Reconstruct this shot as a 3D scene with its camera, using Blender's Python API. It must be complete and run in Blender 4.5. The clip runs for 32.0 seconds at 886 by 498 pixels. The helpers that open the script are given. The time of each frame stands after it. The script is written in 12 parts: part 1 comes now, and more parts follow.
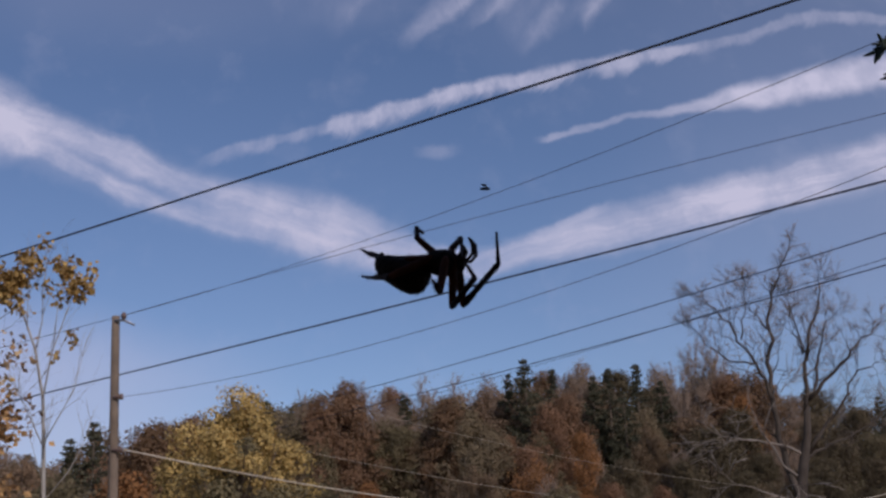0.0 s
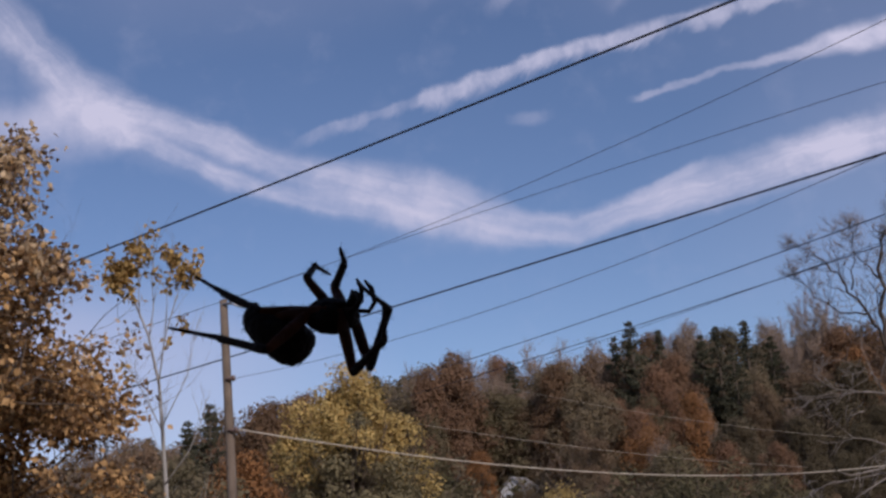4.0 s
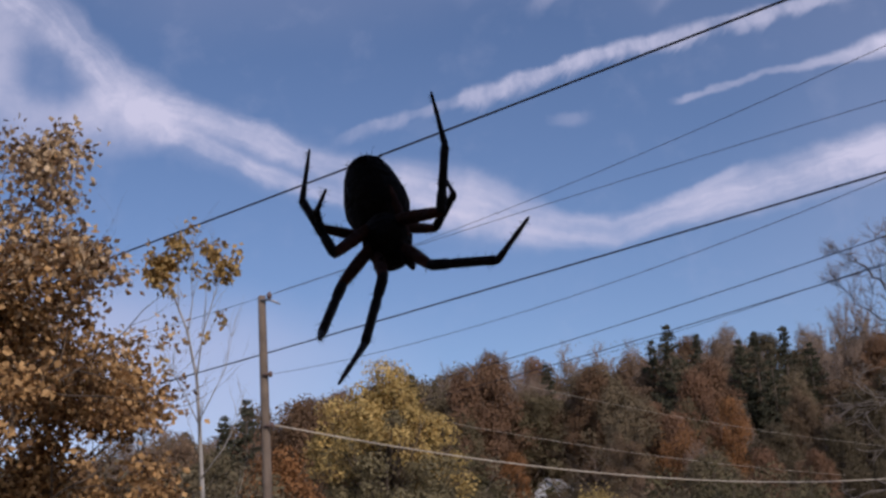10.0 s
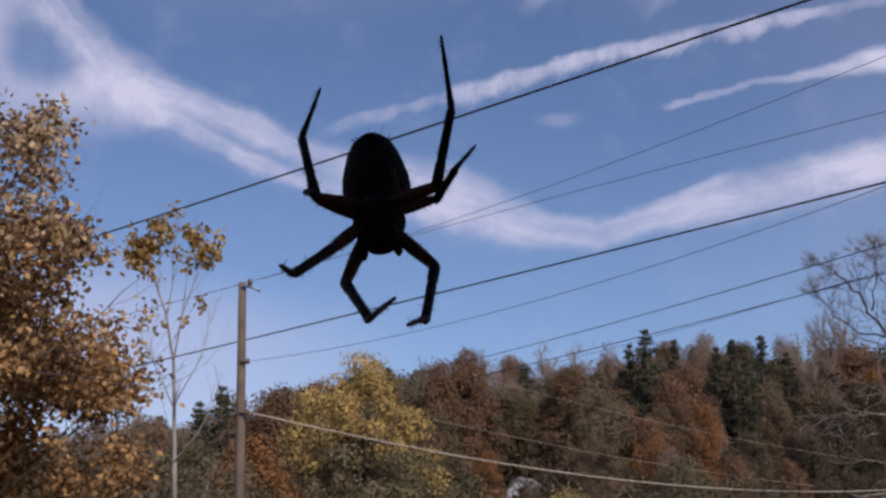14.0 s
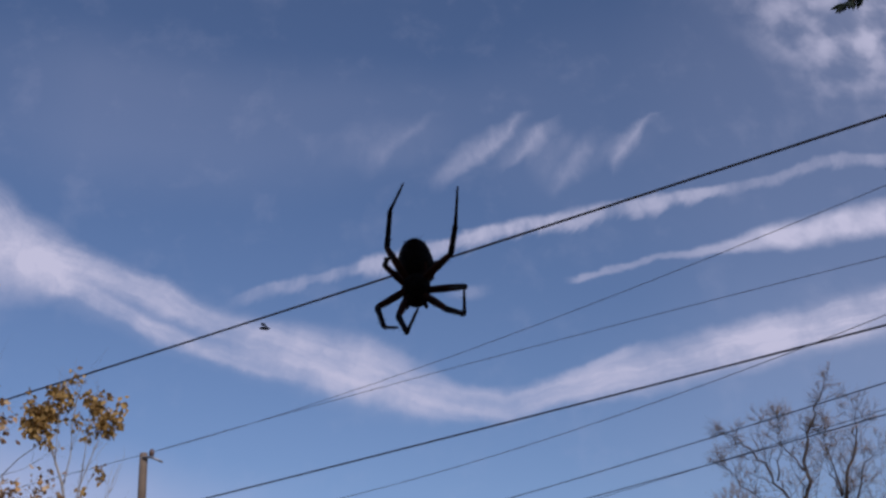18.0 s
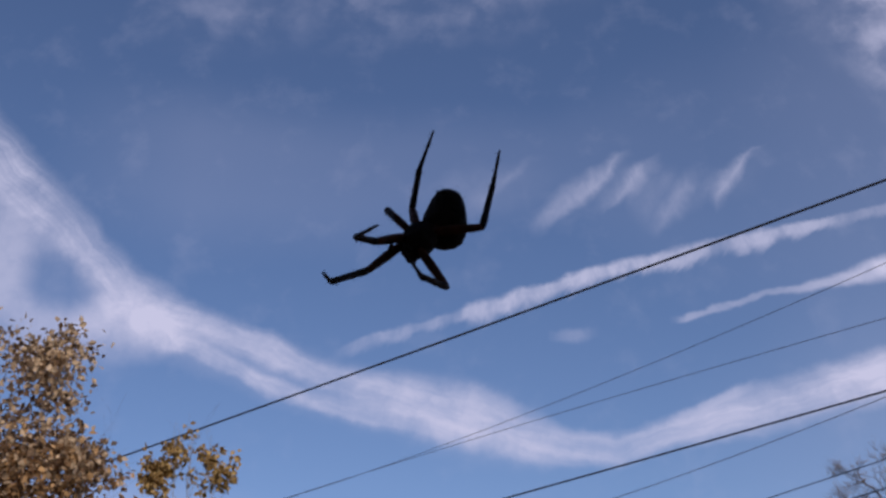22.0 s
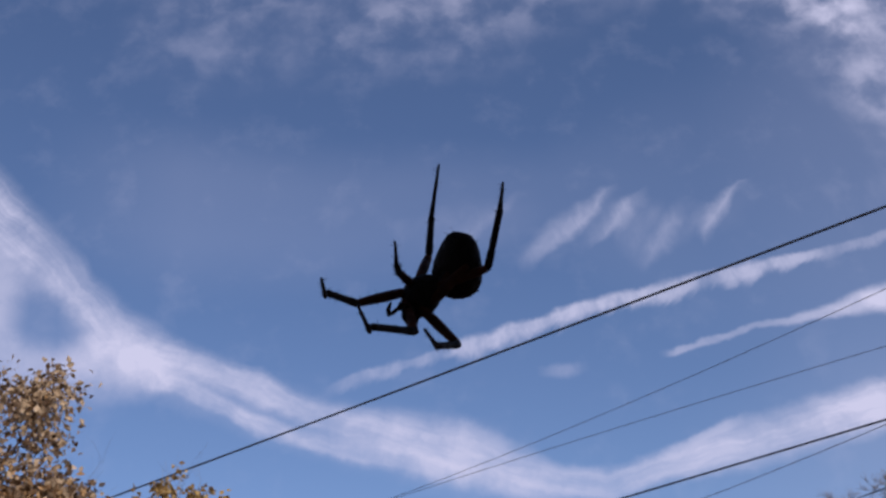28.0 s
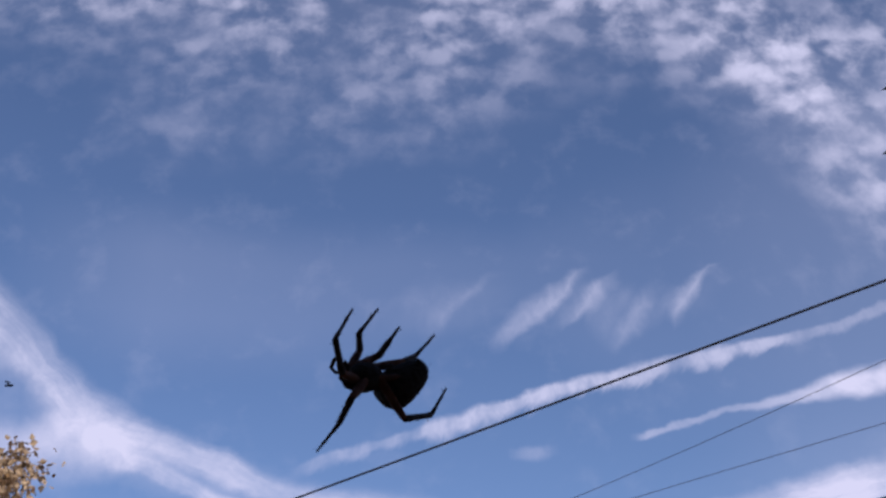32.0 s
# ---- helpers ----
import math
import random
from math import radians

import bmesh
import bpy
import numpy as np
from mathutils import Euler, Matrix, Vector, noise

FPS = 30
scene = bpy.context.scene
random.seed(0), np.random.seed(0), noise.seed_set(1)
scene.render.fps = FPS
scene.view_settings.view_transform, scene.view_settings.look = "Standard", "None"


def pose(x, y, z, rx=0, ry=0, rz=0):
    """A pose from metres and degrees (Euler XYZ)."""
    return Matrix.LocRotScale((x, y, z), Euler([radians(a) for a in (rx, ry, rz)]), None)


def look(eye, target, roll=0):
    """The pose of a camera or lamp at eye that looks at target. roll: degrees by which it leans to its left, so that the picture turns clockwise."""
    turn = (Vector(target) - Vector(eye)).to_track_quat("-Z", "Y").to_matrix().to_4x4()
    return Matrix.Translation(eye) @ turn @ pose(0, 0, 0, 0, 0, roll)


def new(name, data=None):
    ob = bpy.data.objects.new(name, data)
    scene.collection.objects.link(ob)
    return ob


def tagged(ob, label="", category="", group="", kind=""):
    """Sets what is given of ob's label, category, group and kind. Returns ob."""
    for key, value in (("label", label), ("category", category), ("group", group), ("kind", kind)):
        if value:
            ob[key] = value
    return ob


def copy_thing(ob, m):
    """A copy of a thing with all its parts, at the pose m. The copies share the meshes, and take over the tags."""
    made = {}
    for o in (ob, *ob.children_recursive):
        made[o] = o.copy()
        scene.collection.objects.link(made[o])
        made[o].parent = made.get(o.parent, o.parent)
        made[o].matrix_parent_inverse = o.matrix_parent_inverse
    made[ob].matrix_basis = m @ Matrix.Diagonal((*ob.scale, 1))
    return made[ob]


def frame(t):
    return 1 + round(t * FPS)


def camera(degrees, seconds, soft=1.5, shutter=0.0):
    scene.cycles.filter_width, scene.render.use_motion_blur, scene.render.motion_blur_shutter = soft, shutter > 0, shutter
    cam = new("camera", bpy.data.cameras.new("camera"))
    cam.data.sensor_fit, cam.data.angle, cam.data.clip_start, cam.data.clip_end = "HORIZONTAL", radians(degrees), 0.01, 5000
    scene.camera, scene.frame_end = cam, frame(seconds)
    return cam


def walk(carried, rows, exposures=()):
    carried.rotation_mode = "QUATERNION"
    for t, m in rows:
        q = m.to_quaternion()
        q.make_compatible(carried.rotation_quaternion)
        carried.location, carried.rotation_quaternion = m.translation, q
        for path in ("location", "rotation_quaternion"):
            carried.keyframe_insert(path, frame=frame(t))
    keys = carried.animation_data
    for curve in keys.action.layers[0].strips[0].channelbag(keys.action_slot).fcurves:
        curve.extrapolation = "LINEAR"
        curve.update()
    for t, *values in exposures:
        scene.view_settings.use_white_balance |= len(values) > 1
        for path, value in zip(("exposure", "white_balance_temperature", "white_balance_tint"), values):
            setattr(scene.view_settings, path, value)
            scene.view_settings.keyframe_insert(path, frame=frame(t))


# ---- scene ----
PI = math.pi

# ---------------------------------------------------------------- camera
EXPOSURES = [(0, -0.51, 6150, 23), (2, -0.46, 6150, 23), (4.5, -0.38, 6150, 23), (5, -0.34, 6150, 23), (6, -0.14, 6150, 23), (9, -0.34, 6120, 23), (12.5, -0.36, 6120, 23), (13.5, -0.34, 6120, 23), (15.5, -0.2, 6180, 23), (16.2, -0.1, 6200, 23), (17, 0.0, 6180, 23), (17.5, -0.1, 6120, 23), (18.0, -0.52, 6050, 23), (19, -0.46, 6000, 23), (23, -0.38, 6000, 23), (26.5, -0.32, 6000, 23), (29, -0.24, 6000, 23), (30.5, -0.18, 6000, 23), (32, -0.09, 6000, 23)]
cam = camera(40.89, 32.0, soft=2.7)
walk(cam, [
    (0, pose(0, 0, 1.6, 106.74, 2.9, -5.01)), (.5, pose(0, 0, 1.6, 106.08, 5.12, -5.12)), (1, pose(0, 0, 1.6, 106.21, 4.44, -4.14)),
    (1.5, pose(0, 0, 1.6, 106.4, 4.57, -3.71)), (2, pose(0, 0, 1.6, 106.04, 4.41, -3.16)), (2.5, pose(0, 0, 1.6, 105.99, 4.29, -2.28)),
    (4.5, pose(0, 0, 1.6, 105.54, 5, 1.06)), (5, pose(0, 0, 1.6, 105.16, 5.24, 1.67)), (5.5, pose(0, 0, 1.6, 103.34, 4.76, 3.21)),
    (6, pose(0, 0, 1.6, 103.46, 4.21, 3.3)), (6.5, pose(0, 0, 1.6, 104.16, 4.59, 3.09)), (7, pose(0, 0, 1.6, 104.45, 5.17, 3.13)),
    (7.5, pose(0, 0, 1.6, 105.46, 5.19, 2.83)), (8, pose(0, 0, 1.6, 106.1, 5.46, 2.77)), (8.5, pose(0, 0, 1.6, 105.82, 5.68, 2.73)),
    (9, pose(0, 0, 1.6, 105.49, 5.25, 3.02)), (9.5, pose(0, 0, 1.6, 105.79, 5.3, 2.63)), (10, pose(0, 0, 1.6, 105.71, 3.36, 2)),
    (10.5, pose(0, 0, 1.6, 106.25, .75, .84)), (11, pose(0, 0, 1.6, 106.25, .31, .9)), (11.5, pose(0, 0, 1.6, 106.05, .08, 1)),
    (12, pose(0, 0, 1.6, 105.84, .43, .87)), (12.5, pose(0, 0, 1.6, 105.79, .69, .87)), (13, pose(0, 0, 1.6, 105.88, .85, .65)),
    (13.5, pose(0, 0, 1.6, 105.63, .94, .54)), (15.5, pose(0, 0, 1.52, 103.82, 1.98, .69)), (16, pose(0, 0, 1.52, 101.86, 1.61, -.16)),
    (16.5, pose(0, 0, 1.52, 101.47, 2.27, -1.56)), (17, pose(0, 0, 1.52, 102.65, 2.82, -1.82)), (17.5, pose(0, 0, 1.52, 108.35, 1.71, -2.67)),
    (18, pose(0, 0, 1.52, 113.55, 2.29, -3.68)), (18.5, pose(0, 0, 1.52, 115.29, 2.47, -2.61)), (19, pose(0, 0, 1.52, 115.52, 2.16, -1.28)),
    (19.5, pose(0, 0, 1.52, 115.5, 1.67, -.29)), (20, pose(0, 0, 1.52, 115.59, 1.82, .32)), (20.5, pose(0, 0, 1.52, 116.13, 2.03, 1.57)),
    (21, pose(0, 0, 1.52, 116.36, 2.13, 2.03)), (21.5, pose(0, 0, 1.52, 116.59, 2.11, 1.84)), (22, pose(0, 0, 1.52, 115.97, 2.22, 1.72)),
    (22.5, pose(0, 0, 1.52, 116.71, 2.41, 1.95)), (23, pose(0, 0, 1.52, 116.74, 2.34, 2.28)), (23.5, pose(0, 0, 1.52, 116.34, 2.72, 2.5)),
    (24, pose(0, 0, 1.52, 117.71, 2.94, 5.18)), (24.5, pose(0, 0, 1.52, 116.8, 4.81, 3.95)), (25, pose(0, 0, 1.52, 118.72, 7.4, 6.13)),
    (25.5, pose(0, 0, 1.52, 115.99, 1.86, 2.66)), (26, pose(0, 0, 1.52, 117.47, 2.64, 1.8)), (26.5, pose(0, 0, 1.52, 118.54, 3.79, 2.4)),
    (28.5, pose(0, 0, 1.52, 117.54, 2.84, 1.32)), (29, pose(0, 0, 1.52, 117.79, 3.16, 1.24)), (29.5, pose(0, 0, 1.52, 118.87, 3.4, .83)),
    (30, pose(0, 0, 1.52, 120.35, 3.75, .12)), (30.5, pose(0, 0, 1.52, 121.23, 3.27, .26)), (31, pose(0, 0, 1.52, 121.52, 3.43, -.04)),
    (31.5, pose(0, 0, 1.52, 121.44, 3.15, -.18)), (32, pose(0, 0, 1.52, 121.49, 3.04, -.06))],
    exposures=EXPOSURES)

# ---------------------------------------------------------------- world and sun
SUN_AZ, SUN_EL = 155.0, 31.0      # degrees from straight ahead towards the right, and above the horizon
world = bpy.data.worlds.new("world")
scene.world = world
world.use_nodes = True
wn, wl = world.node_tree.nodes, world.node_tree.links
wn.clear()


def wm(op, a, b=None, c=None, clamp=False):
    """A math node of the world's tree."""
    n = wn.new("ShaderNodeMath")
    n.operation, n.use_clamp = op, clamp
    for i, s in enumerate((a, b, c)):
        if s is None:
            continue
        if isinstance(s, (int, float)):
            n.inputs[i].default_value = s
        else:
            wl.new(s, n.inputs[i])
    return n.outputs[0]


def wv(op, a, b=None, out=0):
    """A vector math node of the world's tree."""
    n = wn.new("ShaderNodeVectorMath")
    n.operation = op
    for i, s in enumerate((a, b)):
        if s is None:
            continue
        if isinstance(s, tuple):
            n.inputs[i].default_value = s
        else:
            wl.new(s, n.inputs[i])
    return n.outputs[out]


def wnoise(vec, scale, detail=4.0, rough=0.55, out=0, distort=0.0):
    n = wn.new("ShaderNodeTexNoise")
    n.inputs["Scale"].default_value, n.inputs["Detail"].default_value = scale, detail
    n.inputs["Roughness"].default_value, n.inputs["Distortion"].default_value = rough, distort
    wl.new(vec, n.inputs["Vector"])
    return n.outputs[out]


def wstep(x, lo, hi):
    n = wn.new("ShaderNodeMapRange")
    n.interpolation_type = "SMOOTHSTEP"
    wl.new(x, n.inputs[0])
    n.inputs[1].default_value, n.inputs[2].default_value = lo, hi
    return n.outputs[0]


coord = wn.new("ShaderNodeTexCoord").outputs["Generated"]
sep = wn.new("ShaderNodeSeparateXYZ")
wl.new(coord, sep.inputs[0])
ahead = wm("MAXIMUM", sep.outputs[1], 0.08)
comb = wn.new("ShaderNodeCombineXYZ")
wl.new(wm("DIVIDE", sep.outputs[0], ahead), comb.inputs[0])
wl.new(wm("DIVIDE", sep.outputs[2], ahead), comb.inputs[1])
plane = comb.outputs[0]                     # the sky on a sheet one unit ahead

# wind-torn edges: the sheet is shifted by coarse and fine noise
coarse = wv("SCALE", wv("SUBTRACT", wnoise(plane, 7.0, 3.0, out=1), (0.5, 0.5, 0.5)))
coarse.node.inputs["Scale"].default_value = 0.022
fine = wv("SCALE", wv("SUBTRACT", wnoise(plane, 30.0, 4.0, 0.6, out=1), (0.5, 0.5, 0.5)))
fine.node.inputs["Scale"].default_value = 0.015
torn = wv("ADD", plane, wv("ADD", coarse, fine))
torn = wv("MULTIPLY", torn, (1.0, 1.0, 0.0))


sheet = wn.new("ShaderNodeSeparateXYZ")
wl.new(torn, sheet.inputs[0])
high_up = sheet.outputs[1]
span = wm("MULTIPLY_ADD", sheet.outputs[0], 1 / 1.4, 0.5)
slant = wm("MULTIPLY_ADD", high_up, -0.72 / 1.4, wm("ADD", span, 0.54 * 0.72 / 1.4))
rising = wm("MAXIMUM", wm("SUBTRACT", high_up, 0.50), 0.0)
hook = wm("MULTIPLY_ADD", wm("MULTIPLY", rising, rising), -4.5 / 1.4, wm("MULTIPLY_ADD", high_up, -0.40 / 1.4, wm("ADD", span, 0.54 * 0.40 / 1.4 + 0.006)))
wave = wm("MULTIPLY_ADD", wm("SUBTRACT", wnoise(plane, 11.0, 3.0, 0.55), 0.5), 0.036, hook)
# hanging ribs: a comb of slanted fibres
comb_at = wn.new("ShaderNodeCombineXYZ")
wl.new(wm("MULTIPLY", slant, 60.0), comb_at.inputs[0])
wl.new(wm("MULTIPLY", high_up, 9.0), comb_at.inputs[1])
fringe = wm("MULTIPLY_ADD", wstep(wnoise(comb_at.outputs[0], 1.0, 4.0, 0.62), 0.25, 0.80), 0.75, 0.55)


def streak(rows, fibres=0.0, hang=False, base=None):
    """Cover of a cloud from rows of (u, v, half width, strength): its middle line and its breadth across the sheet."""
    ramp = wn.new("ShaderNodeValToRGB")
    ramp.color_ramp.interpolation = "EASE" if len(rows) < 3 else "LINEAR"
    stops = ramp.color_ramp.elements
    while len(stops) < len(rows):
        stops.new(0.5)
    for stop, (u, v, w, k) in zip(stops, sorted(rows)):
        stop.position, stop.color = u / 1.4 + 0.5, (v / 1.3, w * 4, k, 1)
    wl.new(base or span, ramp.inputs[0])
    rgb = wn.new("ShaderNodeSeparateColor")
    wl.new(ramp.outputs[0], rgb.inputs[0])
    across = wm("SUBTRACT", high_up, wm("MULTIPLY", rgb.outputs[0], 1.3))
    if hang:
        off = wm("MAXIMUM", wm("MULTIPLY", across, 1.9), wm("DIVIDE", wm("MULTIPLY", across, -1.0), fringe))
    else:
        off = wm("ABSOLUTE", across)
    m = wm("SUBTRACT", 1.0, wstep(wm("DIVIDE", off, wm("MULTIPLY_ADD", rgb.outputs[1], 0.25, 0.0005)), 0.22, 1.0))
    m = wm("MULTIPLY", m, rgb.outputs[2])
    if fibres:
        c = wn.new("ShaderNodeCombineXYZ")
        wl.new(wm("MULTIPLY", span, fibres), c.inputs[0])
        wl.new(wm("MULTIPLY", across, fibres * 8.0), c.inputs[1])
        m = wm("MULTIPLY", m, wm("MULTIPLY_ADD", wstep(wnoise(c.outputs[0], 1.0, 4.0, 0.6), 0.28, 0.70), 0.52, 0.58))
    return m


def over(a, b):
    return wm("SUBTRACT", 1.0, wm("MULTIPLY", wm("SUBTRACT", 1.0, a), wm("SUBTRACT", 1.0, b)))


# the long band: a bright ridge, a thin thread below it, a pale fill with a blue hole, and a spur at its far end
ridge_band = streak([(-0.70, 0.98, 0.10, 0.5), (-0.60, 0.83, 0.08, 0.5), (-0.45, 0.615, 0.060, 0.56), (-0.38, 0.540, 0.050, 0.60), (-0.325, 0.475, 0.044, 0.64), (-0.30, 0.450, 0.046, 0.72), (-0.26, 0.432, 0.034, 0.68), (-0.22, 0.417, 0.024, 0.58), (-0.175, 0.395, 0.021, 0.56), (-0.134, 0.373, 0.019, 0.56), (-0.09, 0.354, 0.022, 0.58), (-0.04, 0.335, 0.033, 0.62),
                     (0.01, 0.322, 0.040, 0.64), (0.05, 0.305, 0.033, 0.62), (0.09, 0.292, 0.023, 0.58), (0.13, 0.287, 0.018, 0.55), (0.18, 0.300, 0.019, 0.58), (0.24, 0.315, 0.026, 0.74), (0.31, 0.330, 0.029, 0.86), (0.42, 0.352, 0.032, 0.92), (0.60, 0.395, 0.036, 0.9)], 11.0)
thread = streak([(-0.30, 0.428, 0.012, 0.0), (-0.275, 0.416, 0.018, 0.50), (-0.257, 0.409, 0.015, 0.60), (-0.233, 0.397, 0.013, 0.64), (-0.188, 0.372, 0.012, 0.62), (-0.134, 0.345, 0.012, 0.58), (-0.082, 0.325, 0.016, 0.48), (-0.021, 0.309, 0.018, 0.38), (0.05, 0.29, 0.014, 0.2), (0.09, 0.28, 0.01, 0.0)], 14.0)
fill = streak([(-0.70, 0.72, 0.24, 0.5), (-0.45, 0.50, 0.15, 0.50), (-0.40, 0.475, 0.115, 0.50), (-0.35, 0.450, 0.075, 0.50), (-0.30, 0.430, 0.050, 0.54), (-0.26, 0.415, 0.034, 0.30), (-0.20, 0.390, 0.036, 0.20), (-0.10, 0.348, 0.040, 0.20), (0.0, 0.318, 0.046, 0.30), (0.06, 0.30, 0.034, 0.2), (0.10, 0.29, 0.02, 0.0)])
hole = streak([(-0.415, 0.49, 0.02, 0.0), (-0.390, 0.478, 0.045, 0.75), (-0.360, 0.468, 0.042, 0.85), (-0.337, 0.460, 0.022, 0.4), (-0.315, 0.45, 0.01, 0.0)])
knot = streak([(-0.36, 0.425, 0.02, 0.0), (-0.33, 0.438, 0.030, 0.40), (-0.30, 0.442, 0.042, 0.72), (-0.27, 0.424, 0.030, 0.60), (-0.245, 0.408, 0.016, 0.2), (-0.22, 0.39, 0.01, 0.0)])
cover = over(wm("MULTIPLY", over(ridge_band, fill), wm("SUBTRACT", 1.0, hole)), over(thread, knot))
soft = wm("MULTIPLY_ADD", wstep(wnoise(torn, 15.0, 5.0, 0.62), 0.32, 0.66), 0.62, 0.62)
cover = wm("MULTIPLY", cover, soft)
cover = over(cover, streak([(0.18, 0.309, 0.007, 0.0), (0.20, 0.318, 0.008, 0.4), (0.24, 0.335, 0.009, 0.5), (0.26, 0.341, 0.006, 0.0)]))
# two thin streaks with hanging ribs
upper = streak([(-0.112, 0.390, 0.008, 0.0), (-0.09, 0.398, 0.013, 0.30), (-0.05, 0.410, 0.015, 0.38), (-0.035, 0.414, 0.010, 0.16), (-0.02, 0.418, 0.016, 0.42), (-0.006, 0.421, 0.012, 0.20), (0.008, 0.423, 0.019, 0.58), (0.035, 0.428, 0.019, 0.68), (0.07, 0.440, 0.017, 0.72), (0.13, 0.456, 0.017, 0.76), (0.185, 0.467, 0.018, 0.72), (0.225, 0.472, 0.023, 0.66), (0.243, 0.478, 0.015, 0.25), (0.265, 0.481, 0.022, 0.62), (0.307, 0.491, 0.017, 0.66), (0.345, 0.499, 0.013, 0.5), (0.365, 0.503, 0.012, 0.25), (0.45, 0.525, 0.014, 0.35)], hang=True)
second = wm("MULTIPLY", wm("MULTIPLY_ADD", wstep(wnoise(torn, 24.0, 4.0, 0.6), 0.30, 0.66), 0.45, 0.66), streak([(0.195, 0.408, 0.005, 0.0), (0.207, 0.409, 0.005, 0.40), (0.24, 0.416, 0.005, 0.38), (0.272, 0.422, 0.004, 0.3), (0.311, 0.430, 0.006, 0.42), (0.367, 0.441, 0.013, 0.85), (0.41, 0.450, 0.020, 1.0), (0.60, 0.478, 0.024, 1.0)]))
upper = wm("MAXIMUM", upper, streak([(0.082, 0.394, 0.008, 0.0), (0.10, 0.395, 0.012, 0.26), (0.125, 0.397, 0.008, 0.0)]))
# a row of slanted curls
upper = wm("MAXIMUM", upper, streak([(-0.03, 0.545, 0.03, 0.0), (0.015, 0.545, 0.035, 0.08), (0.030, 0.540, 0.04, 0.14), (0.040, 0.548, 0.040, 0.22), (0.05, 0.545, 0.04, 0.05), (0.095, 0.53, 0.03, 0.0), (0.106, 0.525, 0.040, 0.22), (0.118, 0.537, 0.050, 0.38), (0.126, 0.550, 0.042, 0.52), (0.135, 0.555, 0.03, 0.10), (0.145, 0.545, 0.030, 0.10), (0.158, 0.550, 0.038, 0.42), (0.168, 0.556, 0.028, 0.32), (0.18, 0.545, 0.03, 0.10),
                                     (0.198, 0.535, 0.034, 0.16), (0.208, 0.53, 0.036, 0.10), (0.226, 0.525, 0.042, 0.28), (0.242, 0.53, 0.03, 0.05), (0.253, 0.550, 0.028, 0.12), (0.263, 0.550, 0.042, 0.44), (0.272, 0.545, 0.03, 0.04), (0.30, 0.55, 0.03, 0.0)], base=wave))
ribs = wv("MULTIPLY", torn, (1.0, 0.42, 1.0))
wisp = wm("MULTIPLY_ADD", wstep(wnoise(ribs, 46.0, 4.0, 0.62), 0.30, 0.66), 0.52, 0.56)
cover = over(over(cover, second), wm("MULTIPLY", upper, wisp))
mottle = wm("MULTIPLY", wstep(wnoise(torn, 17.0, 4.0, 0.6), 0.50, 0.78), 0.075)
cover = over(cover, mottle)
# small dappled clouds high up, above an uneven front
puff = wn.new("ShaderNodeTexVoronoi")
puff.feature = "SMOOTH_F1"
puff.inputs["Scale"].default_value, puff.inputs["Smoothness"].default_value, puff.inputs["Randomness"].default_value = 25.0, 0.45, 1.0
wl.new(wv("MULTIPLY", torn, (0.85, 1.15, 1.0)), puff.inputs["Vector"])
cells = wm("SUBTRACT", 1.0, wstep(puff.outputs["Distance"], 0.05, 0.60))
cells = wm("ADD", wm("MULTIPLY", cells, 0.26), wm("MULTIPLY", wnoise(torn, 25.0, 4.0, 0.55), 1.15))
cells = wm("MULTIPLY", wstep(cells, 0.42, 0.98), wm("MULTIPLY_ADD", wstep(wnoise(plane, 9.0, 4.0, 0.5), 0.32, 0.58), 0.62, 0.46))
high = streak([(-0.60, 1.12, 0.18, 0.7), (-0.34, 1.05, 0.22, 0.75), (-0.20, 1.02, 0.25, 0.75), (0.0, 1.00, 0.265, 0.72), (0.09, 1.00, 0.275, 0.72), (0.16, 1.00, 0.27, 0.85), (0.25, 1.02, 0.25, 0.95), (0.32, 1.0, 0.27, 1.0), (0.38, 0.92, 0.26, 1.0), (0.43, 0.82, 0.25, 1.0), (0.48, 0.76, 0.24, 1.0), (0.60, 0.74, 0.24, 1.0)])
high = over(high, streak([(-0.34, 0.79, 0.05, 0.0), (-0.26, 0.80, 0.09, 0.24), (-0.06, 0.78, 0.08, 0.22), (0.07, 0.785, 0.08, 0.24), (0.14, 0.79, 0.05, 0.0)]))
high = wm("MULTIPLY", high, wm("MULTIPLY_ADD", cells, 0.78, 0.08))
bright = streak([(0.26, 0.93, 0.03, 0.0), (0.32, 0.885, 0.05, 0.32), (0.40, 0.805, 0.055, 0.45), (0.445, 0.762, 0.05, 0.72), (0.50, 0.725, 0.05, 0.66), (0.56, 0.69, 0.04, 0.2)])
high = over(high, wm("MULTIPLY", bright, wm("MULTIPLY_ADD", cells, 0.85, 0.15)))
haze = streak([(-0.70, 0.20, 0.14, 0.5), (-0.32, 0.19, 0.12, 0.52), (-0.20, 0.175, 0.10, 0.40), (-0.10, 0.165, 0.08, 0.16), (-0.02, 0.16, 0.08, 0.0)])
veil = streak([(-0.40, 0.62, 0.10, 0.0), (-0.25, 0.59, 0.12, 0.10), (-0.10, 0.565, 0.10, 0.08), (0.10, 0.57, 0.08, 0.05), (0.26, 0.55, 0.20, 0.04), (0.36, 0.55, 0.30, 0.08), (0.60, 0.55, 0.34, 0.12)])
veil = over(veil, streak([(0.18, 0.27, 0.12, 0.0), (0.36, 0.29, 0.15, 0.10), (0.60, 0.30, 0.17, 0.16)]))
cover = over(over(cover, haze), over(high, veil))
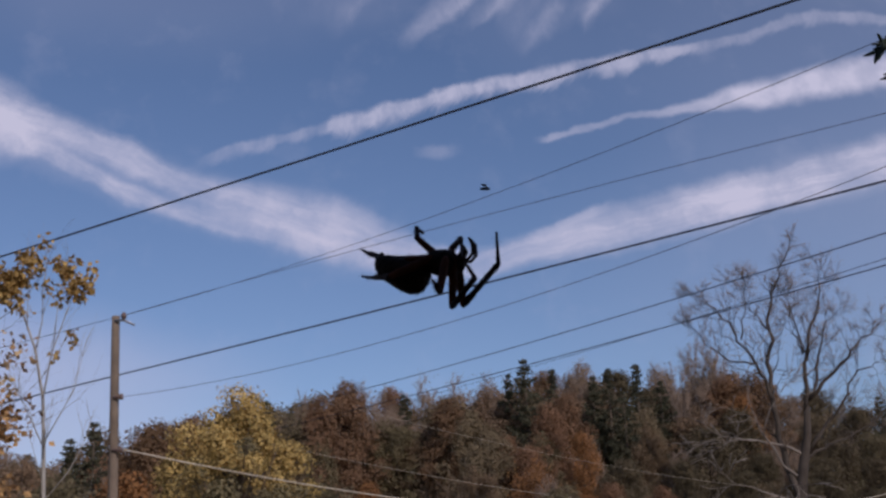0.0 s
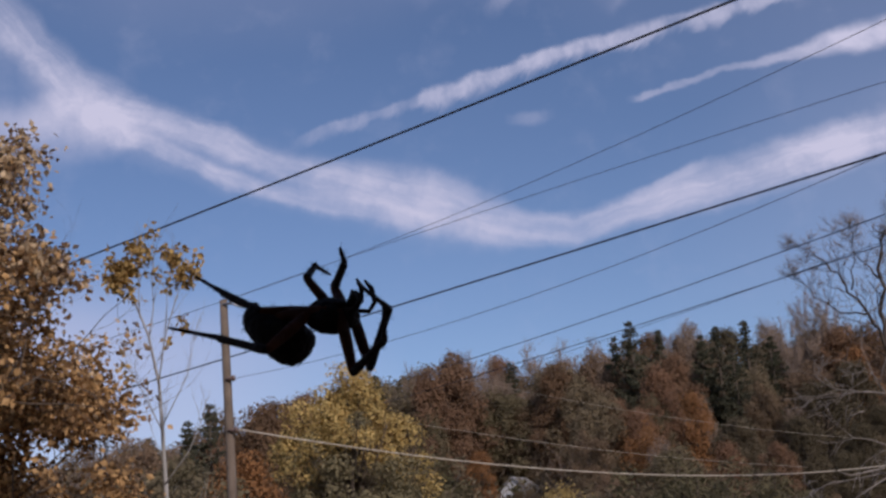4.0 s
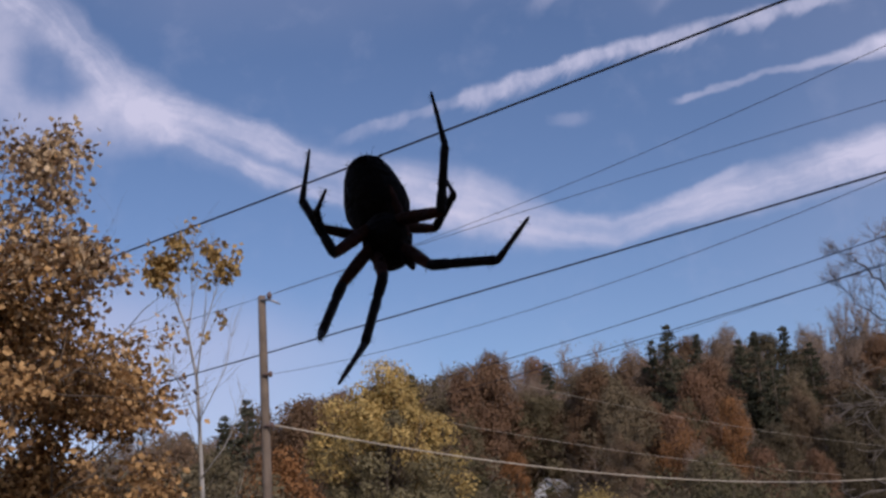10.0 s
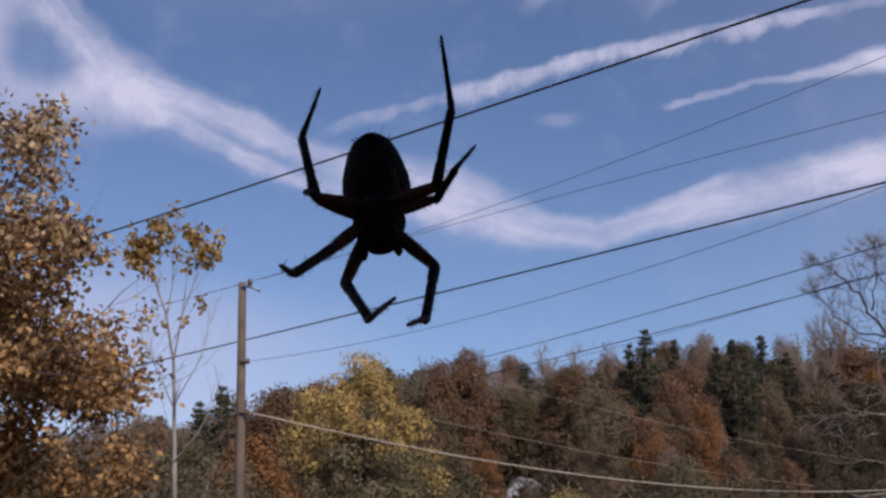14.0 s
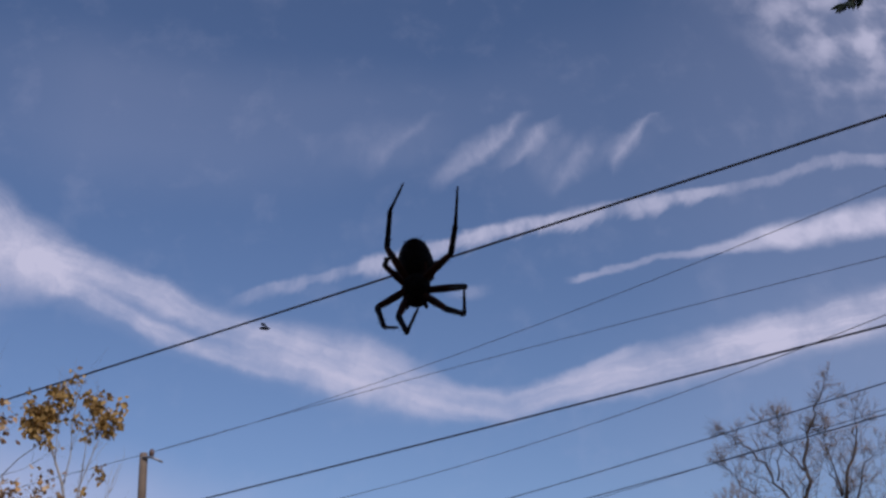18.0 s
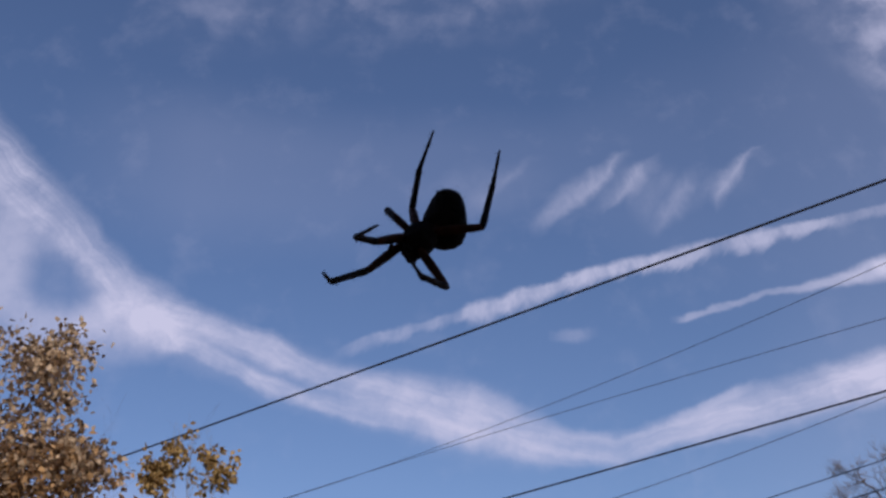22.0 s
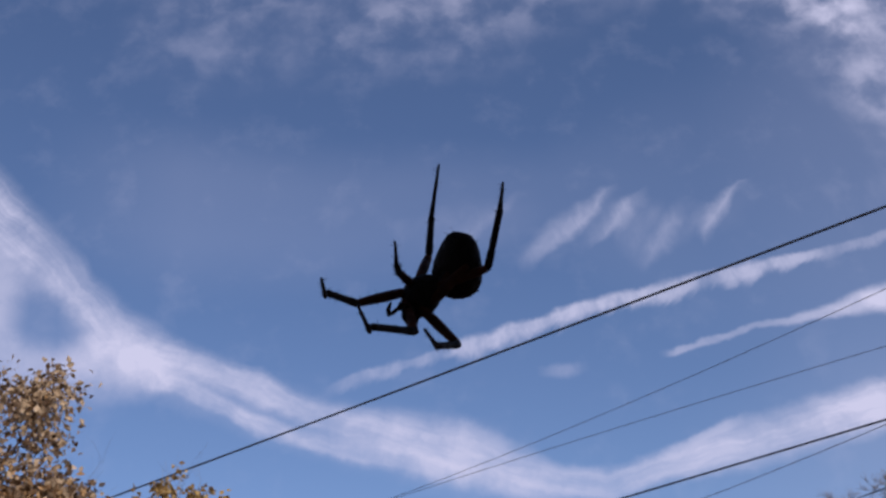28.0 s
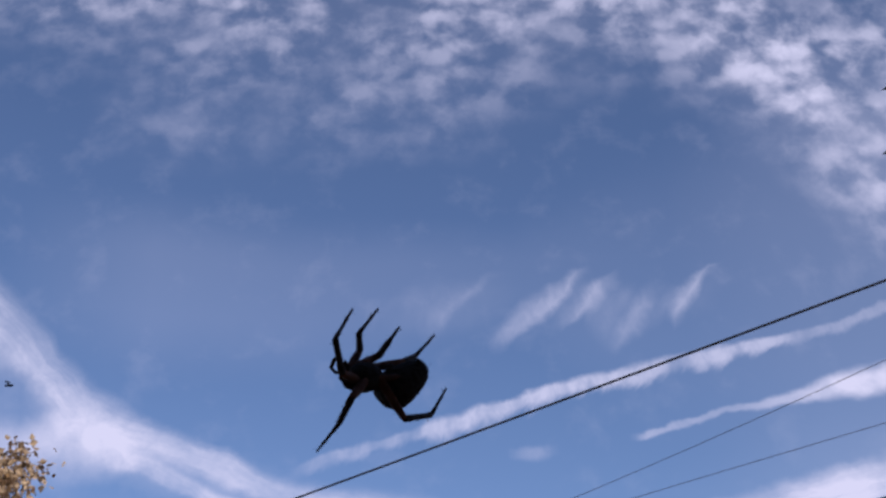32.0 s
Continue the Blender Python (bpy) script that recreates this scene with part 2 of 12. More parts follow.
# elsewhere round the dome, thin clouds of the same kind
around = wm("MULTIPLY", wstep(wnoise(coord, 3.0, 5.0, 0.6), 0.50, 0.75), wm("SUBTRACT", 1.0, wstep(sep.outputs[1], 0.25, 0.5)))
cover = wm("MAXIMUM", cover, wm("MULTIPLY", around, 0.5), clamp=True)

sky = wn.new("ShaderNodeTexSky")
sky.sky_type, sky.sun_disc = "NISHITA", False
sky.sun_elevation, sky.sun_rotation = radians(SUN_EL), radians(SUN_AZ)
sky.altitude, sky.air_density, sky.dust_density, sky.ozone_density = 300.0, 1.0, 0.6, 3.0
mix = wn.new("ShaderNodeMix")
mix.data_type = "RGBA"
wl.new(cover, mix.inputs[0])
wl.new(sky.outputs[0], mix.inputs[6])
mix.inputs[7].default_value = (6.7, 6.8, 7.9, 1.0)
bg = wn.new("ShaderNodeBackground")
bg.inputs[1].default_value = 0.11
wl.new(mix.outputs[2], bg.inputs[0])
wl.new(bg.outputs[0], wn.new("ShaderNodeOutputWorld").inputs[0])

sun = new("sun", bpy.data.lights.new("sun", "SUN"))
sun.data.energy, sun.data.angle, sun.data.color = 3.0, radians(0.6), (1.0, 0.93, 0.82)
az, el = radians(SUN_AZ), radians(SUN_EL)
sun.matrix_world = look((0, 0, 30), (-math.sin(az) * math.cos(el), -math.cos(az) * math.cos(el), 30 - math.sin(el)))
scene.view_settings.exposure = 0.0


# ---------------------------------------------------------------- materials
def material(name, color, dark=None, scale=8.0, rough=0.8, spec=0.3, bump=0.3, island=0.0, fine=60.0, metal=0.0, trans=0.0, alt=None):
    """A surface of two colours mixed by coarse and fine noise, with relief; island: how far single pieces differ in brightness."""
    m = bpy.data.materials.new(name)
    m.use_nodes = True
    n, l = m.node_tree.nodes, m.node_tree.links
    b = n["Principled BSDF"]
    b.inputs["Roughness"].default_value, b.inputs["Specular IOR Level"].default_value, b.inputs["Metallic"].default_value = rough, spec, metal
    tc = n.new("ShaderNodeTexCoord").outputs["Object"]
    a = n.new("ShaderNodeTexNoise")
    a.inputs["Scale"].default_value, a.inputs["Detail"].default_value = scale, 5.0
    l.new(tc, a.inputs["Vector"])
    c = n.new("ShaderNodeTexNoise")
    c.inputs["Scale"].default_value, c.inputs["Detail"].default_value = fine, 3.0
    l.new(tc, c.inputs["Vector"])
    mx = n.new("ShaderNodeMix")
    mx.data_type = "RGBA"
    dark = dark or tuple(v * 0.55 for v in color)
    mx.inputs[6].default_value, mx.inputs[7].default_value = (*dark, 1), (*color, 1)
    add = n.new("ShaderNodeMath")
    add.operation = "MULTIPLY_ADD"
    l.new(c.outputs[0], add.inputs[0])
    add.inputs[1].default_value = 0.5
    half = n.new("ShaderNodeMath")
    half.operation = "MULTIPLY_ADD"
    l.new(a.outputs[0], half.inputs[0])
    half.inputs[1].default_value, half.inputs[2].default_value = 1.6, -0.55
    l.new(half.outputs[0], add.inputs[2])
    src = add.outputs[0]
    if island:
        g = n.new("ShaderNodeNewGeometry")
        r = n.new("ShaderNodeMath")
        r.operation = "MULTIPLY_ADD"
        l.new(g.outputs["Random Per Island"], r.inputs[0])
        r.inputs[1].default_value, r.inputs[2].default_value = island, -island / 2
        s = n.new("ShaderNodeMath")
        s.operation, s.use_clamp = "ADD", True
        l.new(src, s.inputs[0])
        l.new(r.outputs[0], s.inputs[1])
        src = s.outputs[0]
    l.new(src, mx.inputs[0])
    hue = mx.outputs[2]
    if alt:
        own = n.new("ShaderNodeObjectInfo").outputs["Random"]
        am = n.new("ShaderNodeMix")
        am.data_type = "RGBA"
        l.new(own, am.inputs[0])
        l.new(hue, am.inputs[6])
        mul = n.new("ShaderNodeMix")
        mul.data_type, mul.blend_type = "RGBA", "MULTIPLY"
        mul.inputs[0].default_value = 1.0
        l.new(hue, mul.inputs[6])
        mul.inputs[7].default_value = (*alt, 1)
        l.new(mul.outputs[2], am.inputs[7])
        hue = am.outputs[2]
    l.new(hue, b.inputs["Base Color"])
    if trans:
        t = n.new("ShaderNodeBsdfTranslucent")
        l.new(hue, t.inputs[0])
        ms = n.new("ShaderNodeMixShader")
        ms.inputs[0].default_value = trans
        l.new(b.outputs[0], ms.inputs[1])
        l.new(t.outputs[0], ms.inputs[2])
        l.new(ms.outputs[0], n["Material Output"].inputs[0])
    if bump:
        bp = n.new("ShaderNodeBump")
        bp.inputs["Strength"].default_value, bp.inputs["Distance"].default_value = bump, 0.02
        l.new(c.outputs[0], bp.inputs["Height"])
        l.new(bp.outputs[0], b.inputs["Normal"])
    return m


M_BARK = material("bark", (0.19, 0.148, 0.108), (0.065, 0.049, 0.036), 3.0, 0.9, 0.2, 0.6)
# bark of the bare tree's trunk and limbs, with shade put into its colour
M_SHADED_BARK = material("shaded_bark", (0.105, 0.084, 0.066), (0.038, 0.030, 0.024), 3.0, 0.9, 0.2, 0.6)
M_PALE_BARK = material("pale_bark", (0.48, 0.45, 0.40), (0.20, 0.18, 0.15), 2.5, 0.85, 0.2, 0.4)
# the same tree's low branches, with front sunlight put into their colour
M_SUNLIT_BRANCH = material("sunlit_branch", (0.36, 0.31, 0.26), (0.16, 0.135, 0.11), 1.2, 0.9, 0.1, 0.0)
M_TWIG = material("grey_twig", (0.345, 0.258, 0.190), (0.17, 0.125, 0.092), 0.6, 0.9, 0.1, 0.0)
M_RUST_LEAF = material("rust_leaf", (0.74, 0.54, 0.31), (0.15, 0.088, 0.045), 0.9, 0.75, 0.25, 0.0, 1.5, 3.0, trans=0.28)
M_COPPER_LEAF = material("copper_leaf", (0.66, 0.40, 0.165), (0.16, 0.086, 0.036), 0.9, 0.75, 0.25, 0.0, 1.5, 3.0, trans=0.28)
M_GOLD_LEAF = material("gold_leaf", (0.64, 0.43, 0.15), (0.22, 0.13, 0.04), 1.5, 0.7, 0.25, 0.0, 1.1, 6.0, trans=0.25)
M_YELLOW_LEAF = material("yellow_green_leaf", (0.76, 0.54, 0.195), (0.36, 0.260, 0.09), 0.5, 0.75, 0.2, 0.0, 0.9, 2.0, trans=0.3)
M_BROWN_LEAF = material("brown_leaf", (0.40, 0.262, 0.160), (0.20, 0.130, 0.082), 0.3, 0.8, 0.15, 0.0, 0.45, 1.5, trans=0.3, alt=(0.62, 0.66, 0.62))
M_RUSSET_LEAF = material("russet_leaf", (0.37, 0.205, 0.115), (0.19, 0.108, 0.065), 0.3, 0.8, 0.15, 0.0, 0.45, 1.5, trans=0.3, alt=(0.72, 0.80, 0.78))
M_DARK_LEAF = material("dark_brown_leaf", (0.20, 0.150, 0.090), (0.095, 0.073, 0.045), 0.3, 0.8, 0.15, 0.0, 0.45, 1.5, trans=0.25, alt=(0.8, 0.85, 0.8))
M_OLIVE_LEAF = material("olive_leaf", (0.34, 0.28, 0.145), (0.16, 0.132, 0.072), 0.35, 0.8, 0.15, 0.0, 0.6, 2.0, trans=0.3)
M_BRUSH = material("brush_leaf", (0.35, 0.262, 0.158), (0.17, 0.128, 0.079), 0.5, 0.85, 0.15, 0.0, 0.5, 2.0, trans=0.28, alt=(0.68, 0.74, 0.66))
M_ORANGE_LEAF = material("orange_leaf", (0.46, 0.225, 0.085), (0.20, 0.100, 0.046), 0.4, 0.8, 0.15, 0.0, 0.55, 1.5, trans=0.3)
M_NEEDLE = material("dark_needle", (0.130, 0.118, 0.072), (0.052, 0.052, 0.033), 0.6, 0.7, 0.2, 0.0, 0.7, 3.0, trans=0.2, alt=(0.75, 0.82, 0.75))
M_EVERGREEN = material("evergreen_scale", (0.032, 0.046, 0.026), (0.014, 0.020, 0.012), 8.0, 0.6, 0.3, 0.0, 0.6, 60.0, trans=0.1)
M_SHRUB = material("shrub_leaf", (0.255, 0.210, 0.112), (0.142, 0.119, 0.064), 0.7, 0.85, 0.15, 0.0, 0.4, 3.0, trans=0.35, alt=(0.72, 0.76, 0.68))
M_DRY = material("dry_stem", (0.40, 0.335, 0.25), (0.20, 0.165, 0.125), 1.0, 0.9, 0.1, 0.0, 0.8)
M_GRASS = material("dry_field_grass", (0.36, 0.245, 0.150), (0.17, 0.112, 0.068), 0.4, 0.9, 0.1, 0.0, 0.8)
M_GROUND = material("dry_grass_ground", (0.20, 0.125, 0.070), (0.080, 0.055, 0.030), 0.12, 0.95, 0.1, 0.5, fine=2.2)
M_POLE = material("weathered_pole", (0.27, 0.205, 0.15), (0.11, 0.083, 0.06), 2.0, 0.85, 0.2, 0.7, fine=25.0)
M_WIRE = material("wire_black", (0.035, 0.035, 0.042), (0.02, 0.02, 0.025), 3.0, 0.6, 0.4, 0.0)
M_WIRE_GREY = material("wire_grey", (0.10, 0.10, 0.115), (0.06, 0.06, 0.07), 3.0, 0.6, 0.4, 0.0)
M_WIRE_PALE = material("wire_bare", (0.62, 0.54, 0.41), (0.38, 0.32, 0.24), 3.0, 0.5, 0.5, 0.0)
M_STEEL = material("galvanised_steel", (0.45, 0.45, 0.46), (0.25, 0.25, 0.26), 20.0, 0.45, 0.5, 0.2, metal=0.8)
M_CERAMIC = material("brown_ceramic", (0.20, 0.13, 0.10), (0.10, 0.06, 0.05), 20.0, 0.3, 0.5, 0.0)
M_WHITE = material("white_siding", (0.78, 0.78, 0.76), (0.55, 0.55, 0.52), 1.0, 0.6, 0.4, 0.2, fine=14.0)
M_ROOF = material("grey_shingle", (0.42, 0.41, 0.40), (0.22, 0.21, 0.20), 2.0, 0.8, 0.3, 0.3)
M_DARKGLASS = material("dark_window", (0.03, 0.035, 0.04), (0.015, 0.017, 0.02), 1.0, 0.1, 0.5, 0.0)
# surface of the unseen wall and eave that are added to block the sun
M_SHADE_WALL = material("shade_wall_boards", (0.30, 0.28, 0.25), (0.22, 0.20, 0.18), 1.0, 0.7, 0.3, 0.2)
M_SPIDER = material("spider_dark", (0.026, 0.017, 0.011), (0.007, 0.005, 0.004), 180.0, 0.7, 0.12, 0.35, fine=900.0)
M_LEG = material("spider_leg", (0.034, 0.018, 0.011), (0.008, 0.006, 0.005), 160.0, 0.7, 0.12, 0.25, fine=700.0)
M_FEMUR = material("spider_femur", (0.125, 0.038, 0.014), (0.016, 0.008, 0.006), 150.0, 0.65, 0.12, 0.25, fine=700.0)


# ---------------------------------------------------------------- mesh helpers
class Build:
    """Collects tubes and leaves as plain vertex and face lists."""

    def __init__(self):
        self.v, self.f = [], []

    def tube(self, pts, rad, n=6):
        base = len(self.v)
        last = len(pts) - 1
        for i, p in enumerate(pts):
            d = (Vector(pts[min(i + 1, last)]) - Vector(pts[max(i - 1, 0)])).normalized()
            a = d.cross(Vector((0.31, 0.87, 0.37))).normalized()
            b = d.cross(a)
            for k in range(n):
                w = 2 * PI * k / n
                q = Vector(p) + (a * math.cos(w) + b * math.sin(w)) * rad[i]
                self.v.append(q[:])
        for i in range(last):
            for k in range(n):
                k2 = (k + 1) % n
                self.f.append((base + i * n + k, base + i * n + k2, base + (i + 1) * n + k2, base + (i + 1) * n + k))
        self.f.append(tuple(base + last * n + k for k in range(n)))
        self.f.append(tuple(base + k for k in reversed(range(n))))

    def leaf(self, p, size, rnd, droop=0.0):
        """A small leaf of two facets, bent along its rib."""
        d = Vector((rnd.gauss(0, 1), rnd.gauss(0, 1), rnd.gauss(0, 1) - droop)).normalized()
        s = d.orthogonal().normalized()
        s = (s * math.cos(rnd.uniform(0, 6)) + d.cross(s) * math.sin(rnd.uniform(0, 6))).normalized()
        u = d.cross(s)
        p = Vector(p)
        w = size * rnd.uniform(0.28, 0.42)
        base = len(self.v)
        tip, mid = p + d * size, p + d * size * 0.45
        for q in (p, mid + s * w + u * w * 0.3, tip, mid - s * w + u * w * 0.3):
            self.v.append(q[:])
        self.f += [(base, base + 1, base + 2), (base, base + 2, base + 3)]

    def blade(self, a, b, w, rnd):
        """A thin twig or stem as a narrow three-sided spike."""
        a, b = Vector(a), Vector(b)
        d = (b - a).normalized()
        s = d.orthogonal().normalized()
        t = d.cross(s)
        base = len(self.v)
        for k in range(3):
            x = 2 * PI * k / 3
            self.v.append((a + (s * math.cos(x) + t * math.sin(x)) * w)[:])
        self.v.append(b[:])
        self.f += [(base, base + 1, base + 3), (base + 1, base + 2, base + 3), (base + 2, base, base + 3)]

    def box(self, x0, y0, z0, x1, y1, z1):
        b = len(self.v)
        self.v += [(x, y, z) for x in (x0, x1) for y in (y0, y1) for z in (z0, z1)]
        self.f += [tuple(b + i for i in q) for q in ((0, 1, 3, 2), (4, 6, 7, 5), (0, 4, 5, 1), (2, 3, 7, 6), (0, 2, 6, 4), (1, 5, 7, 3))]

    def mesh(self, name, mat, smooth=True):
        me = bpy.data.meshes.new(name)
        me.from_pydata(self.v, [], self.f)
        me.materials.append(mat)
        if smooth:
            me.polygons.foreach_set("use_smooth", [True] * len(me.polygons))
        me.update()
        return me


def piece(name, build, mat, parent=None, label="", smooth=True, kind=""):
    ob = new(name, build.mesh(name, mat, smooth))
    ob.parent = parent
    return tagged(ob, label, kind=kind)


# ---------------------------------------------------------------- ground
def rise(x, y):
    """Height of the land: level by the camera, then the wooded slope, higher to the right."""
    u = min(max(x / max(y, 20.0), -2.0), 2.0)
    amp = 3.0 + 10.0 / (1 + math.exp(-(u + 0.05) * 16)) - 4.5 / (1 + math.exp(-(u - 0.36) * 18))
    s = min(max((y - 36.0) / 80.0, 0.0), 1.6)
    z = amp * s ** 1.5
    if y > 118:
        far = min((y - 118) / 70.0, 1.0)
        z = amp * (82 / 80.0) ** 1.5 * (1 - far) + 17.0 * far
    return z + 0.25 * noise.noise((x * 0.11, y * 0.11, 0)) * min(1.0, max(0.0, (y - 6) / 20.0))


def make_ground():
    xs = np.concatenate([np.linspace(-2500, -90, 10)[:-1], np.linspace(-90, 90, 91), np.linspace(90, 2500, 10)[1:]])
    ys = np.concatenate([np.linspace(-400, -10, 6)[:-1], np.linspace(-10, 150, 101), np.linspace(150, 3000, 14)[1:]])
    g = Build()
    for y in ys:
        for x in xs:
            g.v.append((float(x), float(y), rise(float(x), float(y))))
    w = len(xs)
    for j in range(len(ys) - 1):
        for i in range(w - 1):
            g.f.append((j * w + i, j * w + i + 1, (j + 1) * w + i + 1, (j + 1) * w + i))
    tagged(piece("ground", g, M_GROUND), "dry brown autumn grass on rising ground", "ground", kind="structure")


make_ground()


def make_shade_wall():
    """An unseen wall and eave, added behind the camera to keep the sun off the spider."""
    g = Build()
    g.box(-4.0, -1.6, -0.1, 4.0, -1.4, 3.4)
    tagged(piece("shade_wall", g, M_SHADE_WALL, smooth=False), "plain unseen wall added to keep the sun off the spider", "wall", kind="structure")
    g = Build()
    g.box(-4.3, -1.75, 3.4, 4.3, -0.35, 3.52)
    tagged(piece("shade_eave", g, M_SHADE_WALL, smooth=False), "plain unseen eave added above the shading wall", "roof", kind="structure")


make_shade_wall()


# ---------------------------------------------------------------- trees
def grow(wood, tips, p, d, length, r, depth, rnd, spread=0.7, lift=0.15, kids=(3, 5), bend=0.18, shrink=0.62, least=0.0):
    """A branch with its side branches; the ends of the finest ones go into tips."""
    pts, rad = [Vector(p)], [r]
    d = Vector(d).normalized()
    n = 4 if depth > 1 else 3
    for i in range(n):
        d = (d + Vector((rnd.gauss(0, bend), rnd.gauss(0, bend), rnd.gauss(0, bend) + lift * 0.4))).normalized()
        pts.append(pts[-1] + d * length / n)
        rad.append(max(r * (1 - 0.62 * (i + 1) / n), least))
    wood.tube([q[:] for q in pts], rad, 7 if depth > 3 else 5 if depth > 1 else 3)
    if depth == 0:
        tips += [(pts[-1], d), (pts[1], d), (pts[2], d)]
        return
    for k in range(rnd.randint(*kids)):
        f = rnd.uniform(0.35, 1.0)
        i = min(int(f * n), n - 1)
        q = pts[i].lerp(pts[i + 1], f * n - i)
        side = d.orthogonal().normalized()
        side.rotate(Matrix.Rotation(rnd.uniform(0, 2 * PI), 3, d))
        e = (d * rnd.uniform(0.5, 1.0) + side * spread * rnd.uniform(0.7, 1.3) + Vector((0, 0, lift))).normalized()
        grow(wood, tips, q, e, length * shrink * rnd.uniform(0.75, 1.15), rad[i] * 0.6, depth - 1, rnd, spread, lift, kids, bend, shrink, least)
    e = (d + Vector((rnd.gauss(0, 0.2), rnd.gauss(0, 0.2), lift))).normalized()
    grow(wood, tips, pts[-1], e, length * shrink, rad[-1], depth - 1, rnd, spread, lift, kids, bend, shrink, least)


def tree_thing(name, label, category, group=""):
    return tagged(new(name), label, category, group)


def broadleaf(name, label, seed, height, bark, leaf_mat, leaves, leaf_size, cluster, depth=3, spread=0.8, group="", trunk_part=0.30, lift=0.15, bare_twigs=0, kids=(3, 5), keep=None, r=None, crest=None, low_mat=None, split=0.0, lobes=()):
    """A broadleaved tree: trunk with limbs, twigs and a loose crown of separate leaves."""
    rnd = random.Random(seed)
    t = tree_thing(name, label, "tree", group)
    wood, tips = Build(), []
    r = r or height * 0.016
    h0 = height * trunk_part
    lean = Vector((rnd.gauss(0, 0.03), rnd.gauss(0, 0.03), 1))
    wood.tube([(0, 0, -0.5), (0, 0, 0), (lean * h0 * 0.5)[:], (lean * h0)[:]], [r * 1.5, r * 1.25, r, r * 0.9], 9)
    top = lean * h0
    for k in range(rnd.randint(4, 5)):
        a = 2 * PI * (k + rnd.random() * 0.6) / 4.5
        grow(wood, tips, (top - Vector((0, 0, rnd.uniform(0, h0 * 0.3))))[:], (math.cos(a) * spread, math.sin(a) * spread, 1.0), height * 0.36, r * 0.55, depth, rnd, spread, lift, kids)
    grow(wood, tips, top[:], (0, 0, 1), height * 0.42, r * 0.8, depth, rnd, spread, lift, kids)
    zmax = max(q.z for q, _ in tips)
    k = height / zmax
    wood.v = [(x * k, y * k, z * k if z > 0 else z) for x, y, z in wood.v]
    tips = [(q * k, d) for q, d in tips]
    loose = []
    for a, b in lobes:
        a, b = Vector(a), Vector(b)
        wood.tube([a[:], (a.lerp(b, 0.5) + Vector((0, 0, 0.15)))[:], b[:]], [0.035, 0.026, 0.012], 6)
        grow(wood, loose, b[:], (b - a)[:], 0.75, 0.012, 1, rnd, 0.9, 0.1, (2, 3))
    piece("trunk", wood, bark, t)
    if bare_twigs:
        tw = Build()
        for q, d in tips:
            for j in range(bare_twigs):
                e = (d + Vector((rnd.gauss(0, 0.5), rnd.gauss(0, 0.5), rnd.gauss(0.1, 0.45)))).normalized()
                tw.blade(q[:], (q + e * height * rnd.uniform(0.03, 0.08))[:], height * 0.0009, rnd)
        piece("twiggage", tw, M_TWIG, t, "thin bare grey twigs", kind="stuff")
    if leaves:
        cr, under = Build(), Build()
        pool = [q for q in tips if keep is None or keep(q[0])]
        if crest:
            pool = pool + [q for q in pool if q[0].z > crest] * 2
        pool = pool + loose
        for j in range(leaves):
            q, d = pool[rnd.randrange(len(pool))]
            o = Vector((rnd.gauss(0, cluster), rnd.gauss(0, cluster), rnd.gauss(0, cluster * 0.8)))
            g = under if low_mat and q.z < split + rnd.gauss(0, 0.6) else cr
            g.leaf((q + o)[:], leaf_size * rnd.uniform(0.6, 1.3), rnd, 0.3)
        piece("crown", cr, leaf_mat, t, kind="stuff", smooth=False)
        if low_mat:
            piece("lower_crown", under, low_mat, t, "rust-orange lower leaves", kind="stuff", smooth=False)
    return t


def leaf_sheet(g, at_points, facing, sizes, rng, slim=0.36):
    """Many small bent leaves at once: each faces about the way that is given for it."""
    n = facing + rng.normal(0, 0.42, facing.shape)
    n /= np.linalg.norm(n, axis=1)[:, None]
    t = np.cross(n, rng.normal(0, 1, n.shape))
    t /= np.linalg.norm(t, axis=1)[:, None]
    b = np.cross(n, t)
    k = sizes[:, None]
    quad = np.stack([at_points - t * k * 0.5, at_points + b * k * slim + n * k * 0.12, at_points + t * k * 0.5, at_points - b * k * slim + n * k * 0.12], 1)
    base = len(g.v) + 4 * np.arange(len(sizes))
    g.v.extend(map(tuple, quad.reshape(-1, 3).tolist()))
    tri = np.stack([np.stack([base, base + 1, base + 2], 1), np.stack([base, base + 2, base + 3], 1)], 1)
    g.f.extend(map(tuple, tri.reshape(-1, 3).tolist()))


